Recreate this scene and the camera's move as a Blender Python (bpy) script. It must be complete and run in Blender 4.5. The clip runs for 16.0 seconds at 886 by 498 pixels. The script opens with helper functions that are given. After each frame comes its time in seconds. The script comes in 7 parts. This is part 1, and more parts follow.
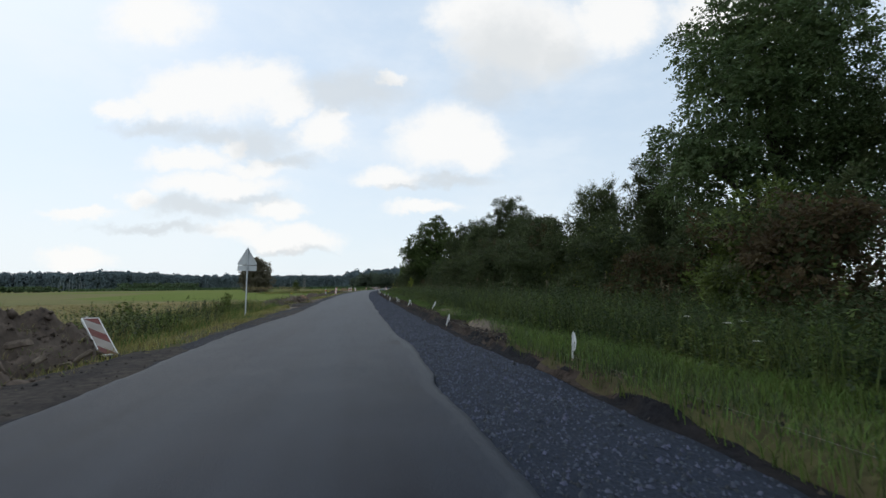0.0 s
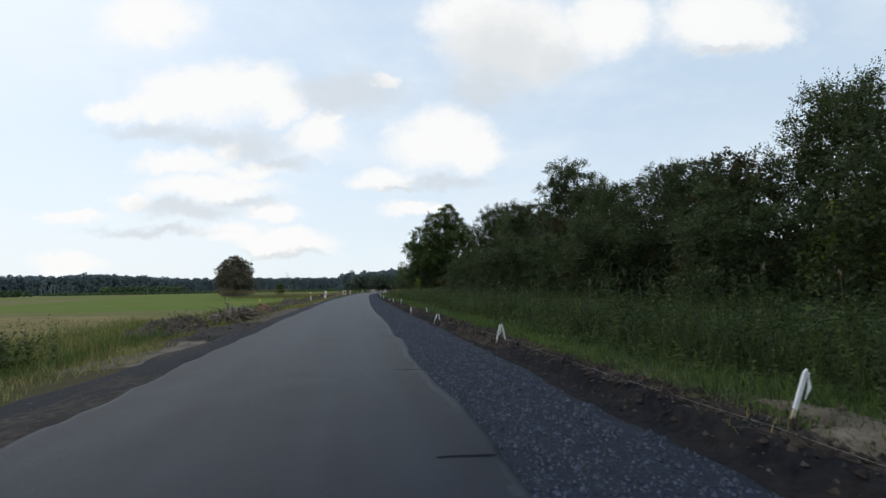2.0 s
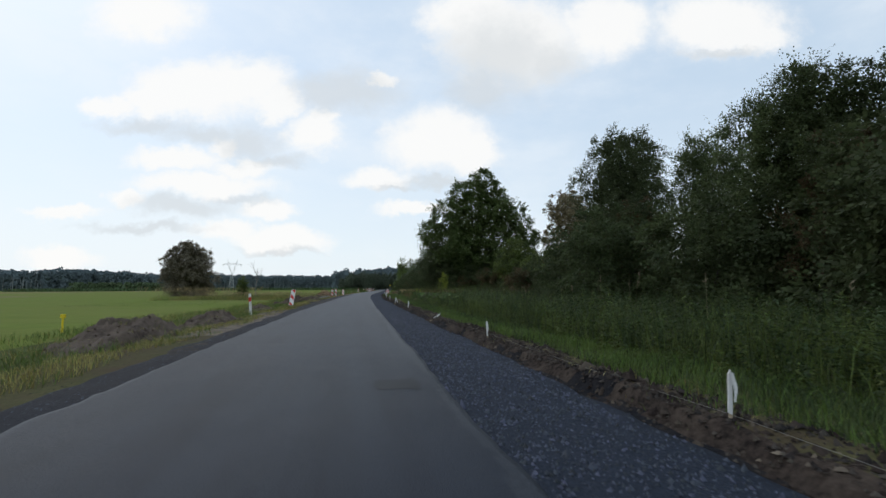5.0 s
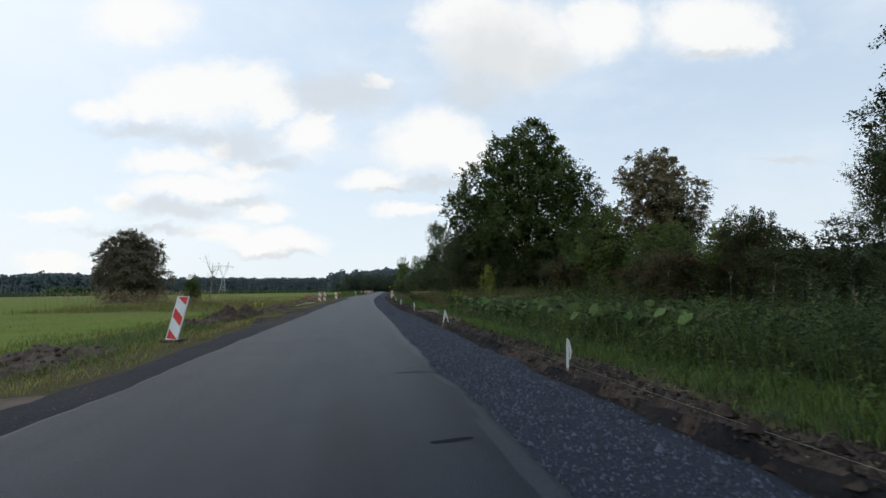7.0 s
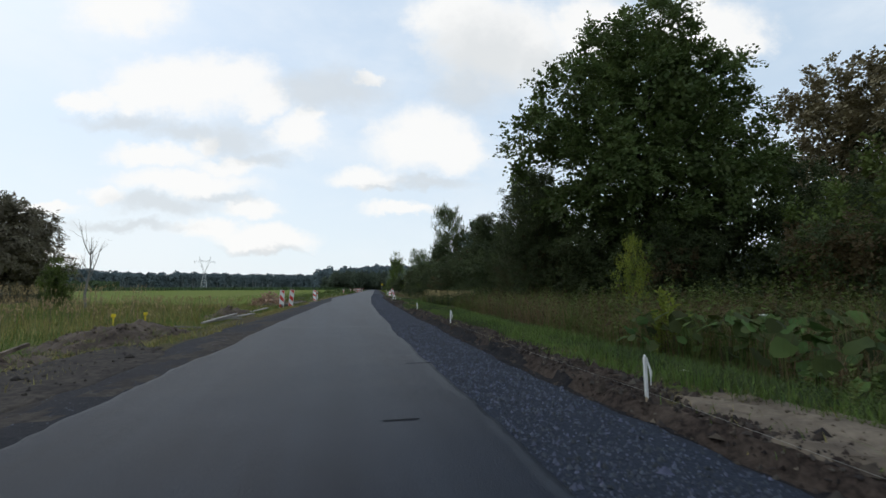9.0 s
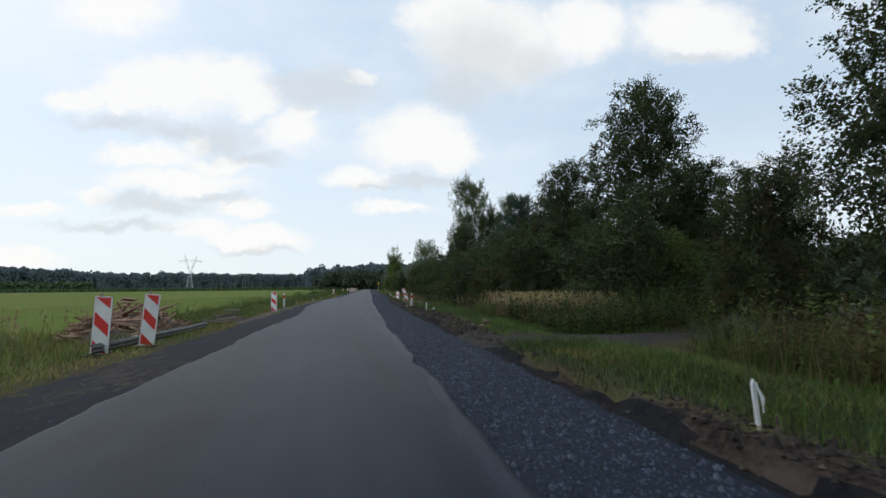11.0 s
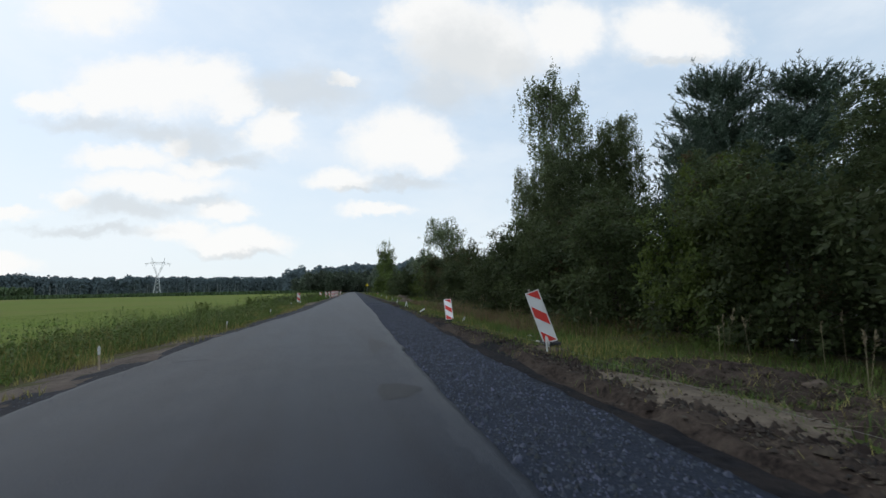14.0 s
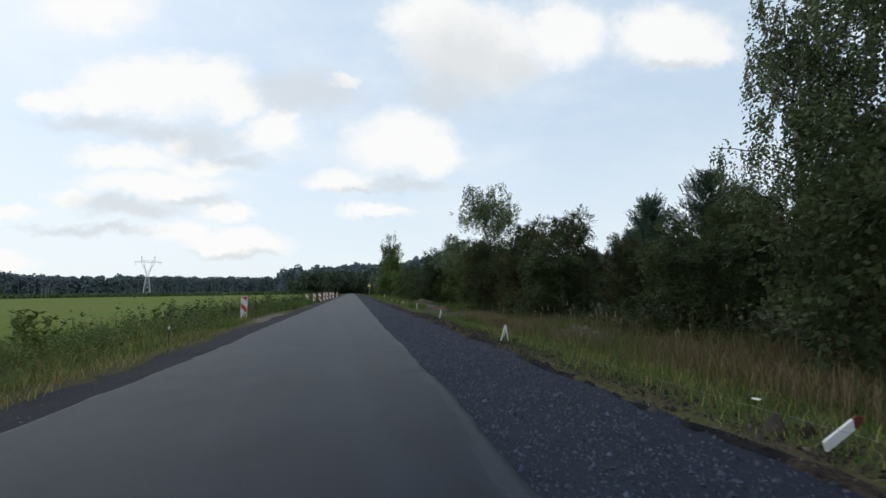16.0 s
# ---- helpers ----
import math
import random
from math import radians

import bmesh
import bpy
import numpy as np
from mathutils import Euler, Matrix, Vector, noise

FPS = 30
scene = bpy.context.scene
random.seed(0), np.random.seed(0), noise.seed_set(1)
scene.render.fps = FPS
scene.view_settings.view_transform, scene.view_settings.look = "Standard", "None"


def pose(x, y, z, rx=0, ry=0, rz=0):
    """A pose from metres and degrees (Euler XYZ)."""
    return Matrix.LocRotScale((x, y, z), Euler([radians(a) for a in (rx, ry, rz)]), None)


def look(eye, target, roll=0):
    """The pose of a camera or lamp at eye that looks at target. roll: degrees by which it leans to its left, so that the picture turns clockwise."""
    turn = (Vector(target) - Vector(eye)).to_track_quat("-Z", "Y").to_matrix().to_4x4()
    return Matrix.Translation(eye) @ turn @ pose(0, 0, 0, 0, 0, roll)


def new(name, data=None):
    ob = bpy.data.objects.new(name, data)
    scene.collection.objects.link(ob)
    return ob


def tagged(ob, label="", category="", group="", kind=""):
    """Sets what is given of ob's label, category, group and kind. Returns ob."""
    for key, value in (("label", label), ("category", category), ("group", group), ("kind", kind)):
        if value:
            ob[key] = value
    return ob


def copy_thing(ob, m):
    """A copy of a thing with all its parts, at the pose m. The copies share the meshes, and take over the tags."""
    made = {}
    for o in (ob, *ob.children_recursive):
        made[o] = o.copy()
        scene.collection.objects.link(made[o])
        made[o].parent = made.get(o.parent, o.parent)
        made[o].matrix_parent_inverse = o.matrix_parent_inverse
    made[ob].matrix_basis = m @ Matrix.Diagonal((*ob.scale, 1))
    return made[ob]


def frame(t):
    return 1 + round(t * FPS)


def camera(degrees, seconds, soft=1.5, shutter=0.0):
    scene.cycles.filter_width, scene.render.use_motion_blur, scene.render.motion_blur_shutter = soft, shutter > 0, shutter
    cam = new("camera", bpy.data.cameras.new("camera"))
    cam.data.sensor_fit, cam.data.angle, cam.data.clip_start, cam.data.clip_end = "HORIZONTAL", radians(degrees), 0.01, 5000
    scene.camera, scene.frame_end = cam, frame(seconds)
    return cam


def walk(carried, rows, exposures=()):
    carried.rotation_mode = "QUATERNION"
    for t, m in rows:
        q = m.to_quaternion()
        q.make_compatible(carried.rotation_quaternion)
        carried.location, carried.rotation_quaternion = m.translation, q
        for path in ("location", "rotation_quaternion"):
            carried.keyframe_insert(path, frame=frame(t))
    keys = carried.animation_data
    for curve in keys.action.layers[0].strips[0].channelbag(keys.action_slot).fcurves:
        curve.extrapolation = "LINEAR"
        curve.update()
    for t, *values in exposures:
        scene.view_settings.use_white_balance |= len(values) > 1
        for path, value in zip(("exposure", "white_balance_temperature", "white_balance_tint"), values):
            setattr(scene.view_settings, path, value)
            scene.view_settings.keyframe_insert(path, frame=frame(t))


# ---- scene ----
cam = camera(87.0, 16.0, shutter=0.05)
EYE = 1.22   # height of the lens over the road
# seconds, x, y, yaw, pitch, roll
PATH = [
    (0.0, 0.000, -0.000, -10.30, 4.62, -0.01),
    (0.5, -0.046, 4.762, -10.66, 4.71, -0.24),
    (1.0, -0.078, 9.580, -10.81, 4.57, -0.21),
    (1.5, -0.093, 14.423, -10.83, 4.64, -0.13),
    (2.0, -0.094, 19.344, -10.89, 4.87, -0.33),
    (2.5, -0.099, 24.342, -10.98, 4.77, -0.02),
    (3.0, -0.081, 29.436, -11.12, 4.93, -0.07),
    (3.5, -0.069, 34.678, -11.29, 4.89, 0.05),
    (4.0, -0.052, 40.038, -11.34, 4.87, 0.19),
    (6.5, 0.295, 67.402, -11.87, 4.81, 0.20),
    (7.0, 0.396, 72.958, -11.95, 5.02, -0.17),
    (7.5, 0.498, 78.561, -12.12, 4.91, 0.06),
    (8.0, 0.625, 84.173, -12.44, 5.00, -0.13),
    (8.5, 0.789, 89.777, -12.83, 4.95, 0.18),
    (9.0, 0.999, 95.406, -13.27, 4.87, 0.46),
    (11.5, 2.446, 123.976, -14.12, 4.75, 0.04),
    (12.0, 2.756, 129.735, -14.16, 4.90, -0.06),
    (12.5, 3.104, 135.507, -14.45, 5.07, -0.14),
    (13.0, 3.487, 141.246, -14.99, 5.12, 0.00),
    (13.5, 3.960, 146.978, -15.67, 5.06, -0.49),
    (14.0, 4.463, 152.801, -15.99, 4.95, -0.59),
    (14.5, 4.966, 158.710, -16.06, 5.05, -0.83),
    (15.0, 5.488, 164.606, -15.99, 4.77, -0.11),
    (15.5, 6.029, 170.488, -15.96, 5.21, -0.30),
    (16.0, 6.565, 176.392, -16.01, 5.19, -0.17),
]


def heading(x, y, yaw, pitch, roll):
    a, b = radians(yaw), radians(pitch)
    ahead = Vector((-math.sin(a) * math.cos(b), math.cos(a) * math.cos(b), math.sin(b)))
    eye = Vector((x, y, EYE))
    return look(eye, eye + ahead, roll)


walk(cam, [(t, heading(*p)) for t, *p in PATH])

# ---- sky, sun ----
SUN_AZ, SUN_EL = radians(-38), radians(42)   # ahead and to the left of the road, behind thin cloud
world = bpy.data.worlds.new("sky")
scene.world = world
world.use_nodes = True
wt = world.node_tree
for n in list(wt.nodes):
    wt.nodes.remove(n)


def wnode(kind, **values):
    n = wt.nodes.new(kind)
    for key, value in values.items():
        n.inputs[int(key[1:])].default_value = value
    return n


def wmath(op, a, b=None, clamp=False):
    n = wt.nodes.new("ShaderNodeMath")
    n.operation, n.use_clamp = op, clamp
    for i, v in enumerate((a, b)):
        if v is None:
            continue
        if isinstance(v, (int, float)):
            n.inputs[i].default_value = v
        else:
            wt.links.new(v, n.inputs[i])
    return n.outputs[0]


def wvec(op, a, b=None, c=None):
    n = wt.nodes.new("ShaderNodeVectorMath")
    n.operation = op
    for i, v in enumerate((a, b, c)):
        if v is None:
            continue
        if isinstance(v, (tuple, Vector)):
            n.inputs[i].default_value = v
        else:
            wt.links.new(v, n.inputs[i])
    return n


def wmix(fac, a, b):
    n = wt.nodes.new("ShaderNodeMix")
    n.data_type = "RGBA"
    for i, v in ((0, fac), (6, a), (7, b)):
        if isinstance(v, (tuple, float, int)):
            n.inputs[i].default_value = v
        else:
            wt.links.new(v, n.inputs[i])
    return n.outputs[2]


sky = wt.nodes.new("ShaderNodeTexSky")
sky.sky_type, sky.sun_disc = "NISHITA", False
sky.sun_elevation, sky.sun_rotation = SUN_EL, SUN_AZ
sky.air_density, sky.dust_density, sky.ozone_density = 1.0, 1.2, 1.0
way = wt.nodes.new("ShaderNodeTexCoord").outputs["Generated"]

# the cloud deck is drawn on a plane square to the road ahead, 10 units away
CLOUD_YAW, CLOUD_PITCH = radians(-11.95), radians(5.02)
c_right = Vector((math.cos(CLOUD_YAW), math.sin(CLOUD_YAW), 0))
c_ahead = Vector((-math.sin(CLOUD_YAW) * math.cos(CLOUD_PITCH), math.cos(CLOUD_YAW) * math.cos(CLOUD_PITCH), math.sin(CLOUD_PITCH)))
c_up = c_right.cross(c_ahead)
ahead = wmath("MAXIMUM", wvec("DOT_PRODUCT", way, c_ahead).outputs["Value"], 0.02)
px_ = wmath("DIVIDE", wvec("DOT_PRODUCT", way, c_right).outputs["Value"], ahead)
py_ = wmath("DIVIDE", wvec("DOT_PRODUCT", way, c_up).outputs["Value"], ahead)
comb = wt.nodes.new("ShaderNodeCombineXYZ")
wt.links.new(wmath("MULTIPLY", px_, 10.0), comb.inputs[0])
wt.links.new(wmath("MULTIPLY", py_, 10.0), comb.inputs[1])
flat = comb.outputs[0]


def wnoise(vec, scale, detail, rough, stretch=(1, 1, 1)):
    n = wnode("ShaderNodeTexNoise")
    n.inputs["Scale"].default_value, n.inputs["Detail"].default_value, n.inputs["Roughness"].default_value = scale, detail, rough
    wt.links.new(wvec("MULTIPLY", vec, stretch).outputs[0], n.inputs["Vector"])
    return n


# coarse and fine billow: the outline of each puff is pushed about by noise
billow = wnoise(flat, 1.1, 7, 0.62, (1, 1.3, 1))
shift = wvec("SUBTRACT", billow.outputs["Color"], (0.5, 0.5, 0.5)).outputs[0]
warped = wvec("MULTIPLY_ADD", shift, (1.1, 0.85, 0), flat).outputs[0]


def field(puffs):
    """The largest of soft ellipses x, y, half width, half height, given on the cloud plane."""
    total = None
    for x, y, rx, ry in puffs:
        off = wvec("MULTIPLY", wvec("SUBTRACT", warped, (x, y, 0)).outputs[0], (1 / rx, 1 / ry, 0)).outputs[0]
        one = wmath("SUBTRACT", 1.0, wvec("LENGTH", off).outputs["Value"])
        if total is None:
            total = one
        else:
            n = wt.nodes.new("ShaderNodeMath")
            n.operation = "SMOOTH_MAX"
            wt.links.new(total, n.inputs[0])
            wt.links.new(one, n.inputs[1])
            n.inputs[2].default_value = 0.18
            total = n.outputs[0]
    return total


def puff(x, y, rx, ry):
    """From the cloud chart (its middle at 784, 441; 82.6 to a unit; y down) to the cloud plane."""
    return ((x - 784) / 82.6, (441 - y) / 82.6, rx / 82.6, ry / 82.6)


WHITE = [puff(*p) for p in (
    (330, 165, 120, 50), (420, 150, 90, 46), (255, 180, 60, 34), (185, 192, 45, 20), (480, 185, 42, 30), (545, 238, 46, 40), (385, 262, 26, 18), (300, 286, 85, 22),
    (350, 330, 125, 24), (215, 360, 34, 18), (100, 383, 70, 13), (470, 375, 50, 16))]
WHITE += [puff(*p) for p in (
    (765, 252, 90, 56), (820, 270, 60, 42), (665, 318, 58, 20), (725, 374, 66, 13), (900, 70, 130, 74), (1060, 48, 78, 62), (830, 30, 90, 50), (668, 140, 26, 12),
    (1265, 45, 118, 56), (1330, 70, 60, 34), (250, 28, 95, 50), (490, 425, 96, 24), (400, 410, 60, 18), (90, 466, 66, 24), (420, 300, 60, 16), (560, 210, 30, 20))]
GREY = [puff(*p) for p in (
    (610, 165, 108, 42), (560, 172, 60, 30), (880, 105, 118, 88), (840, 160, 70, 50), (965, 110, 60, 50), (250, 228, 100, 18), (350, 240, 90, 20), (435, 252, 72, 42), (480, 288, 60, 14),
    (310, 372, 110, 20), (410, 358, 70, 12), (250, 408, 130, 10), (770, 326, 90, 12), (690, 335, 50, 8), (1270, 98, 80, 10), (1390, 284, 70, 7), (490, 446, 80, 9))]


def smooth(value, lo, hi):
    n = wt.nodes.new("ShaderNodeMapRange")
    n.interpolation_type = "SMOOTHSTEP"
    wt.links.new(value, n.inputs[0])
    n.inputs[1].default_value, n.inputs[2].default_value = lo, hi
    return n.outputs[0]


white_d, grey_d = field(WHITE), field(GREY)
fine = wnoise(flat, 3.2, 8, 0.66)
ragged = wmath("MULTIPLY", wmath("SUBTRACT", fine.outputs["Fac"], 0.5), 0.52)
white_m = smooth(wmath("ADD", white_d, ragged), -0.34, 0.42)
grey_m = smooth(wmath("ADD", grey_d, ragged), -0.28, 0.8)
# everywhere else the same broken cloud goes on at random
around = wnoise(way, 2.6, 6, 0.6, (1, 1, 2.2))
veil = smooth(around.outputs["Fac"], 0.35, 0.75)
wispy = wmath("MULTIPLY", veil, 0.6)
blue = wt.nodes.new("ShaderNodeVectorMath")
blue.operation = "SCALE"
wt.links.new(sky.outputs[0], blue.inputs[0])
blue.inputs[3].default_value = 0.115
HAZE, CLOUD, SHADE = (0.90, 0.95, 1.0, 1), (0.985, 0.98, 0.965, 1), (0.66, 0.70, 0.73, 1)
tone = wmix(0.72, blue.outputs[0], (0.70, 0.85, 1.0, 1))
tone = wmix(wispy, tone, HAZE)
up = wt.nodes.new("ShaderNodeSeparateXYZ")
wt.links.new(way, up.inputs[0])
low = smooth(up.outputs[2], 0.42, 0.0)
tone = wmix(wmath("MULTIPLY", low, 0.62), tone, (0.86, 0.93, 0.97, 1))
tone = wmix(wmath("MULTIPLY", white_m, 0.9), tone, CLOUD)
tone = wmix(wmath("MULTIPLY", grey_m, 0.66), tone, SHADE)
bg = wt.nodes.new("ShaderNodeBackground")
wt.links.new(tone, bg.inputs[0])
bg.inputs[1].default_value = 1.0
out = wt.nodes.new("ShaderNodeOutputWorld")
wt.links.new(bg.outputs[0], out.inputs[0])

sun_data = bpy.data.lights.new("sun", "SUN")
sun_data.energy, sun_data.angle, sun_data.color = 0.45, radians(14), (1.0, 0.95, 0.87)
sun = new("sun", sun_data)
sun.matrix_world = look((math.sin(SUN_AZ) * 60, math.cos(SUN_AZ) * 60, math.tan(SUN_EL) * 60), (0, 0, 0))

# ---- materials ----


def material(name, dark, light, scale=6.0, rough=0.9, bump=0.0, bump_scale=40.0, coarse=None, spread=0.0, thin=0.0, spec=0.25, metal=0.0, island=0.0, streak=None):
    """Two colours mixed by fine noise, a third scale of stain by coarse noise, relief, and a shift of tone from object to object or leaf to leaf."""
    m = bpy.data.materials.new(name)
    m.use_nodes = True
    t = m.node_tree
    bsdf = t.nodes["Principled BSDF"]
    place = t.nodes.new("ShaderNodeNewGeometry").outputs["Position"]

    def noise_of(s, detail=5):
        n = t.nodes.new("ShaderNodeTexNoise")
        n.inputs["Scale"].default_value, n.inputs["Detail"].default_value, n.inputs["Roughness"].default_value = s, detail, 0.62
        t.links.new(place, n.inputs["Vector"])
        return n.outputs["Fac"]

    def ranged(v, lo, hi):
        n = t.nodes.new("ShaderNodeMapRange")
        t.links.new(v, n.inputs[0])
        n.inputs[1].default_value, n.inputs[2].default_value = lo, hi
        return n.outputs[0]

    def mixed(f, a, b, mode="MIX"):
        n = t.nodes.new("ShaderNodeMix")
        n.data_type, n.blend_type = "RGBA", mode
        for i, v in ((0, f), (6, a), (7, b)):
            if isinstance(v, tuple):
                n.inputs[i].default_value = (*v, 1)
            elif isinstance(v, (float, int)):
                n.inputs[i].default_value = v
            else:
                t.links.new(v, n.inputs[i])
        return n.outputs[2]

    tone = mixed(ranged(noise_of(scale), 0.3, 0.7), dark, light)
    if coarse:
        colour, coarse_scale, amount = coarse
        n = t.nodes.new("ShaderNodeMath")
        n.operation = "MULTIPLY"
        t.links.new(ranged(noise_of(coarse_scale, 4), 0.42, 0.66), n.inputs[0])
        n.inputs[1].default_value = amount
        tone = mixed(n.outputs[0], tone, colour)
    if streak:
        # wear drawn out along the driving direction
        colour, across, along, amount = streak
        n = t.nodes.new("ShaderNodeVectorMath")
        n.operation = "MULTIPLY"
        t.links.new(place, n.inputs[0])
        n.inputs[1].default_value = (across, along, 1)
        v = t.nodes.new("ShaderNodeTexNoise")
        v.inputs["Scale"].default_value, v.inputs["Detail"].default_value, v.inputs["Roughness"].default_value = 1.0, 5, 0.6
        t.links.new(n.outputs[0], v.inputs["Vector"])
        k = t.nodes.new("ShaderNodeMath")
        k.operation = "MULTIPLY"
        t.links.new(ranged(v.outputs["Fac"], 0.40, 0.66), k.inputs[0])
        k.inputs[1].default_value = amount
        tone = mixed(k.outputs[0], tone, colour)
    for source, amount in (("object", spread), ("island", island)):
        if amount:
            if source == "object":
                v = t.nodes.new("ShaderNodeObjectInfo").outputs["Random"]
            else:
                v = t.nodes.new("ShaderNodeNewGeometry").outputs["Random Per Island"]
            n = t.nodes.new("ShaderNodeHueSaturation")
            n.inputs["Hue"].default_value = 0.5
            r = t.nodes.new("ShaderNodeMapRange")
            t.links.new(v, r.inputs[0])
            r.inputs[3].default_value, r.inputs[4].default_value = 1 - amount, 1 + amount
            t.links.new(r.outputs[0], n.inputs["Value"])
            h = t.nodes.new("ShaderNodeMapRange")
            t.links.new(v, h.inputs[0])
            h.inputs[3].default_value, h.inputs[4].default_value = 0.5 - amount * 0.05, 0.5 + amount * 0.05
            t.links.new(h.outputs[0], n.inputs["Hue"])
            t.links.new(tone, n.inputs["Color"])
            tone = n.outputs[0]
    t.links.new(tone, bsdf.inputs["Base Color"])
    bsdf.inputs["Roughness"].default_value = rough
    bsdf.inputs["Metallic"].default_value = metal
    bsdf.inputs["Specular IOR Level"].default_value = spec
    if bump:
        n = t.nodes.new("ShaderNodeBump")
        n.inputs["Strength"].default_value, n.inputs["Distance"].default_value = 0.6, bump
        t.links.new(noise_of(bump_scale, 6), n.inputs["Height"])
        t.links.new(n.outputs[0], bsdf.inputs["Normal"])
    if thin:
        through_leaf = t.nodes.new("ShaderNodeBsdfTranslucent")
        t.links.new(tone, through_leaf.inputs[0])
        both = t.nodes.new("ShaderNodeMixShader")
        both.inputs[0].default_value = thin
        t.links.new(bsdf.outputs[0], both.inputs[1])
        t.links.new(through_leaf.outputs[0], both.inputs[2])
        t.links.new(both.outputs[0], t.nodes["Material Output"].inputs[0])
    return m


def leaf_mat(name, dark, light, rough=0.55, thin=0.22, island=0.14, spread=0.12, spec=0.4):
    return material(name, dark, light, scale=0.9, rough=rough, thin=thin, island=island, spread=spread, spec=spec)


ASPHALT = material("old asphalt", (0.00574, 0.00857, 0.0156), (0.016, 0.022, 0.0357), scale=30, rough=0.5, bump=0.014, bump_scale=55, coarse=((0.00639, 0.00929, 0.0163), 0.5, 0.9), spec=0.12, streak=((0.0213, 0.0285, 0.0419), 1.5, 0.05, 0.8))
SCRAPE = material("scraped pale asphalt", (0.085, 0.088, 0.092), (0.14, 0.143, 0.146), scale=16, rough=0.8)
PATCH = material("asphalt repair", (0.0075, 0.009, 0.0125), (0.016, 0.0185, 0.0239), scale=30, rough=0.52, bump=0.006, bump_scale=80, spec=0.1)
CRACK = material("tar crack", (0.0049, 0.00595, 0.0084), (0.0105, 0.0123, 0.0168), scale=20, rough=0.8, spec=0.07)
PALE_ASPHALT = material("worn asphalt edge", (0.0162, 0.0204, 0.029), (0.0348, 0.0422, 0.0551), scale=22, rough=0.5, bump=0.012, bump_scale=60, spec=0.12)
GRAVEL_BED = material("crushed stone bed", (0.00815, 0.0116, 0.019), (0.0301, 0.0399, 0.062), scale=34, rough=0.85, bump=0.03, bump_scale=30, coarse=((0.0176, 0.0234, 0.0354), 1.1, 0.6), spec=0.14)
STONE = material("crushed stone", (0.0132, 0.0182, 0.0282), (0.0577, 0.0702, 0.1), scale=9, rough=0.65, island=0.65, spec=0.3)
SHOULDER = material("cinder shoulder", (0.0083, 0.01, 0.014), (0.0239, 0.026, 0.0338), scale=20, rough=0.76, spec=0.06, bump=0.02, bump_scale=28, coarse=((0.0279, 0.026, 0.0273), 0.45, 0.5))
SOIL = material("dug soil", (0.034, 0.026, 0.021), (0.105, 0.078, 0.062), scale=7, rough=0.95, bump=0.04, bump_scale=14, coarse=((0.15, 0.118, 0.092), 1.1, 0.55))
DARK_SOIL = material("wet dark soil", (0.039, 0.0284, 0.0225), (0.099, 0.0716, 0.055), scale=7, rough=0.95, bump=0.03, bump_scale=14)
# dug soil in darker tones, for the right bank and its churned heaps
BANK_SOIL = material("darker bank soil", (0.009, 0.00748, 0.0072), (0.0612, 0.04664, 0.0387), scale=13, rough=0.95, spec=0.06, bump=0.06, bump_scale=17, coarse=((0.0945, 0.07392, 0.0594), 1.7, 0.6))
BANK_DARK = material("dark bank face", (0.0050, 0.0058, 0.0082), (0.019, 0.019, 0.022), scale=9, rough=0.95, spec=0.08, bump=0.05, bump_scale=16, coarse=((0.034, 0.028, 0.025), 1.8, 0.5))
BANK_LUMP = material("crumbling bank earth", (0.014, 0.0115, 0.0105), (0.054, 0.042, 0.035), scale=11, rough=0.95, spec=0.08, bump=0.03, bump_scale=24, coarse=((0.085, 0.068, 0.055), 2.0, 0.5), island=0.45)
DIRT = material("trodden dirt", (0.030, 0.0275, 0.0265), (0.084, 0.072, 0.062), scale=9, rough=0.95, spec=0.06, bump=0.03, bump_scale=20, coarse=((0.026, 0.025, 0.026), 1.4, 0.7))
SAND = material("sandy soil", (0.088, 0.070, 0.052), (0.185, 0.152, 0.115), scale=6, rough=0.95, bump=0.02, bump_scale=16, coarse=((0.052, 0.040, 0.031), 1.6, 0.7))
CLOD = material("soil clods", (0.013, 0.0115, 0.011), (0.058, 0.047, 0.040), scale=3, rough=0.95, island=0.7)
ROOT = material("torn root wood", (0.085, 0.064, 0.050), (0.27, 0.215, 0.17), scale=7, rough=0.9, bump=0.015, bump_scale=25, coarse=((0.05, 0.038, 0.03), 2.0, 0.6))
ROOT_DARK = material("muddy torn roots", (0.05, 0.038, 0.030), (0.15, 0.118, 0.092), scale=7, rough=0.9, bump=0.01, bump_scale=25)
RED_WOOD = material("freshly split alder wood", (0.20, 0.115, 0.078), (0.44, 0.29, 0.20), scale=8, rough=0.85, bump=0.01, bump_scale=30, coarse=((0.13, 0.075, 0.055), 1.8, 0.5))
PLANK = material("weathered plank", (0.17, 0.155, 0.14), (0.30, 0.28, 0.255), scale=9, rough=0.85, bump=0.005, bump_scale=50, spread=0.15)
BARK = material("bark", (0.028, 0.024, 0.020), (0.07, 0.062, 0.052), scale=9, rough=0.95, bump=0.03, bump_scale=16)
BIRCH_BARK = material("birch bark", (0.10, 0.098, 0.09), (0.55, 0.53, 0.49), scale=4, rough=0.8, bump=0.01, bump_scale=20)
DEAD_BARK = material("dead grey bark", (0.13, 0.12, 0.11), (0.23, 0.22, 0.20), scale=9, rough=0.9)
WHITE_PAINT = material("white paint", (0.66, 0.66, 0.65), (0.80, 0.80, 0.79), scale=7, rough=0.5, coarse=((0.48, 0.46, 0.42), 3.5, 0.5))
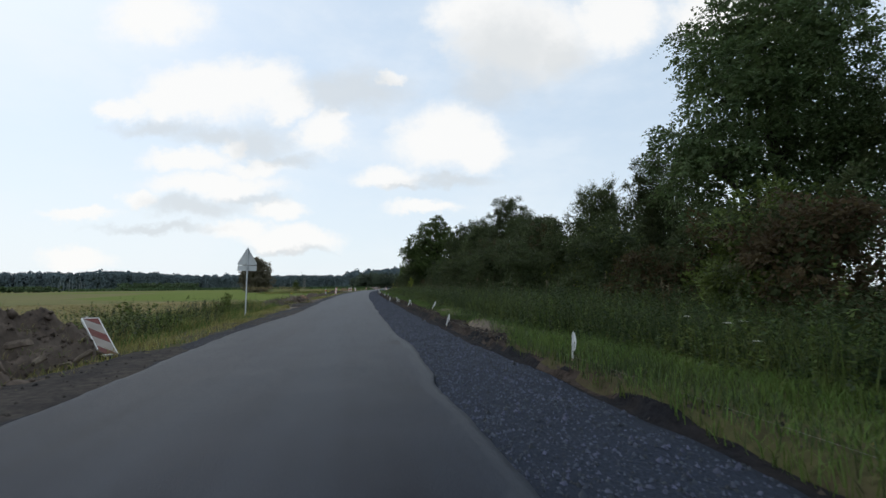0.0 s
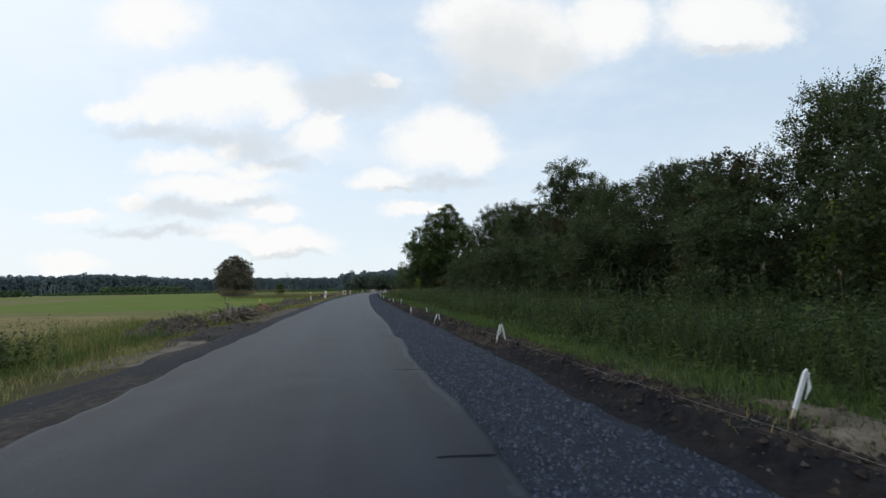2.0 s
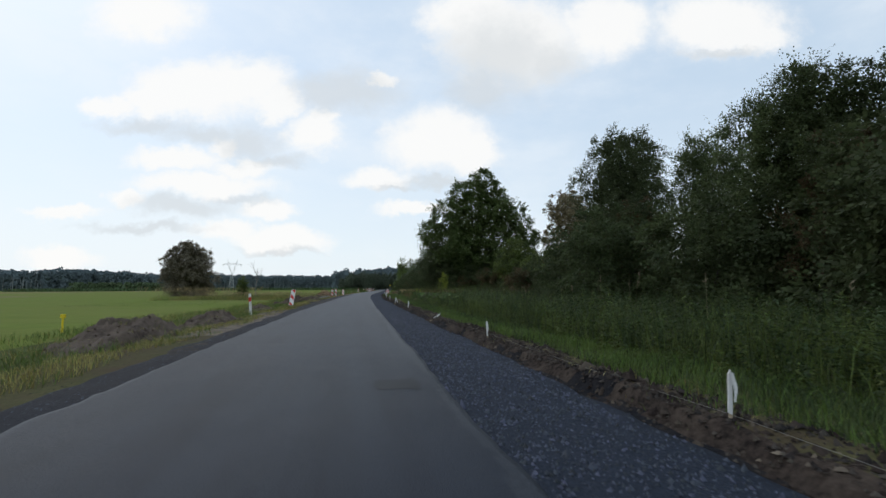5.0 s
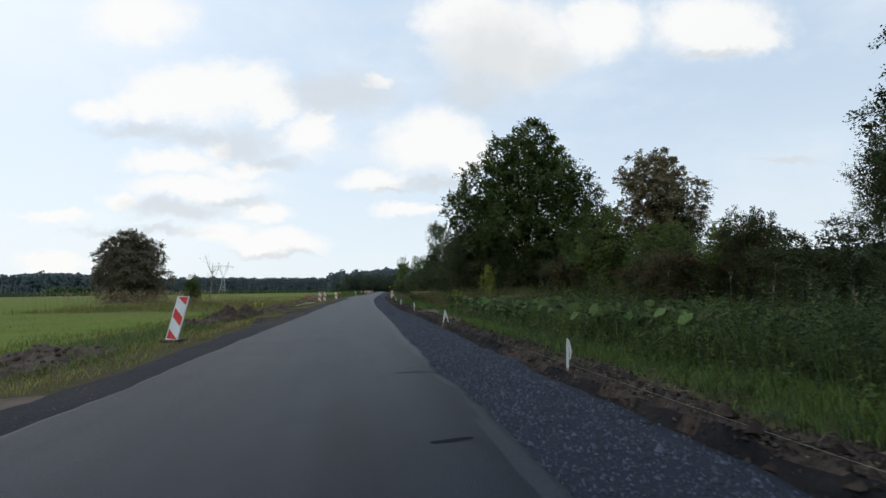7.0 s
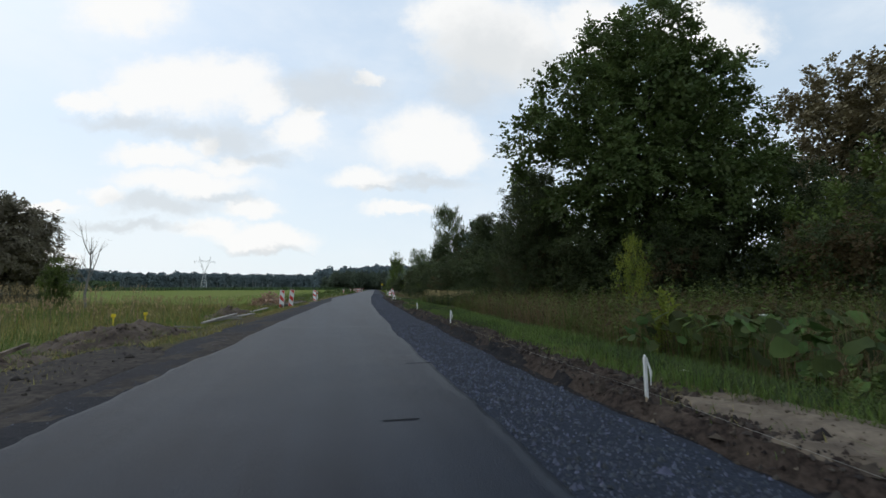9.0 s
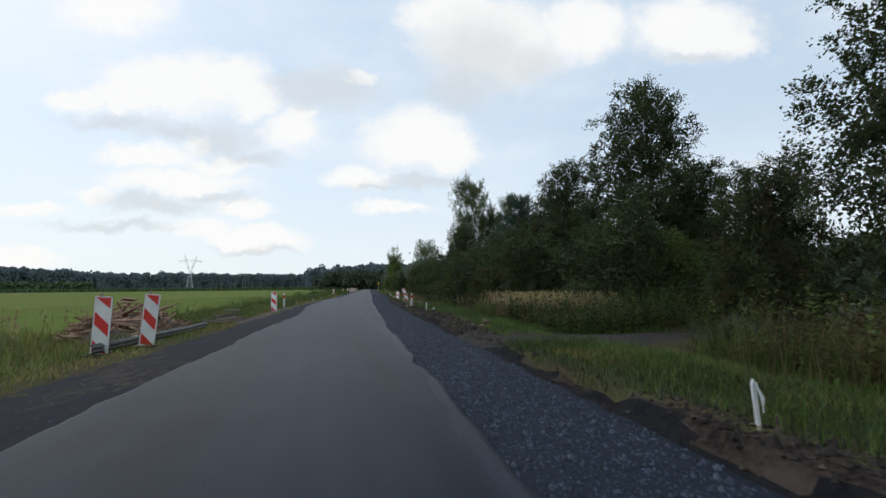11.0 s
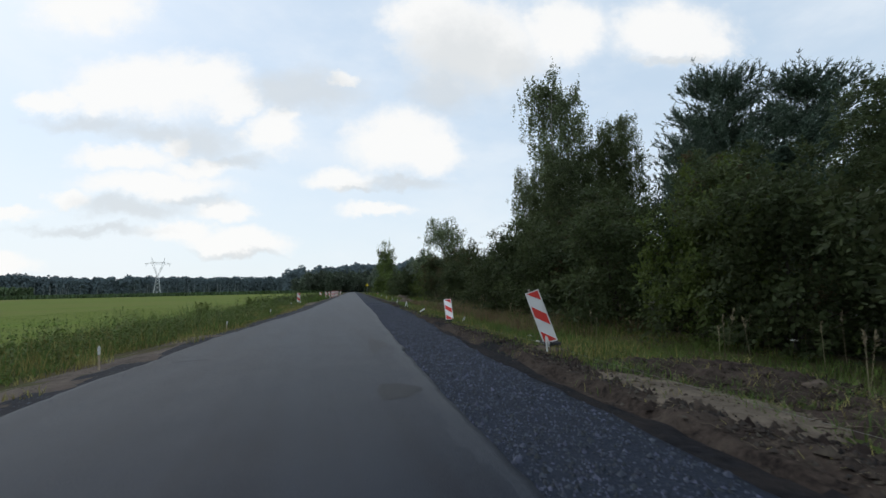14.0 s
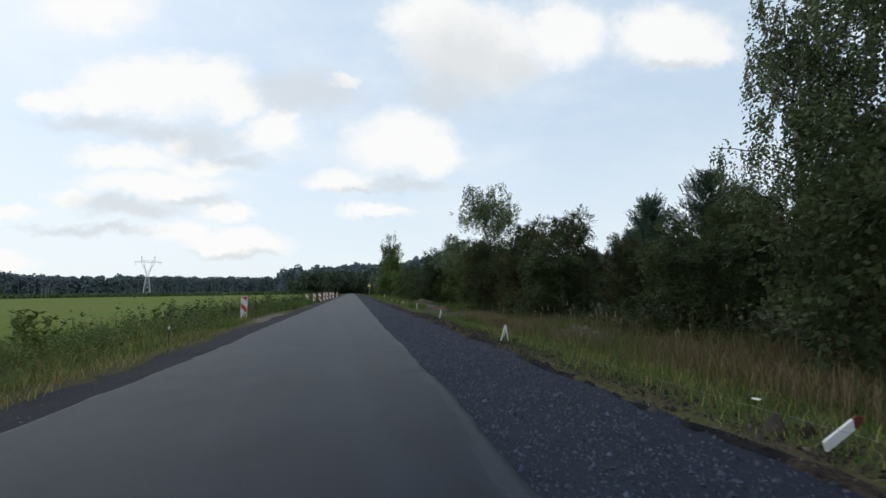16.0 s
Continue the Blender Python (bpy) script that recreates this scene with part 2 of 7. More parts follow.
RED_PAINT = material("red reflective film", (0.56, 0.035, 0.028), (0.68, 0.055, 0.04), scale=8, rough=0.45, coarse=((0.40, 0.05, 0.04), 4.0, 0.4))
DIRTY_WHITE = material("dirty white film", (0.24, 0.215, 0.19), (0.36, 0.325, 0.29), scale=8, rough=0.6, coarse=((0.17, 0.14, 0.115), 4.0, 0.6))
DIRTY_RED = material("dirty red film", (0.11, 0.026, 0.022), (0.17, 0.042, 0.034), scale=8, rough=0.6, coarse=((0.10, 0.05, 0.04), 4.0, 0.6))
RUBBER = material("recycled rubber", (0.025, 0.025, 0.025), (0.05, 0.05, 0.05), scale=14, rough=0.85)
GALVANISED = material("galvanised steel", (0.46, 0.48, 0.49), (0.60, 0.62, 0.63), scale=9, rough=0.5, metal=0.2, spec=0.4)
SIGN_GREY = material("grey sign back", (0.52, 0.54, 0.55), (0.62, 0.64, 0.65), scale=6, rough=0.5, coarse=((0.45, 0.45, 0.45), 3.0, 0.4))
LATH = material("raw lath", (0.32, 0.25, 0.17), (0.48, 0.39, 0.28), scale=12, rough=0.8)
STRING = material("mason's line", (0.18, 0.175, 0.16), (0.27, 0.26, 0.24), scale=20, rough=0.8)
YELLOW = material("yellow plastic", (0.70, 0.52, 0.02), (0.82, 0.64, 0.04), scale=6, rough=0.5)
ORANGE = material("orange plastic", (0.62, 0.16, 0.03), (0.75, 0.22, 0.05), scale=6, rough=0.5)
PAPER = material("pale litter", (0.62, 0.60, 0.55), (0.78, 0.76, 0.72), scale=9, rough=0.7)
BLACK_INK = material("black ink", (0.02, 0.02, 0.02), (0.03, 0.03, 0.03), scale=9, rough=0.6)
BLACK_POST = material("dark stake", (0.03, 0.03, 0.03), (0.05, 0.05, 0.05), scale=9, rough=0.7)

GRASS = leaf_mat("verge grass", (0.062, 0.103, 0.023), (0.126, 0.175, 0.041), thin=0.3, island=0.35, spec=0.12)
DRY_GRASS = leaf_mat("dry yellow grass", (0.17, 0.155, 0.048), (0.31, 0.26, 0.095), thin=0.25, island=0.35, spec=0.12)
PLUME = leaf_mat("reed plume", (0.30, 0.225, 0.115), (0.50, 0.385, 0.215), thin=0.3, island=0.3, spec=0.12)
RUST_GRASS = leaf_mat("rusty bent grass", (0.125, 0.090, 0.050), (0.22, 0.16, 0.088), thin=0.25, island=0.35, spec=0.12)
WEED = leaf_mat("nettle leaves", (0.030, 0.048, 0.021), (0.070, 0.094, 0.038), thin=0.3, island=0.4, spec=0.08)
WEED_LIGHT = leaf_mat("light weed leaves", (0.062, 0.092, 0.026), (0.138, 0.166, 0.048), thin=0.32, island=0.4, spec=0.08)
BIG_LEAF = leaf_mat("butterbur leaves", (0.026, 0.046, 0.012), (0.074, 0.102, 0.028), thin=0.2, island=0.6, spec=0.1)
MEADOW = leaf_mat("meadow grass", (0.072, 0.125, 0.020), (0.118, 0.175, 0.032), thin=0.25, island=0.25, spec=0.12)
FLOWER = leaf_mat("white umbels", (0.55, 0.55, 0.48), (0.72, 0.72, 0.66), thin=0.2, island=0.1)
STALK = leaf_mat("dry stalks", (0.12, 0.10, 0.06), (0.24, 0.20, 0.13), thin=0.1, island=0.3, spec=0.12)
LEAF_DARK = leaf_mat("dark hedge leaves", (0.040, 0.055, 0.026), (0.092, 0.114, 0.048), thin=0.4, spec=0.12, island=0.25)
LEAF_ELM = leaf_mat("elm leaves", (0.052, 0.072, 0.032), (0.116, 0.142, 0.058), thin=0.42, spec=0.14, island=0.25)
LEAF_MAPLE = leaf_mat("maple leaves", (0.056, 0.092, 0.030), (0.130, 0.176, 0.054), thin=0.4, spec=0.18, island=0.25)
LEAF_ROBINIA = leaf_mat("robinia leaves", (0.054, 0.086, 0.036), (0.118, 0.160, 0.062), thin=0.4, spec=0.18, island=0.25)
LEAF_LIME = leaf_mat("lime leaves turning brown", (0.140, 0.116, 0.060), (0.240, 0.200, 0.105))
LEAF_LIGHT = leaf_mat("light shrub leaves", (0.064, 0.096, 0.025), (0.136, 0.176, 0.046), thin=0.36, spec=0.15)
LEAF_YELLOW = leaf_mat("yellowing leaves", (0.145, 0.185, 0.030), (0.27, 0.30, 0.055), thin=0.42, spec=0.15)
LEAF_RUST = leaf_mat("rusty shrub leaves", (0.058, 0.046, 0.024), (0.112, 0.082, 0.040), thin=0.4, spec=0.12, island=0.25)
LEAF_BIRCH = leaf_mat("birch leaves", (0.072, 0.098, 0.042), (0.138, 0.168, 0.072), thin=0.3)
NEEDLE = leaf_mat("pine needles", (0.046, 0.078, 0.054), (0.090, 0.134, 0.090), thin=0.1)
LEAF_ROUND = leaf_mat("grey-brown pear leaves", (0.135, 0.122, 0.086), (0.215, 0.19, 0.125), spec=0.3)
# leaves lightened in colour to stand for the haze over distant trees
LEAF_HAZED = leaf_mat("far leaves with haze in the colour", (0.084, 0.112, 0.076), (0.130, 0.162, 0.108), island=0.2)
# distance haze put into the leaf colour as a pale blue-grey cast
HAZED_WOOD = leaf_mat("far wood", (0.098, 0.130, 0.142), (0.122, 0.156, 0.166), thin=0.0, island=0.05, spread=0.05, rough=0.9, spec=0.1)
CORN = leaf_mat("maize", (0.045, 0.085, 0.030), (0.085, 0.13, 0.045), thin=0.1, island=0.25)
PALE_TRUNK = material("pale far trunks", (0.17, 0.19, 0.19), (0.26, 0.275, 0.27), scale=2, rough=0.9)

# ---- building helpers ----
R = np.random.RandomState(7)
BEND = (-0.3616, 1.9842, -0.0513, -0.3409, -0.0291)   # the road's line, x over y/100


def bend(y):
    """x of the driven line at y: a gentle curve to the right, straight before and after it."""
    y = np.asarray(y, float)
    c = np.clip(y, 0, 176) / 100
    x = np.polyval(BEND, c)
    return x + np.where(y > 176, (y - 176) * 0.0893, 0) + np.where(y < 0, y * -0.004, 0)


def at_road(y, u, z=0.0):
    return Vector((float(bend(y)) + u, y, z))


def hashed(ix, iy, seed):
    n = (ix.astype(np.int64) * 374761393 + iy.astype(np.int64) * 668265263 + seed * 974634777) & 0x7FFFFFFF
    n = ((n ^ (n >> 13)) * 1274126177) & 0x7FFFFFFF
    return ((n ^ (n >> 16)) & 0xFFFF) / 65535.0


def vnoise(x, y, seed=0):
    """Smooth value noise in -1 .. 1."""
    x, y = np.broadcast_arrays(np.asarray(x, float), np.asarray(y, float))
    ix, iy = np.floor(x), np.floor(y)
    fx, fy = x - ix, y - iy
    fx, fy = fx * fx * (3 - 2 * fx), fy * fy * (3 - 2 * fy)
    a, b = hashed(ix, iy, seed), hashed(ix + 1, iy, seed)
    c, d = hashed(ix, iy + 1, seed), hashed(ix + 1, iy + 1, seed)
    return ((a * (1 - fx) + b * fx) * (1 - fy) + (c * (1 - fx) + d * fx) * fy) * 2 - 1


def step(v, lo, hi):
    t = np.clip((np.asarray(v, float) - lo) / (hi - lo), 0, 1)
    return t * t * (3 - 2 * t)


def mesh_of(name, verts, faces, mats, smooth_it=False, index=None):
    """A mesh from arrays; all faces have as many corners as faces has columns."""
    verts, faces = np.asarray(verts, np.float32), np.asarray(faces, np.int32)
    me = bpy.data.meshes.new(name)
    me.vertices.add(len(verts))
    me.vertices.foreach_set("co", verts.ravel())
    me.loops.add(faces.size)
    me.loops.foreach_set("vertex_index", faces.ravel())
    me.polygons.add(len(faces))
    me.polygons.foreach_set("loop_start", np.arange(0, faces.size, faces.shape[1], dtype=np.int32))
    me.update(calc_edges=True)
    for m in mats if isinstance(mats, (list, tuple)) else [mats]:
        me.materials.append(m)
    if index is not None:
        me.polygons.foreach_set("material_index", np.asarray(index, np.int32))
    if smooth_it:
        me.polygons.foreach_set("use_smooth", np.ones(len(faces), bool))
    me.validate()
    return me


def part(name, bm, mat, parent=None, label=""):
    """One mesh object, from a bmesh or a mesh, under a thing or a part."""
    if isinstance(bm, bmesh.types.BMesh):
        me = bpy.data.meshes.new(name)
        bm.to_mesh(me)
        bm.free()
        me.materials.append(mat)
    else:
        me = bm
    ob = new(name, me)
    if parent:
        ob.parent = parent
    return tagged(ob, label)


def thing(name, m, label, category, group=""):
    ob = new(name)
    ob.empty_display_size = 0.1
    ob.matrix_world = m
    return tagged(ob, label, category, group)


def box(sx, sy, sz, x=0, y=0, z=0, bevel=0.0, turn=None):
    bm = bmesh.new()
    bmesh.ops.create_cube(bm, size=1)
    bmesh.ops.scale(bm, vec=(sx, sy, sz), verts=bm.verts)
    if bevel:
        bmesh.ops.bevel(bm, geom=list(bm.edges), offset=bevel, segments=2, affect="EDGES", profile=0.7)
    if turn:
        bmesh.ops.transform(bm, matrix=turn, verts=bm.verts)
    bmesh.ops.translate(bm, vec=(x, y, z), verts=bm.verts)
    return bm


def slab(points, thick, axis="y", at=0.0):
    """A flat outline, given in x and z, with thickness along y."""
    bm = bmesh.new()
    front = [bm.verts.new((x, at - thick / 2, z)) for x, z in points]
    back = [bm.verts.new((x, at + thick / 2, z)) for x, z in points]
    bm.faces.new(front)
    bm.faces.new(back[::-1])
    for i in range(len(points)):
        j = (i + 1) % len(points)
        bm.faces.new((front[j], front[i], back[i], back[j]))
    bmesh.ops.recalc_face_normals(bm, faces=bm.faces)
    return bm


def tube_arrays(path, radii, sides=7):
    """Rings along a path, as vertices and quads."""
    path, radii = np.asarray(path, float), np.asarray(radii, float)
    along = np.gradient(path, axis=0)
    along /= np.linalg.norm(along, axis=1)[:, None] + 1e-9
    ref = np.where(np.abs(along[:, 2:3]) > 0.9, [[1.0, 0, 0]], [[0, 0, 1.0]])
    a = np.cross(along, ref)
    a /= np.linalg.norm(a, axis=1)[:, None] + 1e-9
    b = np.cross(along, a)
    ang = np.linspace(0, 2 * np.pi, sides, endpoint=False)
    v = path[:, None] + radii[:, None, None] * (a[:, None] * np.cos(ang)[None, :, None] + b[:, None] * np.sin(ang)[None, :, None])
    n = len(path)
    i, j = np.meshgrid(np.arange(n - 1), np.arange(sides), indexing="ij")
    k = (j + 1) % sides
    f = np.stack([i * sides + j, i * sides + k, (i + 1) * sides + k, (i + 1) * sides + j], -1).reshape(-1, 4)
    return v.reshape(-1, 3), f


def tubes(name, many, mat, smooth_it=True):
    vs, fs, n = [], [], 0
    for path, radii, sides in many:
        v, f = tube_arrays(path, radii, sides)
        vs.append(v), fs.append(f + n)
        n += len(v)
    return mesh_of(name, np.concatenate(vs), np.concatenate(fs), mat, smooth_it)


def unit(v):
    return v / (np.linalg.norm(v, axis=-1, keepdims=True) + 1e-9)


def blades(P, h, w, lean, rng):
    """Grass blades of two bent segments: vertices and triangles."""
    n = len(P)
    az = rng.uniform(0, 2 * np.pi, n)
    d = np.stack([np.cos(az), np.sin(az), 0 * az], -1)
    s = np.stack([-np.sin(az), np.cos(az), 0 * az], -1) * (np.asarray(w) * np.ones(n))[:, None]
    h, off = h[:, None], (lean * h)[:, None]
    z = np.array([0, 0, 1.0])
    v = np.stack([P - s, P + s, P - s * 0.8 + z * h * 0.55 + d * off * 0.3, P + s * 0.8 + z * h * 0.55 + d * off * 0.3, P + z * h * 0.96 + d * off], 1)
    k = np.arange(n)[:, None] * 5
    f = np.concatenate([k + [0, 1, 3], k + [0, 3, 2], k + [2, 3, 4]])
    return v.reshape(-1, 3), f


def leaves(P, d, side, length, width):
    """Rhombic leaves from P along d: vertices and quads."""
    l, w = (np.asarray(length) * np.ones(len(P)))[:, None], (np.asarray(width) * np.ones(len(P)))[:, None]
    v = np.stack([P, P + d * l * 0.45 + side * w, P + d * l, P + d * l * 0.45 - side * w], 1)
    return v.reshape(-1, 3), np.arange(len(P) * 4).reshape(-1, 4)


def small_leaves(P, d, side, length, width):
    """Leaves small enough to be one triangle each."""
    l, w = (np.asarray(length) * np.ones(len(P)))[:, None], (np.asarray(width) * np.ones(len(P)))[:, None]
    v = np.stack([P - side * w, P + side * w, P + d * l], 1)
    return v.reshape(-1, 3), np.arange(len(P) * 3).reshape(-1, 3)


# ---- ground, road, widening ----
def edge_right(y):
    """Where the old asphalt breaks off towards the widening."""
    y = np.asarray(y, float)
    slow = np.interp(y, (0, 8, 10, 12, 17, 38, 47, 70, 80, 98, 107, 125, 142, 151, 165, 180, 190), (1.10, 1.16, 1.20, 1.06, 1.08, 1.19, 1.14, 1.30, 1.35, 1.34, 1.23, 1.16, 1.15, 1.18, 1.08, 1.15, 1.08))
    bites = 0.07 * step(vnoise(y * 0.5, 2, 6), 0.5, 0.8)
    return slow + 0.03 * vnoise(y * 0.45, 0, 3) + 0.022 * vnoise(y * 1.7, 0, 4) + 0.014 * vnoise(y * 6, 0, 5) - bites


def edge_left(y):
    y = np.asarray(y, float)
    slow = np.interp(y, (0, 14, 22, 40, 75, 97, 141, 152, 167, 184), (-2.95, -3.2, -2.7, -2.8, -2.92, -2.58, -2.55, -3.4, -3.6, -3.0))
    return slow + 0.05 * vnoise(y * 0.35, 0, 13) + 0.04 * vnoise(y * 1.5, 0, 14) + 0.03 * vnoise(y * 5, 0, 15)


def bare_left(y):
    """Where the left verge has been dug over."""
    return (step(y, 37, 39) * (1 - step(y, 52, 56)) + step(y, 136, 138.5) * (1 - step(y, 146.5, 148.5)) + (vnoise(np.asarray(y, float) * 0.09, 3, 38) > 0.62)) > 0.5


def bare_right(y):
    """How far the soil beside the widening lies open: 0 overgrown, 1 a strip most of a metre wide."""
    y = np.asarray(y, float)
    return np.interp(y, (0, 9.5, 10.8, 14, 17, 21, 27, 32, 44, 60, 70, 76, 100, 112, 121, 123.5, 130.5, 132, 136, 155, 166, 172, 176, 182, 190, 205),
                     (0.05, 0.1, 0.8, 0.8, 0.45, 0.7, 0.6, 0.9, 1.0, 0.8, 0.8, 1.0, 1.05, 0.8, 0.6, 0.1, 0.15, 0.9, 0.95, 1.0, 0.75, 0.7, 0.45, 0.25, 0.7, 0.9))


DRIVE = (128.2, 130.1)   # a field entrance on the right


def relief(y, u):
    """Height of the open ground."""
    y, u = np.broadcast_arrays(np.asarray(y, float), np.asarray(u, float))
    left = np.interp(-u, (2.4, 3.0, 3.7, 4.4, 6.0, 7.5, 9.0, 12.0), (-0.13, -0.11, -0.10, -0.12, -0.30, -0.38, -0.34, -0.30))
    ragged = u + 0.09 * vnoise(y * 0.9, 0, 26) + 0.05 * vnoise(y * 3.1, 0, 27) - 0.12 * step(y, 136, 150)   # the cut bank is not straight
    right = np.interp(ragged, (0.9, 1.3, 2.7, 3.08, 3.18, 3.5, 4.3, 5.5, 7.5, 10.0), (-0.16, -0.15, -0.14, -0.13, 0.02, 0.03, 0.02, -0.06, -0.28, -0.12))
    z = np.where(u < 0, left, right - 0.15 * step(y, 140, 150) * step(u, 2.9, 3.6))
    near = np.exp(-((u - 3.45) / 0.45) ** 2) * (0.25 + 0.75 * bare_right(y))
    z = z + near * (0.05 * vnoise(y * 0.8, u * 1.5, 20) + 0.05 * vnoise(y * 2.1, u * 2.6, 21) + 0.05 * vnoise(y * 3.7, u * 6, 28) - 0.05 * np.abs(vnoise(y * 2.3, u * 4.5, 29)) + 0.03)
    near = np.exp(-((u + 4.3) / 0.7) ** 2)
    z = z + near * (0.05 * vnoise(y * 0.5, u, 22) + 0.03 * vnoise(y * 2.2, u * 3, 23))
    z = z + 0.05 * vnoise(y * 0.2, u * 0.3, 24) * step(np.abs(u), 5, 9)
    z = z - 0.01 * np.clip(np.abs(u) - 14, 0, 400)
    drive = step(y, DRIVE[0] - 1, DRIVE[0]) * (1 - step(y, DRIVE[1], DRIVE[1] + 1.2)) * step(u, 2.8, 3.2) * (1 - step(u, 12, 16))
    return z * (1 - drive) + (-0.09 + 0.015 * vnoise(y * 2, u * 2, 25)) * drive


GREEN_FIELD = material("green meadow", (0.088, 0.132, 0.022), (0.130, 0.178, 0.034), scale=0.9, rough=0.95, spec=0.04, bump=0.06, bump_scale=5, coarse=((0.142, 0.148, 0.042), 0.06, 0.55), streak=((0.160, 0.156, 0.048), 0.012, 0.09, 0.36))
STUBBLE = material("stubble field", (0.17, 0.135, 0.060), (0.25, 0.20, 0.095), scale=0.7, rough=0.95, spec=0.04, bump=0.05, bump_scale=5, coarse=((0.105, 0.115, 0.035), 0.09, 0.7))
ROUGH_MEADOW = material("rough meadow", (0.095, 0.105, 0.032), (0.17, 0.155, 0.06), scale=0.8, rough=0.95, spec=0.04, bump=0.05, bump_scale=6, coarse=((0.075, 0.105, 0.03), 0.2, 0.7))
VERGE = material("verge turf", (0.045, 0.050, 0.022), (0.095, 0.088, 0.040), scale=9, rough=0.95, spec=0.05, bump=0.03, bump_scale=14, coarse=((0.070, 0.050, 0.036), 0.8, 0.85))
TAN_FIELD = material("mown tan-green field", (0.115, 0.120, 0.045), (0.165, 0.155, 0.062), scale=0.4, rough=0.95, spec=0.04, bump=0.05, bump_scale=5, coarse=((0.20, 0.165, 0.08), 0.03, 0.6))
TURF = material("short green turf", (0.038, 0.057, 0.017), (0.074, 0.094, 0.027), scale=14, rough=0.95, spec=0.05, bump=0.04, bump_scale=18, coarse=((0.062, 0.052, 0.030), 1.1, 0.7))
FLOOR = material("leaf litter under trees", (0.028, 0.030, 0.016), (0.06, 0.052, 0.03), scale=2.0, rough=0.95, bump=0.04, bump_scale=6)

ul = np.r_[-3500, -2200, -1400, -900, -600, -400, -280, -200, np.arange(-160, -22, 5.5), -22, -19, -17, -15, -13.5, np.arange(-12, -2.3, 0.3), -1, 0, 0.7]
ur = np.r_[1.1, 1.6, 2.1, 2.5, np.arange(2.8, 4.9, 0.09), np.arange(4.9, 6.2, 0.2), np.arange(6.4, 13, 0.5), 14, 16, 18, 21, 25, 30, 40, 60, 90, 140, 220, 350, 600, 1000, 2000, 3500]
us = np.r_[ul, ur]
ys = np.r_[-900, -400, -200, -100, -60, -40, -30, np.arange(-24, -4, 0.5), np.arange(-4, 206, 0.25), np.arange(206, 262, 0.5), 264, 267, 271, 276, 282, 290, 300, 312, 326, 345, 370, 400, 440, 500, 580, 680, 800, 1000, 1300, 1700, 2400, 3500]
YY, UU = np.meshgrid(ys, us, indexing="ij")
ZZ = relief(YY, UU)
V = np.stack([bend(np.clip(YY, -900, 700)) + UU, YY, ZZ], -1).reshape(-1, 3)
ny, nu = YY.shape
i, j = np.meshgrid(np.arange(ny - 1), np.arange(nu - 1), indexing="ij")
F = np.stack([i * nu + j, i * nu + j + 1, (i + 1) * nu + j + 1, (i + 1) * nu + j], -1).reshape(-1, 4)
yc, uc = ((YY[1:, 1:] + YY[:-1, :-1]) / 2).ravel(), ((UU[1:, 1:] + UU[:-1, :-1]) / 2).ravel()
jag = vnoise(yc * 0.7, uc * 2, 31) * 0.3 + vnoise(yc * 2.3, uc * 5, 36) * 0.16
kind = np.zeros(len(F), int)                                   # verge turf
kind[(uc > 3.9) & (uc < 7.0) | (uc < -5.6) & (uc > -9)] = 10    # green turf
kind[uc < -8.5 + jag] = 1                                      # green meadow
kind[(uc < -8.5 + jag) & ((yc < 60 + vnoise(uc * 0.05, 3, 32) * 12) | ((uc < -130) & (yc < 420)) | ((uc < -36 - (yc - 60) * 0.3 + jag * 8) & (yc < 170)))] = 8     # mown field
kind[(uc < -9.5 + jag * 3) & (yc < 46 + vnoise(uc * 0.05, 0, 32) * 9) & (uc > -95)] = 2   # stubble
kind[(uc < -5.5) & (uc > -22 + jag * 6) & (yc > 109) & (yc < 134)] = 3     # rough meadow
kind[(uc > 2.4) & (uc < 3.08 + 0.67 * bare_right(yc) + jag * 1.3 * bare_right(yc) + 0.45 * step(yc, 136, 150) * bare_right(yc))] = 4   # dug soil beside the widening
kind[(uc > 3.12 + jag * 0.6) & (uc < 3.08 + 0.67 * bare_right(yc) + jag * 1.3 * bare_right(yc) + 0.45 * step(yc, 136, 150) * bare_right(yc)) & (vnoise(yc * 0.6, uc * 1.2, 35) > -0.35)] = 9   # brown subsoil
kind[(uc < -3.2 + jag) & (uc > -5.0 + jag) & (vnoise(yc * 0.16, 0.5, 34) > 0.42)] = 5
kind[(uc < -3.2 + jag) & (uc > -4.75 + jag * 2.2) & bare_left(yc)] = 11     # brown dug soil along the shoulder
kind[(yc > DRIVE[0] - 0.2 + jag * 1.5) & (yc < DRIVE[1] + 0.5 + jag * 1.5) & (uc > 2.5) & (uc < 14)] = 7      # entrance
kind[(uc > 10.5)] = 6
kind[(uc > 62 + vnoise(yc * 0.03, 1, 37) * 6) & (yc < 400)] = 1
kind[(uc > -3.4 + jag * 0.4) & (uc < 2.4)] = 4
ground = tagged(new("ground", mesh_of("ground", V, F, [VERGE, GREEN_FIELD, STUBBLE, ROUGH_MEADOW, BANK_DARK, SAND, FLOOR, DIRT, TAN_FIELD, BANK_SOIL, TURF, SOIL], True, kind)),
                "flat farmland with meadow, stubble and dug road verge", "ground", kind="structure")


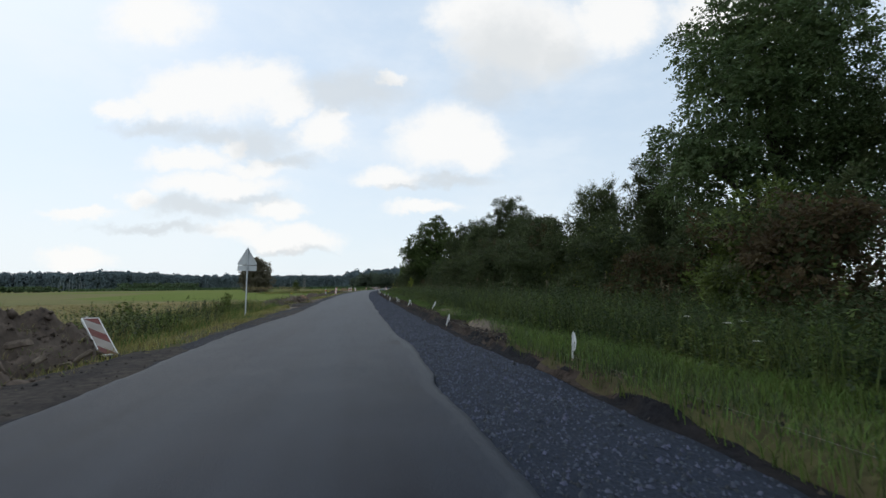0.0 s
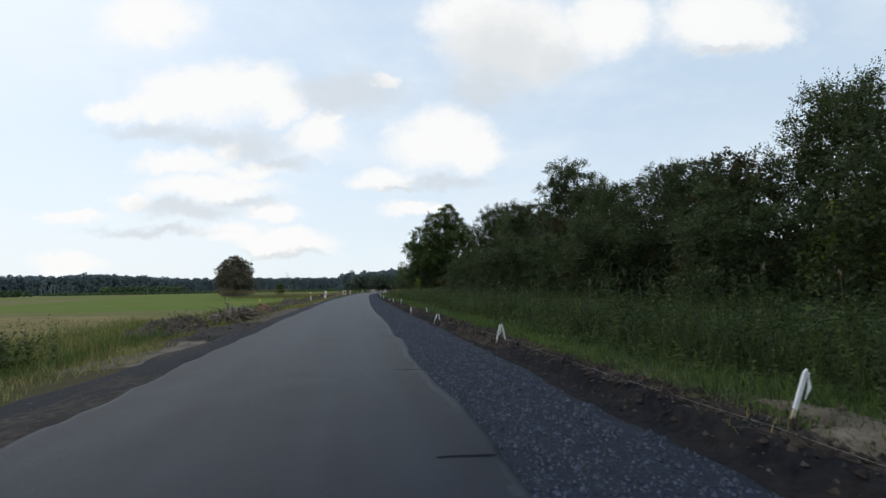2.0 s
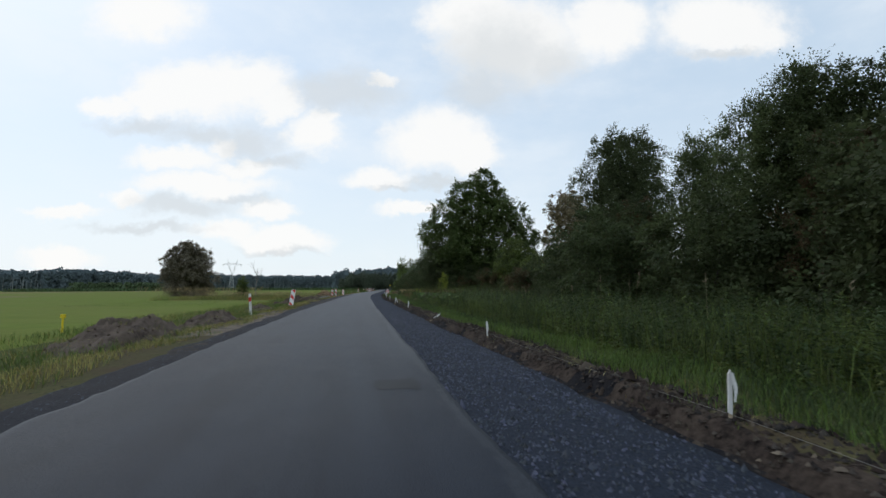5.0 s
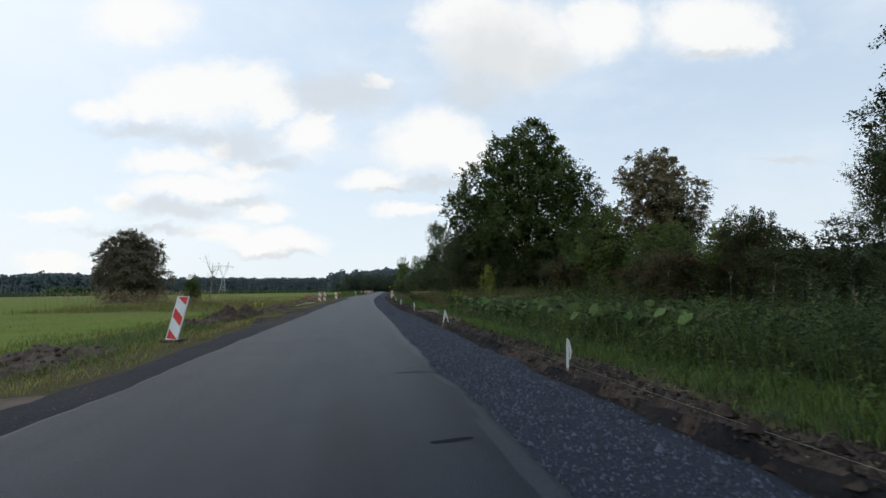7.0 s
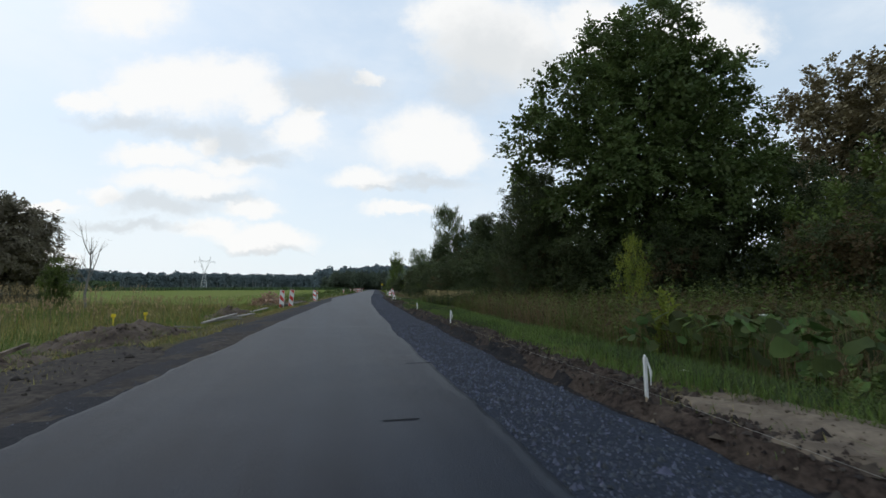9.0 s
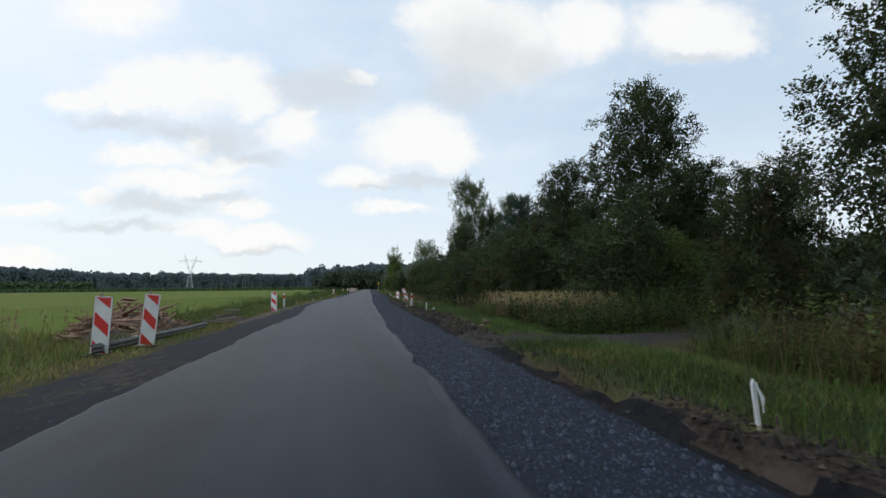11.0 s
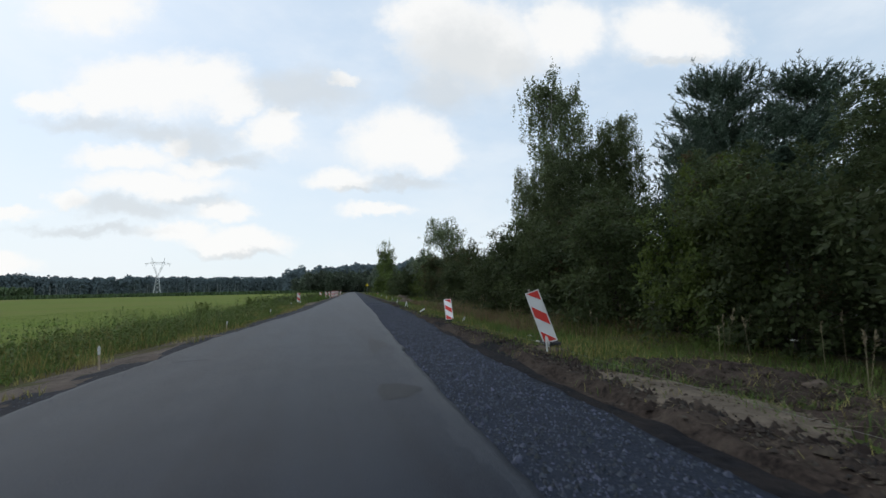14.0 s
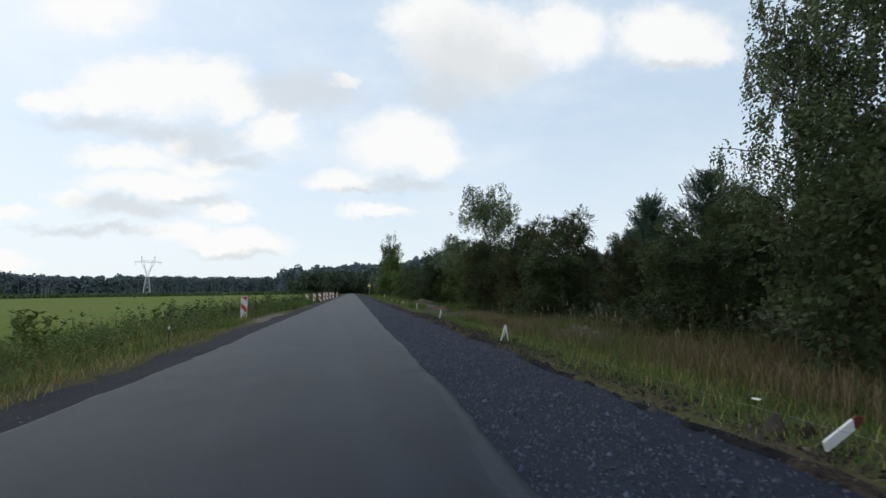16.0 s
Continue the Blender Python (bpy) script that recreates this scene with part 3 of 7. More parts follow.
def strip(name, y_list, left_of, right_of, cols, z_of, skirt, mat, second=None):
    """A road layer between two edges, with its outer sides turned down by skirt."""
    y_list = np.asarray(y_list, float)
    t = np.linspace(0, 1, cols)
    a, b = left_of(y_list), right_of(y_list)
    U = a[:, None] + (b - a)[:, None] * t[None]
    Y = np.repeat(y_list[:, None], cols, 1)
    Z = z_of(Y, U)
    U = np.concatenate([U[:, :1] - 0.02, U, U[:, -1:] + 0.02], 1)
    Y = np.concatenate([Y[:, :1], Y, Y[:, -1:]], 1)
    Z = np.concatenate([Z[:, :1] - skirt, Z, Z[:, -1:] - skirt], 1)
    v = np.stack([bend(Y) + U, Y, Z], -1).reshape(-1, 3)
    m = cols + 2
    p, q = np.meshgrid(np.arange(len(y_list) - 1), np.arange(m - 1), indexing="ij")
    f = np.stack([p * m + q, p * m + q + 1, (p + 1) * m + q + 1, (p + 1) * m + q], -1).reshape(-1, 4)
    index = second(Y[:-1, :-1], U[:-1, 1:]).ravel() if second else None
    return mesh_of(name, v, f, mat, False, index)


road_y = np.r_[-60, -40, np.arange(-24, 205, 0.18), np.arange(205, 230, 0.5), np.arange(230, 320, 0.6), np.arange(320, 520, 4), 620]
road_top = lambda Y, U: 0.012 * vnoise(Y * 0.35, U * 0.9, 41) + 0.006 * vnoise(Y * 1.6, U * 2.2, 42) - 0.012 * ((U + 0.8) / 2) ** 2
worn_in = lambda y: edge_right(y) - 0.10 - 0.12 * vnoise(y * 0.35, 0, 63) - 0.08 * vnoise(y * 1.4, 0, 64)
road = tagged(part("road", strip("road", road_y, edge_left, edge_right, 64, road_top, 0.11, [ASPHALT, PALE_ASPHALT], lambda Y, U: U > worn_in(Y)), ASPHALT),
              "worn grey asphalt carriageway with ragged broken edges", "road", kind="structure")

wide_y = np.r_[-60, np.arange(-24, 230, 0.25), np.arange(230, 320, 1.0), np.arange(320, 520, 6), 620]
wide_top = lambda Y, U: -0.055 + 0.014 * vnoise(Y * 1.1, U * 1.6, 43) + 0.012 * vnoise(Y * 4, U * 5, 44) - 0.05 * step(U, 2.2, 2.9)
wide_edge = lambda y: np.interp(y, (0, 8, 12, 38, 43, 76, 98, 101, 140, 163, 175, 182, 190), (2.86, 2.88, 2.66, 2.84, 2.88, 3.02, 2.98, 2.78, 2.80, 2.72, 3.1, 3.5, 3.5)) + 0.08 * vnoise(y * 0.6, 0, 45) + 0.05 * vnoise(y * 2.5, 0, 46)
widening = tagged(part("widening", strip("widening", wide_y, lambda y: edge_right(y) - 0.3, wide_edge, 12, wide_top, 0.08, GRAVEL_BED), GRAVEL_BED),
                  "bluish crushed-stone strip laid beside the asphalt", "road widening", kind="structure")
side_y = np.r_[-60, np.arange(-24, 210, 0.2), np.arange(210, 320, 1.0), np.arange(320, 520, 6), 620]
side_top = lambda Y, U: -0.036 - 0.040 * step(-U, 2.9, 3.9) + 0.010 * vnoise(Y * 1.2, U * 2, 47) + 0.006 * vnoise(Y * 4, U * 5, 48)
side_edge = lambda y: np.interp(y, (0, 10, 24, 35, 75, 95, 142, 165, 185), (-3.75, -3.7, -3.95, -3.5, -3.6, -3.8, -3.95, -4.1, -3.95)) + 0.12 * vnoise(y * 0.5, 0, 49) + 0.06 * vnoise(y * 2, 0, 50)
dirt_on = lambda Y, U: vnoise(Y * 0.16, U * 0.7, 51) + 0.45 * vnoise(Y * 0.9, U * 2.5, 52) + 0.25 * vnoise(Y * 3.1, U * 7, 53) > 0.30 + 0.5 * step(U, -3.6, -2.9)
shoulder = tagged(part("shoulder", strip("shoulder", side_y, side_edge, lambda y: edge_left(y) + 0.3, 22, side_top, 0.09, [SHOULDER, DIRT], dirt_on), SHOULDER),
                  "dark cinder shoulder with trodden dirt", "road shoulder", kind="structure")


def road_mark(name, y, u0, u1, depth, mat, seed, lift=0.003, bow=0.0):
    """A thin ragged sheet on the asphalt: a repair or a tarred crack."""
    n = 14
    u = np.linspace(u0, u1, n)
    mid = y + bow * np.sin(np.linspace(0, np.pi, n)) + 0.05 * vnoise(u * 3, seed, 61)
    half = depth / 2 * (1 + (0.75 if depth > 0.3 else 0.35) * vnoise(u * 6, seed, 62)) * np.minimum(1, np.minimum(np.arange(n), np.arange(n)[::-1]) / 1.5 + 0.25)
    rows = []
    for s in (-1, -0.5, 0.0, 0.5, 1):
        yy = mid + s * half
        rows.append(np.stack([bend(yy) + u, yy, road_top(yy, u) + lift], -1))
    v = np.concatenate(rows)
    p, q = np.meshgrid(np.arange(4), np.arange(n - 1), indexing="ij")
    f = np.stack([p * n + q, p * n + q + 1, (p + 1) * n + q + 1, (p + 1) * n + q], -1).reshape(-1, 4)
    return part(name, mesh_of(name, v, f, mat), mat, road)


# tarred repairs and short cracks along the broken edge
for k, (y, u0, u1, d) in enumerate(((10.4, 0.5, 1.0, 0.5), (57.0, 0.3, 0.9, 0.8), (158.6, 0.35, 0.9, 0.7), (163.4, 0.4, 0.82, 1.7))):
    road_mark("asphalt_repair", y, u0, u1, d, PATCH, k)
for k, (y, u0, u1) in enumerate(((22.8, 0.6, 1.05), (26.6, 0.62, 1.12), (31.9, 0.72, 1.02), (35.1, 0.6, 1.15), (46.4, 0.6, 1.1), (76.8, 0.64, 1.02),
                                 (80.0, 0.58, 1.27), (99.85, 0.28, 0.64), (103.1, 0.86, 1.31), (131.0, 0.7, 1.1))):
    road_mark("crack", y, u0, u1, 0.04 + 0.012 * (k % 3), CRACK, 30 + k)
for k, (y, u0, u1) in enumerate(((183.6, 0.7, 1.3), (186.0, 0.6, 1.3), (190.5, 0.4, 1.0), (96.0, -2.5, -1.9), (162.2, -3.1, -2.5))):
    road_mark("crack", y, u0, u1, 0.035, CRACK, 60 + k)
for k, (y, u0, u1, d) in enumerate(((110.5, -2.2, 0.9, 0.2),)):
    road_mark("worn_streak", y, u0, u1, d, SCRAPE, 90 + k)


def stones(name, n, u_of, y_range, size, z_of, mat, seed, label, squash=0.55, thinned=None):
    """Loose broken pieces, each a bent pyramid, pressed into the surface."""
    rng = np.random.RandomState(seed)
    y = rng.uniform(*y_range, n)
    if thinned:
        y = y[rng.rand(n) < thinned(y)]
        n = len(y)
    u = u_of(y, rng)
    s = size * rng.lognormal(0, 0.38, n)
    c = np.stack([bend(y) + u, y, z_of(y, u) + s * 0.12], -1)
    base = np.array([[1, 0, -0.2], [0, 1, -0.2], [-1, 0, -0.2], [0, -1, -0.2], [0.1, 0, 1]], float)
    v = base[None] * rng.uniform(0.5, 1.25, (n, 5, 1)) + rng.uniform(-0.3, 0.3, (n, 5, 3))
    a = rng.uniform(0, 2 * np.pi, n)
    ca, sa = np.cos(a)[:, None], np.sin(a)[:, None]
    v = np.stack([v[..., 0] * ca - v[..., 1] * sa, v[..., 0] * sa + v[..., 1] * ca, v[..., 2] * squash], -1)
    v = v * s[:, None, None] + c[:, None]
    tri = np.array([[0, 1, 4], [1, 2, 4], [2, 3, 4], [3, 0, 4]])
    f = (np.arange(n)[:, None, None] * 5 + tri[None]).reshape(-1, 3)
    ob = new(name, mesh_of(name, v.reshape(-1, 3), f, mat))
    return tagged(ob, label, "gravel" if "stone" in name else "soil", kind="stuff")


stones("crushed_stones", 135000, lambda y, r: edge_right(y) + 0.02 + (wide_edge(y) - 0.03 - edge_right(y)) * r.beta(1.0, 1.2, len(y)), (-2, 200), 0.0145, lambda y, u: wide_top(y, u), STONE, 11, "loose bluish-grey crushed stones on the widening strip", 1.0)
stones("shoulder_grit", 16000, lambda y, r: edge_left(y) - 0.02 + (side_edge(y) - edge_left(y)) * r.rand(len(y)), (-2, 200), 0.0085, side_top, STONE, 14, "loose grit and dirt crumbs on the shoulder")
stones("soil_clods", 42000, lambda y, r: 3.52 + r.normal(0, 0.26, len(y)) + 0.35 * step(y, 136, 150), (-2, 205), 0.024, relief, CLOD, 12, "brown soil clods along the dug edge", 0.9, thinned=bare_right)
stones("earth_lumps", 26000, lambda y, r: 3.5 + r.normal(0, 0.28, len(y)) + 0.4 * step(y, 136, 150), (-2, 205), 0.030, relief, BANK_LUMP, 16, "dark crumbling lumps of earth along the dug edge", 0.7, thinned=bare_right)
stones("pale_rubble", 2600, lambda y, r: 3.55 + 0.3 * step(y, 136, 150) + r.normal(0, 0.2, len(y)), (-2, 205), 0.024, relief, SAND, 15, "pale lumps of dry earth and rubble on the dug soil", 0.7, thinned=bare_right)
stones("earth_chunks", 2600, lambda y, r: 3.55 + 0.3 * step(y, 136, 150) + r.normal(0, 0.24, len(y)), (-2, 205), 0.060, relief, BANK_LUMP, 17, "rough broken chunks of dark earth along the dug edge", 0.8, thinned=bare_right)
stones("verge_clods", 9000, lambda y, r: -4.2 + r.normal(0, 0.45, len(y)), (-2, 205), 0.011, relief, CLOD, 13, "dry earth crumbs along the shoulder")

# ---- trees ----
def limb_path(a, b, rng, sag=0.0, wander=0.06, n=7):
    a, b = np.asarray(a, float), np.asarray(b, float)
    t = np.linspace(0, 1, n)[:, None]
    far = np.linalg.norm(b - a)
    p = a + (b - a) * t
    p = p + rng.normal(0, wander * far * 0.3, (n, 3)) * (t * (1 - t) * 4)
    p[:, 2] += (sag * far * (t * (1 - t)))[:, 0]
    return p


SPRAYS = 9   # sprays in one clump of foliage


def crown_arrays(blobs, rng, clusters, per, leaf, spread, droop=0.25, ratio=0.34, layered=0.0, fill=0, fill_leaf=0.55, shape=leaves):
    """Clumps over the outer shell of overlapping blobs x, y, z, rx, ry, rz; each clump is a fistful of flat leafy sprays that reach outwards and up."""
    blobs = np.asarray(blobs, float)
    area = (blobs[:, 3] * blobs[:, 5] + blobs[:, 4] * blobs[:, 5])
    want = max(20, clusters // SPRAYS)
    pick = rng.choice(len(blobs), want * 3, p=area / area.sum())
    d = unit(rng.normal(0, 1, (want * 3, 3)) + [0, 0, 0.22])
    c = blobs[pick, :3] + d * blobs[pick, 3:] * rng.uniform(0.70, 1.0, want * 3)[:, None]
    inside = np.zeros(len(c), bool)
    for b in blobs:
        inside |= ((((c - b[:3]) / b[3:]) ** 2).sum(1) < 0.46)
    c, d = c[~inside][:want], d[~inside][:want]
    n = len(c)
    rc = spread * rng.uniform(1.5, 3.1, n)
    c, d, rc = (np.repeat(a, SPRAYS, 0) for a in (c, d, rc))
    m = len(c)
    s = unit(d * 0.85 + rng.normal(0, 0.62, (m, 3)) + [0, 0, 0.30 - 0.3 * droop])
    s[:, 2] *= 1.0 - 0.6 * min(1.0, layered * 1.6)
    base = c + s * (rc * rng.uniform(-0.1, 0.5, m))[:, None]
    long = rc * rng.uniform(0.75, 1.5, m)
    N = unit(d * 0.55 + rng.normal(0, 0.38, (m, 3)) + [0, 0, 0.9])
    lat = unit(np.cross(s, N))
    t = (np.arange(per) + 0.6) / per
    sign = np.where(np.arange(per) % 2 == 0, 1.0, -1.0)
    P = base[:, None] + s[:, None] * (long[:, None] * t)[..., None]
    P[..., 2] -= droop * 0.8 * long[:, None] * t ** 2
    P = P + lat[:, None] * (sign * 0.18 * (1.1 - t))[None, :, None] * long[:, None, None] + rng.normal(0, 0.05, P.shape) * rc[:, None, None]
    way_l = unit(s[:, None] * (0.45 + 0.5 * t)[None, :, None] + lat[:, None] * (sign * (1.05 - 0.7 * t))[None, :, None] + rng.normal(0, 0.28, P.shape) - np.array([0, 0, droop * 0.45]))
    side = unit(np.cross(way_l, N[:, None] + rng.normal(0, 0.28, P.shape)))
    size_l = leaf * rng.uniform(0.7, 1.3, (m, per)) * (1.12 - 0.4 * t)
    v, f = shape(P.reshape(-1, 3), way_l.reshape(-1, 3), side.reshape(-1, 3), size_l.ravel(), size_l.ravel() * ratio)
    if fill:
        # the shaded inner foliage, in coarser sprays
        pick = rng.choice(len(blobs), fill, p=area / area.sum())
        O = unit(rng.normal(0, 1, (fill, 3)))
        Q = blobs[pick, :3] + O * blobs[pick, 3:] * rng.uniform(0.15, 0.74, fill)[:, None]
        D = unit(rng.normal(0, 1, (fill, 3)) * [1, 1, 0.6])
        v2, f2 = shape(Q, D, unit(np.cross(D, rng.normal(0, 0.8, (fill, 3)) + O)), fill_leaf * rng.uniform(0.7, 1.3, fill), fill_leaf * 0.40)
        v, f = np.concatenate([v, v2]), np.concatenate([f, f2 + len(v)])
    return v, f


def leaf_mesh(name, arrays, mat, index=None):
    return mesh_of(name, arrays[0], arrays[1], mat, False, index)


def broadleaf(name, height, blobs, leaf_material, seed, label, category="tree", clusters=1500, per=14, leaf=0.2, spread=0.32,
              trunk=0.22, bark=None, droop=0.25, limbs=7, accent=None, layered=0.0, ratio=0.42, fill=700, fill_leaf=0.55, shape=leaves):
    """A tree at the origin: a tapered trunk, limbs to each mass of the crown, and the crown of single leaves."""
    rng = np.random.RandomState(seed)
    bark = bark or BARK
    ob = thing(name, Matrix.Identity(4), label, category)
    top = np.array([rng.normal(0, 0.3), rng.normal(0, 0.3), height * 0.82])
    path = limb_path((0, 0, -0.25), top, rng, wander=0.05, n=10)
    rad = trunk * np.linspace(1, 0.16, 10)
    rad[0] *= 1.5
    part("trunk", tubes("trunk", [(path, rad, 9)], bark), bark, ob)
    order = np.argsort([-b[5] * b[3] for b in blobs])[:limbs]
    for k in order:
        b = blobs[k]
        z0 = min(max(b[2] * 0.55, height * 0.12), height * 0.7)
        start = path[int(np.clip(z0 / (height * 0.82) * 9, 1, 8))]
        end = np.array(b[:3]) + rng.normal(0, 0.2, 3)
        lp = limb_path(start, end, rng, sag=0.15)
        many = [(lp, trunk * 0.42 * np.linspace(1, 0.2, 7), 6)]
        for _ in range(4):
            tip = end + unit(rng.normal(0, 1, 3)) * np.array(b[3:]) * 0.8
            many.append((limb_path(lp[rng.randint(2, 7)], tip, rng, sag=0.1, n=5), trunk * 0.16 * np.linspace(1, 0.15, 5), 4))
        part("limb", tubes("limb", many, bark), bark, ob)
    arrays = crown_arrays(blobs, rng, clusters, per, leaf, spread, droop, ratio, layered, fill, fill_leaf, shape)
    mats, index = [leaf_material], None
    if accent:
        mats = [leaf_material, accent[0]]
        block = np.repeat(rng.rand(len(arrays[1]) // (per * SPRAYS) + 1) < accent[1], per * SPRAYS)[:len(arrays[1])]
        index = block.astype(int)
    part("crown", leaf_mesh("crown", arrays, mats, index), leaf_material, ob)
    return ob


def ball_blobs(rng, height, radius, low, n, peak=0.5):
    """Masses of foliage filling a crown from low to height; widest at peak of its depth."""
    out_blobs = []
    for k in range(n):
        f = (k + rng.rand()) / n
        z = low + (height - low) * (0.08 + 0.86 * f)
        wide = radius * math.sqrt(max(0.08, 1 - (abs(f - (1 - peak)) / max(peak, 1 - peak)) ** 2.2))
        a = k * 2.4 + rng.uniform(-0.5, 0.5)
        off = wide * rng.uniform(0.25, 0.62)
        r = max(0.28 * radius, wide * rng.uniform(0.42, 0.62))
        rz = min(r * 0.85, (height - z) * 1.0 + 0.1 * radius)
        out_blobs.append((math.cos(a) * off, math.sin(a) * off, z - rz * 0.15, r, r, rz))
    # upright leaders that break the outline
    for k in range(max(3, n // 3)):
        f = rng.uniform(0.55, 0.92)
        wide = radius * math.sqrt(max(0.08, 1 - (abs(f - (1 - peak)) / max(peak, 1 - peak)) ** 2.2))
        a, off, r = rng.uniform(0, 6.28), wide * rng.uniform(0.3, 0.85), radius * rng.uniform(0.13, 0.21)
        out_blobs.append((math.cos(a) * off, math.sin(a) * off, low + (height - low) * f, r, r, r * rng.uniform(1.3, 2.0)))
    return out_blobs


def along(path, f):
    """The point a share f of the way along a limb."""
    g = min(max(f, 0.0), 1.0) * (len(path) - 1)
    i = min(int(g), len(path) - 2)
    return path[i] + (path[i + 1] - path[i]) * (g - i)


def birch(name, height, radius, seed, label):
    """A birch: pale trunk, rising limbs, and thin strands of small leaves that hang from them."""
    rng = np.random.RandomState(seed)
    ob = thing(name, Matrix.Identity(4), label, "tree")
    path = limb_path((0, 0, -0.25), (rng.normal(0, 0.4), rng.normal(0, 0.4), height * 0.97), rng, wander=0.04, n=12)
    part("trunk", tubes("trunk", [(path, 0.19 * np.linspace(1.2, 0.05, 12), 8)], BIRCH_BARK), BIRCH_BARK, ob)
    P = []
    for k in range(46):
        f = rng.uniform(0.2, 0.97)
        start = along(path, f)
        a = rng.uniform(0, 2 * np.pi)
        reach = radius * (1.12 - f) ** 0.55 * rng.uniform(0.55, 1.1)
        end = start + np.array([math.cos(a) * reach, math.sin(a) * reach, reach * rng.uniform(0.25, 0.9)])
        end[2] = min(end[2], height)
        lp = limb_path(start, end, rng, sag=0.25, n=8)
        if k < 22:
            part("limb", tubes("limb", [(lp, 0.045 * np.linspace(1, 0.2, 8), 5)], BARK), BARK, ob)
        for _ in range(26):
            t = rng.uniform(0.25, 1)
            top = along(lp, t) + rng.normal(0, 0.28, 3)
            drop = rng.uniform(0.5, 1.9) * (0.5 + 0.5 * (1 - f) + 0.2)
            n = int(9 + drop * 10)
            s = rng.uniform(0, 1, n)
            sway = rng.normal(0, 0.12, 2)
            pts = top + np.stack([s * sway[0], s * sway[1], -s * drop], -1) + rng.normal(0, 0.06, (n, 3))
            P.append(pts)
    P = np.concatenate(P)
    m = len(P)
    az = rng.uniform(0, 2 * np.pi, m)
    d = unit(np.stack([np.cos(az), np.sin(az), rng.normal(-0.9, 0.4, m)], -1))
    side = unit(np.cross(d, rng.normal(0, 1, (m, 3))))
    part("crown", leaf_mesh("crown", leaves(P, d, side, rng.uniform(0.10, 0.17, m), 0.05), [LEAF_BIRCH]), LEAF_BIRCH, ob)
    return ob


def pine(name, height, radius, seed, label):
    """A young pine: whorls of upswept limbs set with bottle-brush shoots of needles."""
    rng = np.random.RandomState(seed)
    ob = thing(name, Matrix.Identity(4), label, "tree")
    path = limb_path((0, 0, -0.25), (rng.normal(0, 0.2), rng.normal(0, 0.2), height * 0.96), rng, wander=0.02, n=12)
    part("trunk", tubes("trunk", [(path, 0.17 * np.linspace(1.2, 0.1, 12), 8)], BARK), BARK, ob)
    shoots = [(path[-1], path[-1] + [0, 0, 0.55])]
    z = height * 0.12
    while z < height * 0.94:
        f = z / height
        for k in range(8):
            a = rng.uniform(0, 2 * np.pi)
            reach = radius * (1.04 - f) ** 0.72 * rng.uniform(0.55, 1.1)
            start = along(path, (f + rng.uniform(-0.03, 0.03)) / 0.96)
            end = start + np.array([math.cos(a) * reach, math.sin(a) * reach, reach * rng.uniform(0.2, 0.75)])
            lp = limb_path(start, end, rng, sag=-0.2, n=7)
            if rng.rand() < 0.25:
                part("limb", tubes("limb", [(lp, 0.035 * np.linspace(1, 0.25, 7), 4)], BARK), BARK, ob)
            for _ in range(int(9 + reach * 9)):
                b = lp[rng.randint(1, 7)] + rng.normal(0, 0.24, 3) * [1, 1, 0.6]
                shoots.append((b, b + unit(np.array([math.cos(a) * 0.7, math.sin(a) * 0.7, 1.25]) + rng.normal(0, 0.35, 3)) * rng.uniform(0.35, 0.85)))
        z += height * 0.045
    P, D = [], []
    for a, b in shoots:
        n = 24
        t = rng.uniform(0, 1, n)[:, None]
        P.append(a + (b - a) * t)
        D.append(unit(unit(b - a) * 0.9 + rng.normal(0, 0.65, (n, 3))))
    P, D = np.concatenate(P), np.concatenate(D)
    side = unit(np.cross(D, rng.normal(0, 1, P.shape)))
    part("crown", leaf_mesh("crown", small_leaves(P, D, side, rng.uniform(0.14, 0.26, len(P)), 0.022), [NEEDLE]), NEEDLE, ob)
    return ob


def stand(ob, y, u=None, x=None, size=1.0, tall=1.0, turn=0.0, fresh=True):
    """Put a tree, or a copy of it, on the ground."""
    if x is None:
        x = float(bend(y)) + u
    z = float(relief(y, x - float(bend(y))))
    m = Matrix.Translation((x, y, z)) @ Matrix.Rotation(turn, 4, "Z") @ Matrix.Diagonal((size, size, size * tall, 1))
    if fresh:
        ob.matrix_world = m
        return ob
    return copy_thing(ob, m)


rt = np.random.RandomState(5)
# the great robinia by the start
robinia_blobs = [(-4.3, -0.6, 7.0, 2.1, 2.1, 1.7), (-2.6, -1.2, 10.2, 2.5, 2.5, 2.1), (-0.8, 0.4, 13.6, 2.9, 2.9, 2.4), (1.6, -0.6, 15.6, 2.4, 2.4, 1.9), (2.2, 0.4, 11.2, 3.2, 3.2, 2.6),
                 (-1.4, 0.8, 7.4, 2.8, 2.8, 2.0), (2.8, -1.2, 7.6, 3.0, 3.0, 2.3), (-2.2, -0.4, 4.4, 2.4, 2.4, 1.6), (1.2, -1.5, 4.6, 2.8, 2.8, 1.8), (4.8, 0.5, 9.4, 2.8, 2.8, 2.4), (0, -2.5, 12.2, 2.2, 2.2, 1.8)]
robinia = stand(broadleaf("robinia_tree", 17.5, robinia_blobs, LEAF_ROBINIA, 21, "tall robinia tree with airy dark feathery foliage over the verge", clusters=5200, per=14, leaf=0.19, spread=0.3, ratio=0.3, trunk=0.3, droop=0.55, limbs=11, fill=11000, fill_leaf=0.28), 18.6, x=19.2)
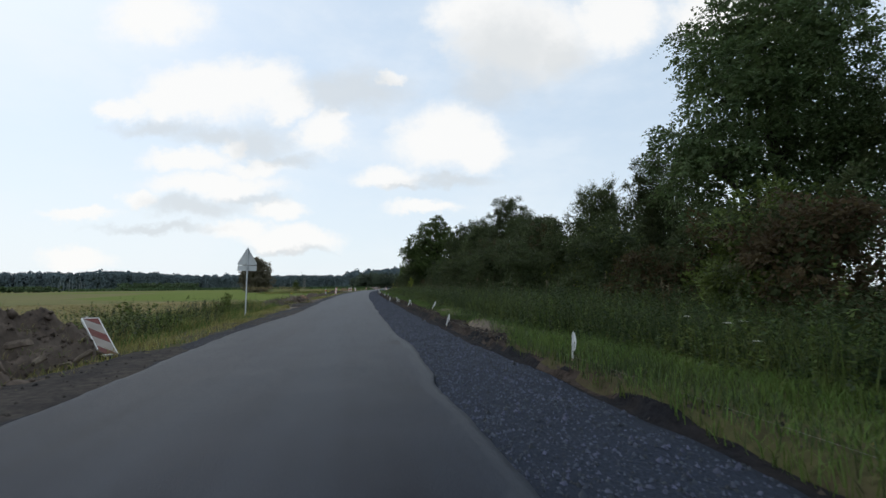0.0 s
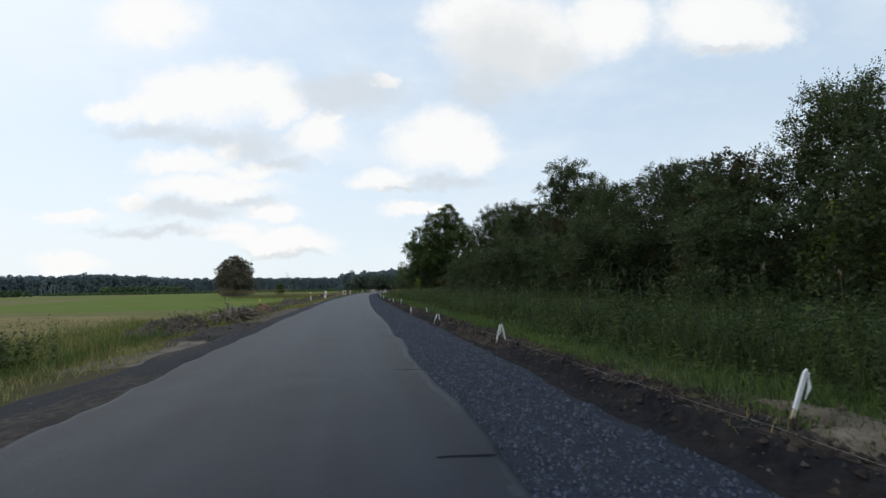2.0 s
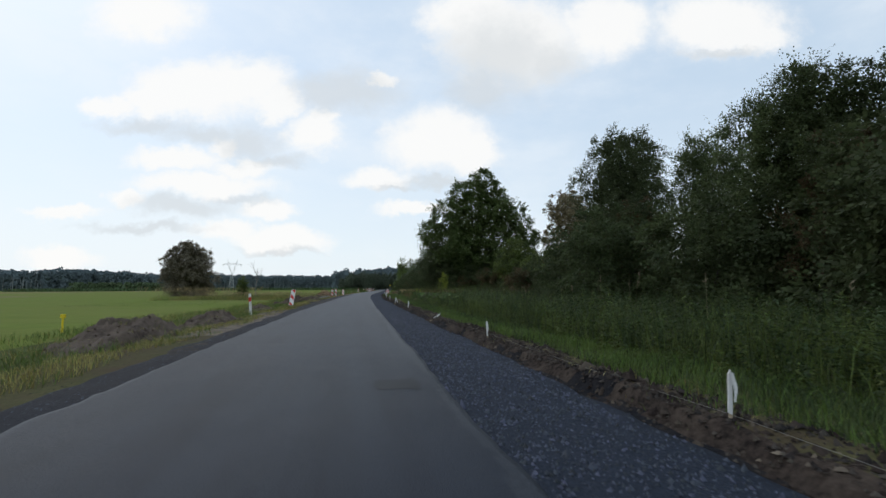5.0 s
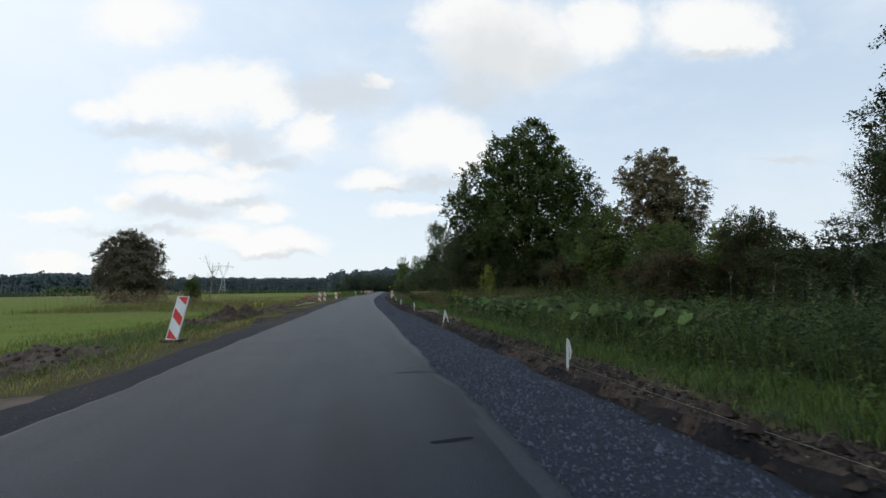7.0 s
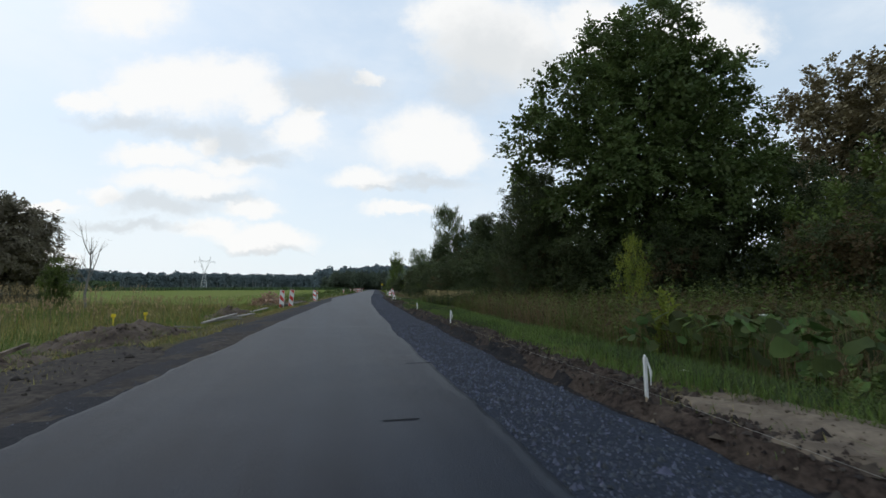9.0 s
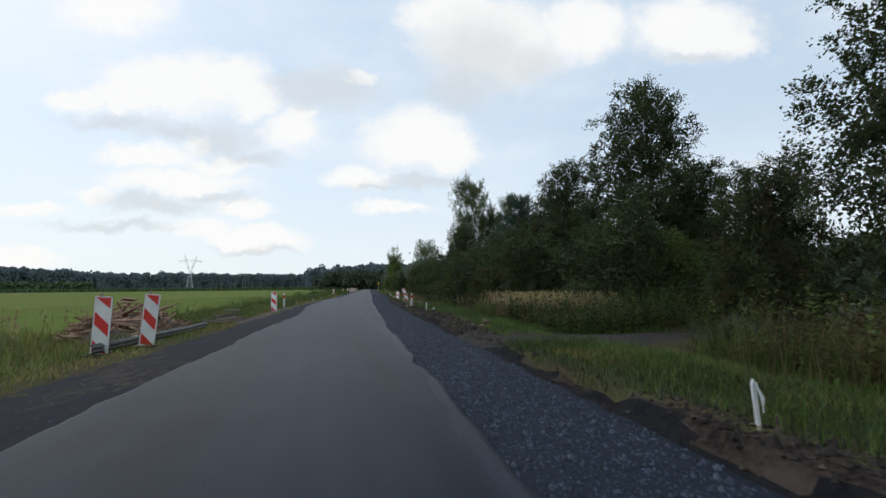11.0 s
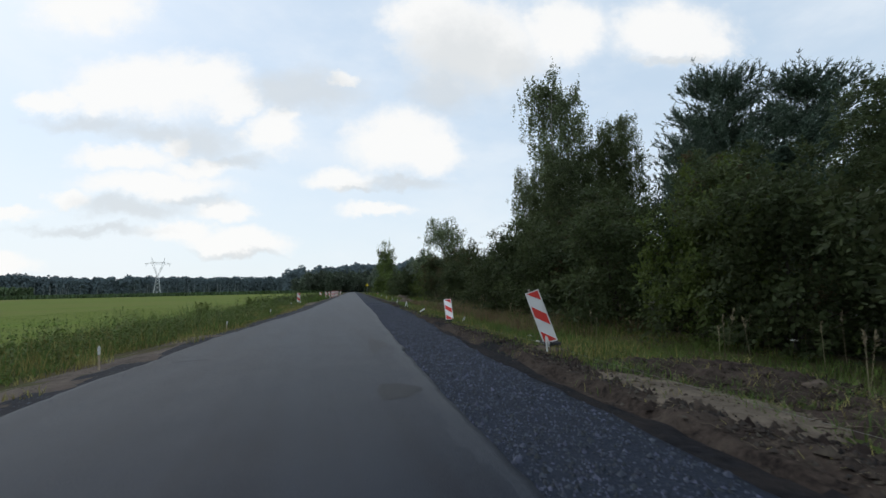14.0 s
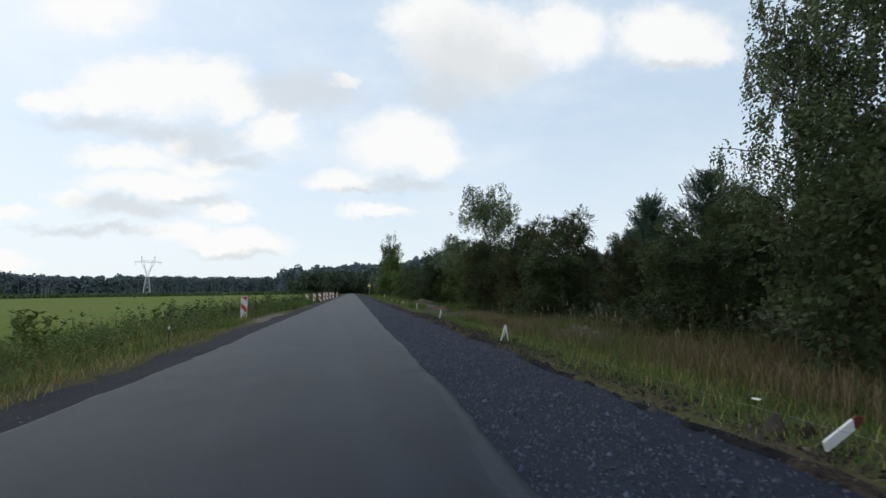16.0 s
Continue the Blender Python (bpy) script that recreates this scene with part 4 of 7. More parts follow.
# the big maple
maple_blobs = [(0.4, 0, 17.2, 2.2, 2.2, 2.3), (-1.8, 0.3, 15.6, 2.8, 2.8, 2.2), (2.4, 0.2, 14.6, 2.9, 2.9, 2.4), (-4.6, -0.2, 12.4, 2.7, 2.7, 2.2), (-6.9, 0, 9.6, 2.3, 2.3, 1.5), (0.2, -2.2, 12.2, 3.6, 3.6, 2.8),
               (5.4, 0.2, 12.2, 2.8, 2.8, 2.4), (7.0, 0.1, 9.2, 2.5, 2.5, 2.0), (-3.6, -1.8, 8.4, 3.2, 3.2, 2.2), (1.2, -2.6, 8.0, 3.8, 3.8, 2.4), (4.4, -1.5, 6.8, 3.0, 3.0, 1.9), (0.5, 2.8, 10.5, 4.2, 4.2, 3.2), (-2.2, 1.8, 6.6, 3.0, 3.0, 1.8), (-0.5, -1.5, 5.2, 3.4, 3.4, 1.8), (3.5, 1.0, 5.0, 3.0, 3.0, 1.8), (-5.0, -0.5, 6.8, 2.4, 2.4, 1.5)]
maple = stand(broadleaf("maple_tree", 19.4, maple_blobs, LEAF_MAPLE, 22, "broad dense dark green maple tree above the hedge", clusters=5600, per=13, leaf=0.235, spread=0.33, trunk=0.36, limbs=13, ratio=0.42, fill=12000, fill_leaf=0.32), 120.0, x=19.8)
# a lime behind it, turning brown
lime_blobs = ball_blobs(np.random.RandomState(3), 17.2, 5.6, 3.5, 13, peak=0.45)
stand(broadleaf("lime_tree", 17.2, lime_blobs, LEAF_LIME, 23, "lime tree with sparse browning foliage behind the shrubs", clusters=2600, per=11, leaf=0.22, spread=0.26, trunk=0.26, limbs=10, ratio=0.42, fill=6000, fill_leaf=0.3), 118.6, x=34.3)
# the lone round tree in the meadow
pear_blobs = ball_blobs(np.random.RandomState(8), 9.9, 5.3, 0.2, 26, peak=0.62)
stand(broadleaf("pear_tree", 10.2, pear_blobs, LEAF_ROUND, 24, "lone rounded grey-green tree standing in the meadow", clusters=5400, per=11, leaf=0.2, spread=0.22, ratio=0.36, trunk=0.25, limbs=12, fill=12000, fill_leaf=0.32), 150.0, x=-30.6, size=0.99)

# hedge trees: three builds, repeated along the road
hedge_a = broadleaf("hornbeam_tree", 10, ball_blobs(np.random.RandomState(31), 10, 3.6, 0.8, 17, peak=0.62), LEAF_DARK, 41, "dark hornbeam tree crowded into the roadside hedge", clusters=3100, per=16, leaf=0.108, ratio=0.36, spread=0.22, trunk=0.17, limbs=6, layered=0.22, fill=16200, fill_leaf=0.13)
hedge_b = broadleaf("elm_tree", 10, ball_blobs(np.random.RandomState(32), 10, 3.2, 0.6, 18, peak=0.55), LEAF_ELM, 42, "dark elm tree with upright sprays in the hedge", clusters=3100, per=16, leaf=0.108, ratio=0.36, spread=0.24, trunk=0.15, limbs=6, droop=-0.25, layered=0.1, fill=16200, fill_leaf=0.13)
hedge_r = broadleaf("rusty_tree", 10, ball_blobs(np.random.RandomState(38), 10, 3.0, 0.5, 17, peak=0.6), LEAF_RUST, 48, "hedge tree with rusty brown-green autumn leaves", clusters=3100, per=16, leaf=0.108, ratio=0.36, spread=0.21, trunk=0.15, limbs=6, layered=0.4, fill=16200, fill_leaf=0.13, accent=(LEAF_LIME, 0.35))
hedge_c = broadleaf("plum_tree", 7, ball_blobs(np.random.RandomState(33), 7, 3.4, 0.3, 15, peak=0.7), LEAF_DARK, 43, "low spreading dark plum tree in the hedge", clusters=1900, per=16, leaf=0.108, ratio=0.36, spread=0.19, trunk=0.12, limbs=5, fill=12150, fill_leaf=0.13, accent=(LEAF_RUST, 0.25))
shrub_a = broadleaf("hazel_shrub", 3.6, ball_blobs(np.random.RandomState(34), 3.6, 2.4, 0.1, 12, peak=0.75), LEAF_DARK, 44, "dense dark hazel shrub at the foot of the hedge", "shrub", clusters=800, per=15, leaf=0.10, ratio=0.36, spread=0.17, trunk=0.06, limbs=3, fill=4860, fill_leaf=0.11)
shrub_b = broadleaf("light_shrub", 3.6, ball_blobs(np.random.RandomState(35), 3.6, 2.2, 0.1, 12, peak=0.7), LEAF_LIGHT, 45, "light green shrub at the hedge's edge", "shrub", clusters=760, per=13, leaf=0.12, spread=0.18, ratio=0.34, trunk=0.06, limbs=4, fill=2600, fill_leaf=0.15, accent=(LEAF_DARK, 0.3))
shrub_c = broadleaf("rusty_shrub", 3.6, ball_blobs(np.random.RandomState(36), 3.6, 2.3, 0.1, 12, peak=0.7), LEAF_RUST, 46, "shrub with rusty brown-green leaves", "shrub", clusters=760, per=13, leaf=0.12, spread=0.18, ratio=0.34, trunk=0.06, limbs=4, fill=2600, fill_leaf=0.15, accent=(LEAF_DARK, 0.45))
yellow_bush = broadleaf("yellow_shrub", 3.6, ball_blobs(np.random.RandomState(37), 3.6, 1.7, 0.3, 9, peak=0.55), LEAF_YELLOW, 47, "yellow-green young tree before the dark hedge", "shrub", clusters=420, per=10, leaf=0.15, spread=0.26, ratio=0.34, trunk=0.05, limbs=5, fill=160, fill_leaf=0.2, accent=(LEAF_LIGHT, 0.2))
birch_a = birch("birch_tree", 17.0, 4.6, 51, "tall birch tree with hanging strands of leaves")
birch_b = birch("birch_tree", 12.5, 5.6, 52, "lighter birch tree standing alone before the wood")
pine_a = pine("pine_tree", 13.0, 4.6, 53, "young pine tree with upswept bluish shoots")
pine_b = pine("pine_tree", 10.0, 3.4, 54, "pine tree at the edge of the wood")

far_tree = broadleaf("wood_tree", 10, ball_blobs(np.random.RandomState(61), 10, 3.4, 0.5, 14, peak=0.6), LEAF_HAZED, 62, "dark broadleaved tree in the wood along the road", clusters=540, per=5, leaf=0.5, spread=0.3, trunk=0.16, limbs=3, fill=420, fill_leaf=0.9)
far_pine = broadleaf("wood_tree", 10, ball_blobs(np.random.RandomState(63), 10, 2.7, 0.5, 14, peak=0.5), NEEDLE, 64, "dark narrow conifer in the wood along the road", clusters=540, per=5, leaf=0.5, spread=0.3, trunk=0.16, limbs=3, ratio=0.25, droop=-0.4, fill=420, fill_leaf=0.9)

used = set()


def plant(ob, base, places):
    """Copies of a tree whose own height is base: y, x, height, width factor."""
    for y, x, high, wide in places:
        s = high / base * (1.04 if base == 10 else 1.0)
        stand(ob, y, x=x, size=s * wide, tall=1 / wide, turn=rt.uniform(0, 6.28), fresh=ob.name not in used)
        used.add(ob.name)


# hedge, from the start to the maple
plant(hedge_a, 10, [(65.0, 18.3, 10.4, 0.92), (27.5, 19.2, 9.3, 0.8), (38.5, 15.4, 6.9, 0.95), (60.5, 20.0, 12.5, 0.9), (50.0, 19.0, 8.4, 1.0), (79.5, 18.3, 11.4, 0.75), (84.2, 22.4, 13.0, 0.76), (43.5, 18.0, 7.8, 1.05)])
plant(hedge_b, 10, [(34.2, 18.8, 9.2, 0.95), (57.0, 21.0, 10.8, 0.85), (66.0, 17.4, 9.9, 0.95), (71.5, 18.5, 9.6, 0.95), (86.5, 21.5, 8.0, 0.8), (31.0, 22.0, 8.6, 1.1), (13.0, 23.0, 12.0, 1.0)])
plant(hedge_c, 7, [(35.0, 15.0, 6.6, 0.9), (46.5, 15.0, 6.4, 1.0), (53.0, 15.6, 7.4, 1.05), (74.5, 15.8, 6.8, 1.0), (82.0, 17.5, 5.2, 0.9), (91.5, 19.2, 5.4, 0.75), (25.0, 21.5, 6.2, 1.1), (10.0, 17.5, 6.0, 1.1), (62.0, 15.6, 6.8, 0.95)])
plant(shrub_a, 3.6, [(116.5, 18.5, 5.2, 0.9), (118.0, 22.5, 5.0, 0.9), (123.0, 19.0, 4.6, 1.0), (114.0, 26.0, 5.5, 0.9), (22.0, 12.6, 3.4, 1.0), (28.0, 13.6, 3.6, 1.0), (33.0, 12.4, 3.2, 1.05), (40.5, 12.4, 3.6, 1.0), (46.0, 12.2, 3.4, 1.1), (52.5, 12.6, 3.8, 1.0), (59.0, 13.2, 3.8, 1.1), (66.5, 13.6, 3.6, 1.1), (73.0, 13.2, 3.8, 1.0), (79.0, 14.6, 3.6, 1.1), (86.0, 16.0, 2.4, 1.1)])
plant(shrub_c, 3.6, [(9.0, 10.6, 3.7, 0.95), (12.5, 12.4, 3.9, 1.0), (17.0, 11.8, 3.0, 1.0), (3.0, 11.5, 3.6, 1.1), (43.0, 14.0, 4.6, 1.0), (93.5, 16.8, 3.4, 1.1), (98.0, 18.6, 3.6, 1.2)])
plant(shrub_b, 3.6, [(137.0, 17.5, 3.8, 1.0), (139.5, 20.5, 3.6, 1.0), (141.0, 25.0, 4.6, 1.0), (11.5, 11.4, 3.7, 0.9), (100.0, 21.0, 5.0, 0.85), (94.0, 20.0, 4.0, 0.9), (105.5, 20.2, 6.6, 0.8), (108.8, 20.4, 5.0, 0.9), (115.5, 25.5, 6.4, 0.8), (97.5, 25.0, 5.2, 0.9), (111.0, 29.5, 6.5, 1.0)])
plant(shrub_b, 3.6, [(163.2, 15.2, 4.3, 0.75), (220.0, 23.4, 5.4, 1.1), (217.0, 25.0, 4.6, 1.1), (224.0, 22.4, 4.8, 1.0)])
plant(yellow_bush, 3.6, [(26.7, 15.4, 4.9, 0.8), (111.6, 12.6, 2.5, 0.45), (30.0, 14.4, 2.9, 0.8)])
# past the maple to the pines
plant(hedge_a, 10, [(124.4, 14.2, 8.8, 0.85), (117.0, 35.0, 11.6, 0.7), (145.2, 23.2, 14.4, 0.86), (147.6, 18.4, 9.6, 0.85), (141.0, 23.5, 8.4, 1.0), (138.5, 25.5, 5.6, 1.0), (146.0, 28.0, 6.0, 1.0), (160.5, 19.0, 6.4, 1.0), (178.5, 20.2, 9.0, 0.9)])
plant(hedge_b, 10, [(150.5, 20.4, 7.0, 1.0), (156.0, 18.8, 6.4, 1.05), (141.0, 28.0, 5.2, 1.0), (181.2, 25.2, 13.2, 0.62), (190.0, 22.0, 5.4, 1.0)])
plant(hedge_c, 7, [(183.0, 23.0, 6.0, 1.0), (200.5, 21.0, 6.4, 0.95), (206.5, 21.5, 6.8, 0.9), (212.5, 20.5, 6.2, 0.9), (150.5, 25.0, 5.0, 1.0), (148.2, 16.4, 6.6, 1.0), (153.6, 16.4, 5.0, 1.0), (165.5, 18.0, 6.4, 1.0), (172.8, 18.2, 6.4, 1.0), (185.0, 19.8, 4.6, 0.95), (195.5, 21.2, 4.4, 1.0), (123.5, 15.0, 6.6, 0.95), (129.0, 14.6, 5.4, 0.95)])
plant(shrub_a, 3.6, [(180.0, 18.2, 3.8, 1.1), (136.0, 14.4, 3.6, 1.0), (143.0, 14.0, 3.4, 1.1), (150.0, 14.2, 3.4, 1.0), (156.5, 14.6, 3.4, 1.1), (161.0, 15.2, 3.2, 1.0), (168.0, 15.8, 3.6, 1.1), (175.5, 16.4, 3.6, 1.1), (182.0, 16.8, 3.4, 1.0), (189.0, 18.6, 2.5, 1.1), (119.0, 15.6, 3.6, 1.1), (199.0, 19.0, 2.8, 1.1)])
plant(shrub_c, 3.6, [(107.0, 17.5, 3.9, 0.9), (147.5, 12.9, 3.0, 1.0), (116.0, 17.0, 3.6, 1.0), (205.5, 21.0, 4.2, 1.0)])
plant(hedge_r, 10, [(154.0, 21.5, 6.6, 0.95), (159.0, 23.5, 7.4, 0.9), (181.0, 21.0, 11.5, 0.72), (112.2, 21.6, 6.2, 0.85), (47.5, 17.0, 7.4, 0.95), (163.5, 20.5, 6.8, 0.9), (184.0, 20.4, 7.2, 0.75)])
plant(birch_a, 17.0, [(184.4, 22.3, 18.2, 1.0), (185.8, 24.4, 16.8, 0.95), (186.5, 30.0, 15.5, 0.9), (205.0, 40.0, 8.0, 0.9)])
plant(birch_b, 12.5, [(221.6, 24.4, 12.6, 1.25), (187.8, 22.2, 11.6, 0.58), (240.0, 26.5, 9.5, 0.7)])
plant(pine_a, 13.0, [(172.2, 25.2, 13.1, 1.2), (170.0, 28.6, 12.5, 1.15), (165.5, 31.0, 11.2, 1.0), (194.6, 25.6, 7.4, 0.9), (177.0, 29.0, 11.5, 1.0)])
plant(pine_b, 10.0, [(201.0, 27.0, 7.0, 1.0), (205.5, 30.5, 8.8, 1.0), (211.0, 33.5, 9.0, 1.0), (217.0, 34.0, 7.6, 1.0), (212.0, 27.0, 5.8, 1.0), (196.0, 31.0, 7.4, 1.1), (217.5, 28.0, 5.6, 1.0), (190.5, 28.0, 8.6, 1.0)])
# along the rest of the road, on its right
row = []
for k in range(26):
    y = 228 + k * 8.5
    row.append((y, float(bend(y)) + 11 + rt.uniform(0, 6), 6.2 + rt.uniform(0, 3.2) + max(0, y - 300) * 0.035, 1.05))
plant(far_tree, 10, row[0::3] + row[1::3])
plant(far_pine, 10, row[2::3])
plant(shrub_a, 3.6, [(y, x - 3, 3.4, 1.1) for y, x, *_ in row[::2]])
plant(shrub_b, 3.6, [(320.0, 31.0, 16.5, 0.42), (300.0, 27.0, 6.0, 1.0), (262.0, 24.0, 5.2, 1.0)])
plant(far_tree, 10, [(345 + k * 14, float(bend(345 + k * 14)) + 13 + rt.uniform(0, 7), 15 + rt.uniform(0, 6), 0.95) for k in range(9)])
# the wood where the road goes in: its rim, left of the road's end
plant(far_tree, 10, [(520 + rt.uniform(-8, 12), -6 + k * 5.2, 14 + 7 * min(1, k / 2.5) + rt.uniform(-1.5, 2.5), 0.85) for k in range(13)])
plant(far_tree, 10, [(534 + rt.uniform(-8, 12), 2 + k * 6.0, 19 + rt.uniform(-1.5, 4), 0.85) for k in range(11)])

# young trees and a dead one in the meadow on the left
dead = thing("dead_tree", Matrix.Translation((-14.2, 129.6, float(relief(129.6, -16.9)))), "leafless dead young tree with grey branches in the grass", "tree")
rd = np.random.RandomState(9)
dpath = limb_path((0, 0, -0.2), (0.1, 0, 4.7), rd, wander=0.05, n=9)
part("trunk", tubes("trunk", [(dpath, 0.085 * np.linspace(1.1, 0.15, 9), 7)], DEAD_BARK), DEAD_BARK, dead)
for k in range(8):
    s0 = dpath[rd.randint(2, 7)]
    a = rd.uniform(0, 6.28)
    e0 = s0 + np.array([math.cos(a) * 0.75, math.sin(a) * 0.75, rd.uniform(0.9, 2.0)])
    lp = limb_path(s0, e0, rd, sag=-0.3, n=6)
    twigs = [(lp, 0.032 * np.linspace(1, 0.2, 6), 5)]
    for _ in range(3):
        twigs.append((limb_path(lp[rd.randint(2, 5)], lp[-1] + rd.normal(0, 0.35, 3) + [0, 0, 0.2], rd, n=4), 0.012 * np.linspace(1, 0.3, 4), 4))
    part("branch", tubes("branch", twigs, DEAD_BARK), DEAD_BARK, dead)
plant(shrub_b, 3.6, [(130.5, -16.4, 2.9, 0.62)])

# ---- far woods, maize, power line ----


def clump_arrays(centres, radii, rng, per=26, leaf=0.9):
    """Rough far crowns: large leaf flakes over a ball."""
    n = len(centres)
    d = unit(rng.normal(0, 1, (n, per, 3)))
    P = (centres[:, None] + d * radii[:, None] * rng.uniform(0.7, 1.05, (n, per, 1))).reshape(-1, 3)
    D = unit(rng.normal(0, 1, P.shape) + [0, 0, -0.2])
    S = unit(np.cross(D, unit(d.reshape(-1, 3) * 0.4 + [0, -0.9, 0.45] + rng.normal(0, 0.25, P.shape))))
    L = leaf * rng.uniform(0.6, 1.4, len(P))
    return leaves(P - D * (L / 2)[:, None], D, S, L, L * 0.5)


def far_wood(name, line, depth, high, n, seed, label, mat, leaf=2.2):
    """A wood seen from afar, along a line of x, y."""
    rng = np.random.RandomState(seed)
    line = np.array(line, float)
    s = np.r_[0, np.cumsum(np.hypot(*np.diff(line, axis=0).T))]
    t = rng.uniform(0, s[-1], n)
    x = np.interp(t, s, line[:, 0]) + rng.uniform(-0.2, 1, n) * depth * 0.3
    y = np.interp(t, s, line[:, 1]) + rng.uniform(0, 1, n) * depth
    top = high * (0.86 + 0.10 * vnoise(t * 0.012, seed, 71) + 0.06 * vnoise(t * 0.06, seed, 72)) + rng.normal(0, 0.05 * high, n)
    base = -0.01 * np.clip(np.abs(x - bend(y)) - 14, 0, 400)
    cs, rs = [], []
    for f in (0.16, 0.36, 0.56, 0.75, 0.9):
        cs.append(np.stack([x + rng.normal(0, 1.2, n), y + rng.normal(0, 1.2, n), base + top * f], -1))
        r = high * 0.16 * (1.15 - abs(f - 0.5))
        rs.append(np.stack([rng.uniform(0.8, 1.2, n) * r, rng.uniform(0.8, 1.2, n) * r, rng.uniform(0.8, 1.2, n) * high * 0.13], -1))
    v, f = clump_arrays(np.concatenate(cs), np.concatenate(rs), rng, 32, leaf)
    return tagged(new(name, mesh_of(name, v, f, mat)), label, "wood", kind="stuff")


far_wood("far_wood", [(-620, 480), (-420, 610), (-330, 640), (-300, 760), (-60, 900), (120, 900)], 40, 25, 1250, 81, "dark mixed wood along the far edge of the fields", HAZED_WOOD)
far_wood("near_wood", [(-620, 380), (-470, 500), (-385, 545)], 30, 19, 330, 82, "taller dark wood closing the field", HAZED_WOOD)
far_wood("road_wood", [(-14, 545), (30, 560), (60, 500), (90, 420), (140, 360)], 40, 22, 420, 83, "wood into which the road leads", HAZED_WOOD)
far_wood("side_wood", [(48, 40), (60, 120), (58, 200), (60, 300), (75, 420)], 14, 8.5, 460, 84, "wood behind the roadside hedge", LEAF_HAZED, leaf=1.0)
far_wood("field_bushes", [(-215, 470), (-150, 470)], 10, 6.5, 60, 85, "low bushes between the meadow and the far wood", CORN, leaf=1.6)
far_wood("field_bush_row", [(-250, 330), (-190, 330)], 8, 3.2, 60, 88, "low dark bushes out in the field", CORN, leaf=1.2)
rp = np.random.RandomState(86)
many = []
for k in range(70):
    cx = rp.choice([-262, -180, -120, -330]) + rp.normal(0, 16)
    cy = np.interp(cx, (-330, -300, -60), (632, 752, 892)) - 4
    zb = -0.01 * min(400, abs(cx - float(bend(cy))) - 14)
    h = rp.uniform(11, 16)
    many.append((np.array([(cx, cy, zb), (cx + rp.normal(0, 0.3), cy, zb + h * 0.5), (cx + rp.normal(0, 0.5), cy, zb + h)]), np.array([0.26, 0.2, 0.1]), 5))
tagged(new("far_birch_trunks", tubes("far_birch_trunks", many, PALE_TRUNK)), "pale birch trunks at the edge of the far wood", "wood", kind="stuff")
# a field of maize before the far wood
n = 9000
x, y = R.uniform(-235, 22, n), R.uniform(0, 1, n)
y = 430 + (x + 235) * 0.35 + y * 26
z = relief(y, x - bend(y))
P = np.stack([x, y, z], -1)
v1, f1 = blades(P, R.uniform(1.9, 2.7, n), 0.32, R.uniform(0.1, 0.5, n), R)
tagged(new("maize_field", mesh_of("maize_field", v1, f1, CORN)), "distant field of standing green maize", "crop", kind="stuff")

# power pylon
pylon = thing("power_pylon", Matrix.Translation((-149.0, 708.0, -1.9)) @ Matrix.Rotation(radians(12), 4, "Z"), "tall lattice steel power pylon with a Y-shaped head beyond the fields", "pylon")


def bars(name, pairs, r, parent):
    part(name, tubes(name, [(np.array([a, b], float), np.array([r, r]), 4) for a, b in pairs], GALVANISED, False), GALVANISED, parent)


H1, W1, W2 = 21.0, 3.4, 1.0
for sx in (-1, 1):
    for sy in (-1, 1):
        bars("leg", [((sx * W1, sy * W1, 0), (sx * W2, sy * W2, H1))], 0.17, pylon)
brace = []
for k in range(6):
    z0, z1 = H1 * (1 - 0.8 ** k) / (1 - 0.8 ** 6), H1 * (1 - 0.8 ** (k + 1)) / (1 - 0.8 ** 6)
    w0, w1 = W1 + (W2 - W1) * z0 / H1, W1 + (W2 - W1) * z1 / H1
    for s in (-1, 1):
        brace += [((-w0, s * w0, z0), (w1, s * w1, z1)), ((w0, s * w0, z0), (-w1, s * w1, z1)), ((s * w0, -w0, z0), (s * w1, w1, z1)), ((s * w0, w0, z0), (s * w1, -w1, z1))]
bars("brace", brace, 0.10, pylon)
for s in (-1, 1):
    bars("fork", [((s * 1.0, 0, H1), (s * 5.6, 0, 33)), ((s * 0.3, 0, H1), (s * 3.6, 0, 33)), ((s * 1.9, 0, 24), (s * 2.2, 0, 27.5)), ((s * 3.1, 0, 27), (s * 3.4, 0, 30.5))], 0.16, pylon)
    bars("earth_peak", [((s * 5.6, 0, 33), (s * 5.9, 0, 39.5)), ((s * 3.9, 0, 33), (s * 5.9, 0, 39.5))], 0.14, pylon)
    bars("insulator", [((s * 10.5, 0, 33.2), (s * 10.5, 0, 30.4))], 0.13, pylon)
bars("crossarm", [((-12, 0, 33), (12, 0, 33)), ((-12, 0, 33), (-5, 0, 34.6)), ((12, 0, 33), (5, 0, 34.6)), ((-5, 0, 34.6), (5, 0, 34.6)), ((-5, 0, 33), (-3, 0, 34.6)), ((-1, 0, 33), (-3, 0, 34.6)), ((1, 0, 33), (3, 0, 34.6)), ((5, 0, 33), (3, 0, 34.6))], 0.15, pylon)

# ---- grass and weeds ----


def scatter(n, y0, y1, u0, u1, rng, keep=None):
    y, u = rng.uniform(y0, y1, n), rng.uniform(u0, u1, n)
    if keep is not None:
        ok = keep(y, u)
        y, u = y[ok], u[ok]
    return y, u, np.stack([bend(y) + u, y, relief(y, u)], -1)


def off_drive(y, u):
    return (y < DRIVE[0] - 0.3 + 0.5 * vnoise(u * 1.5, 0, 91)) | (y > DRIVE[1] + 0.5 * vnoise(u * 1.5, 1, 91)) | (u < 0)


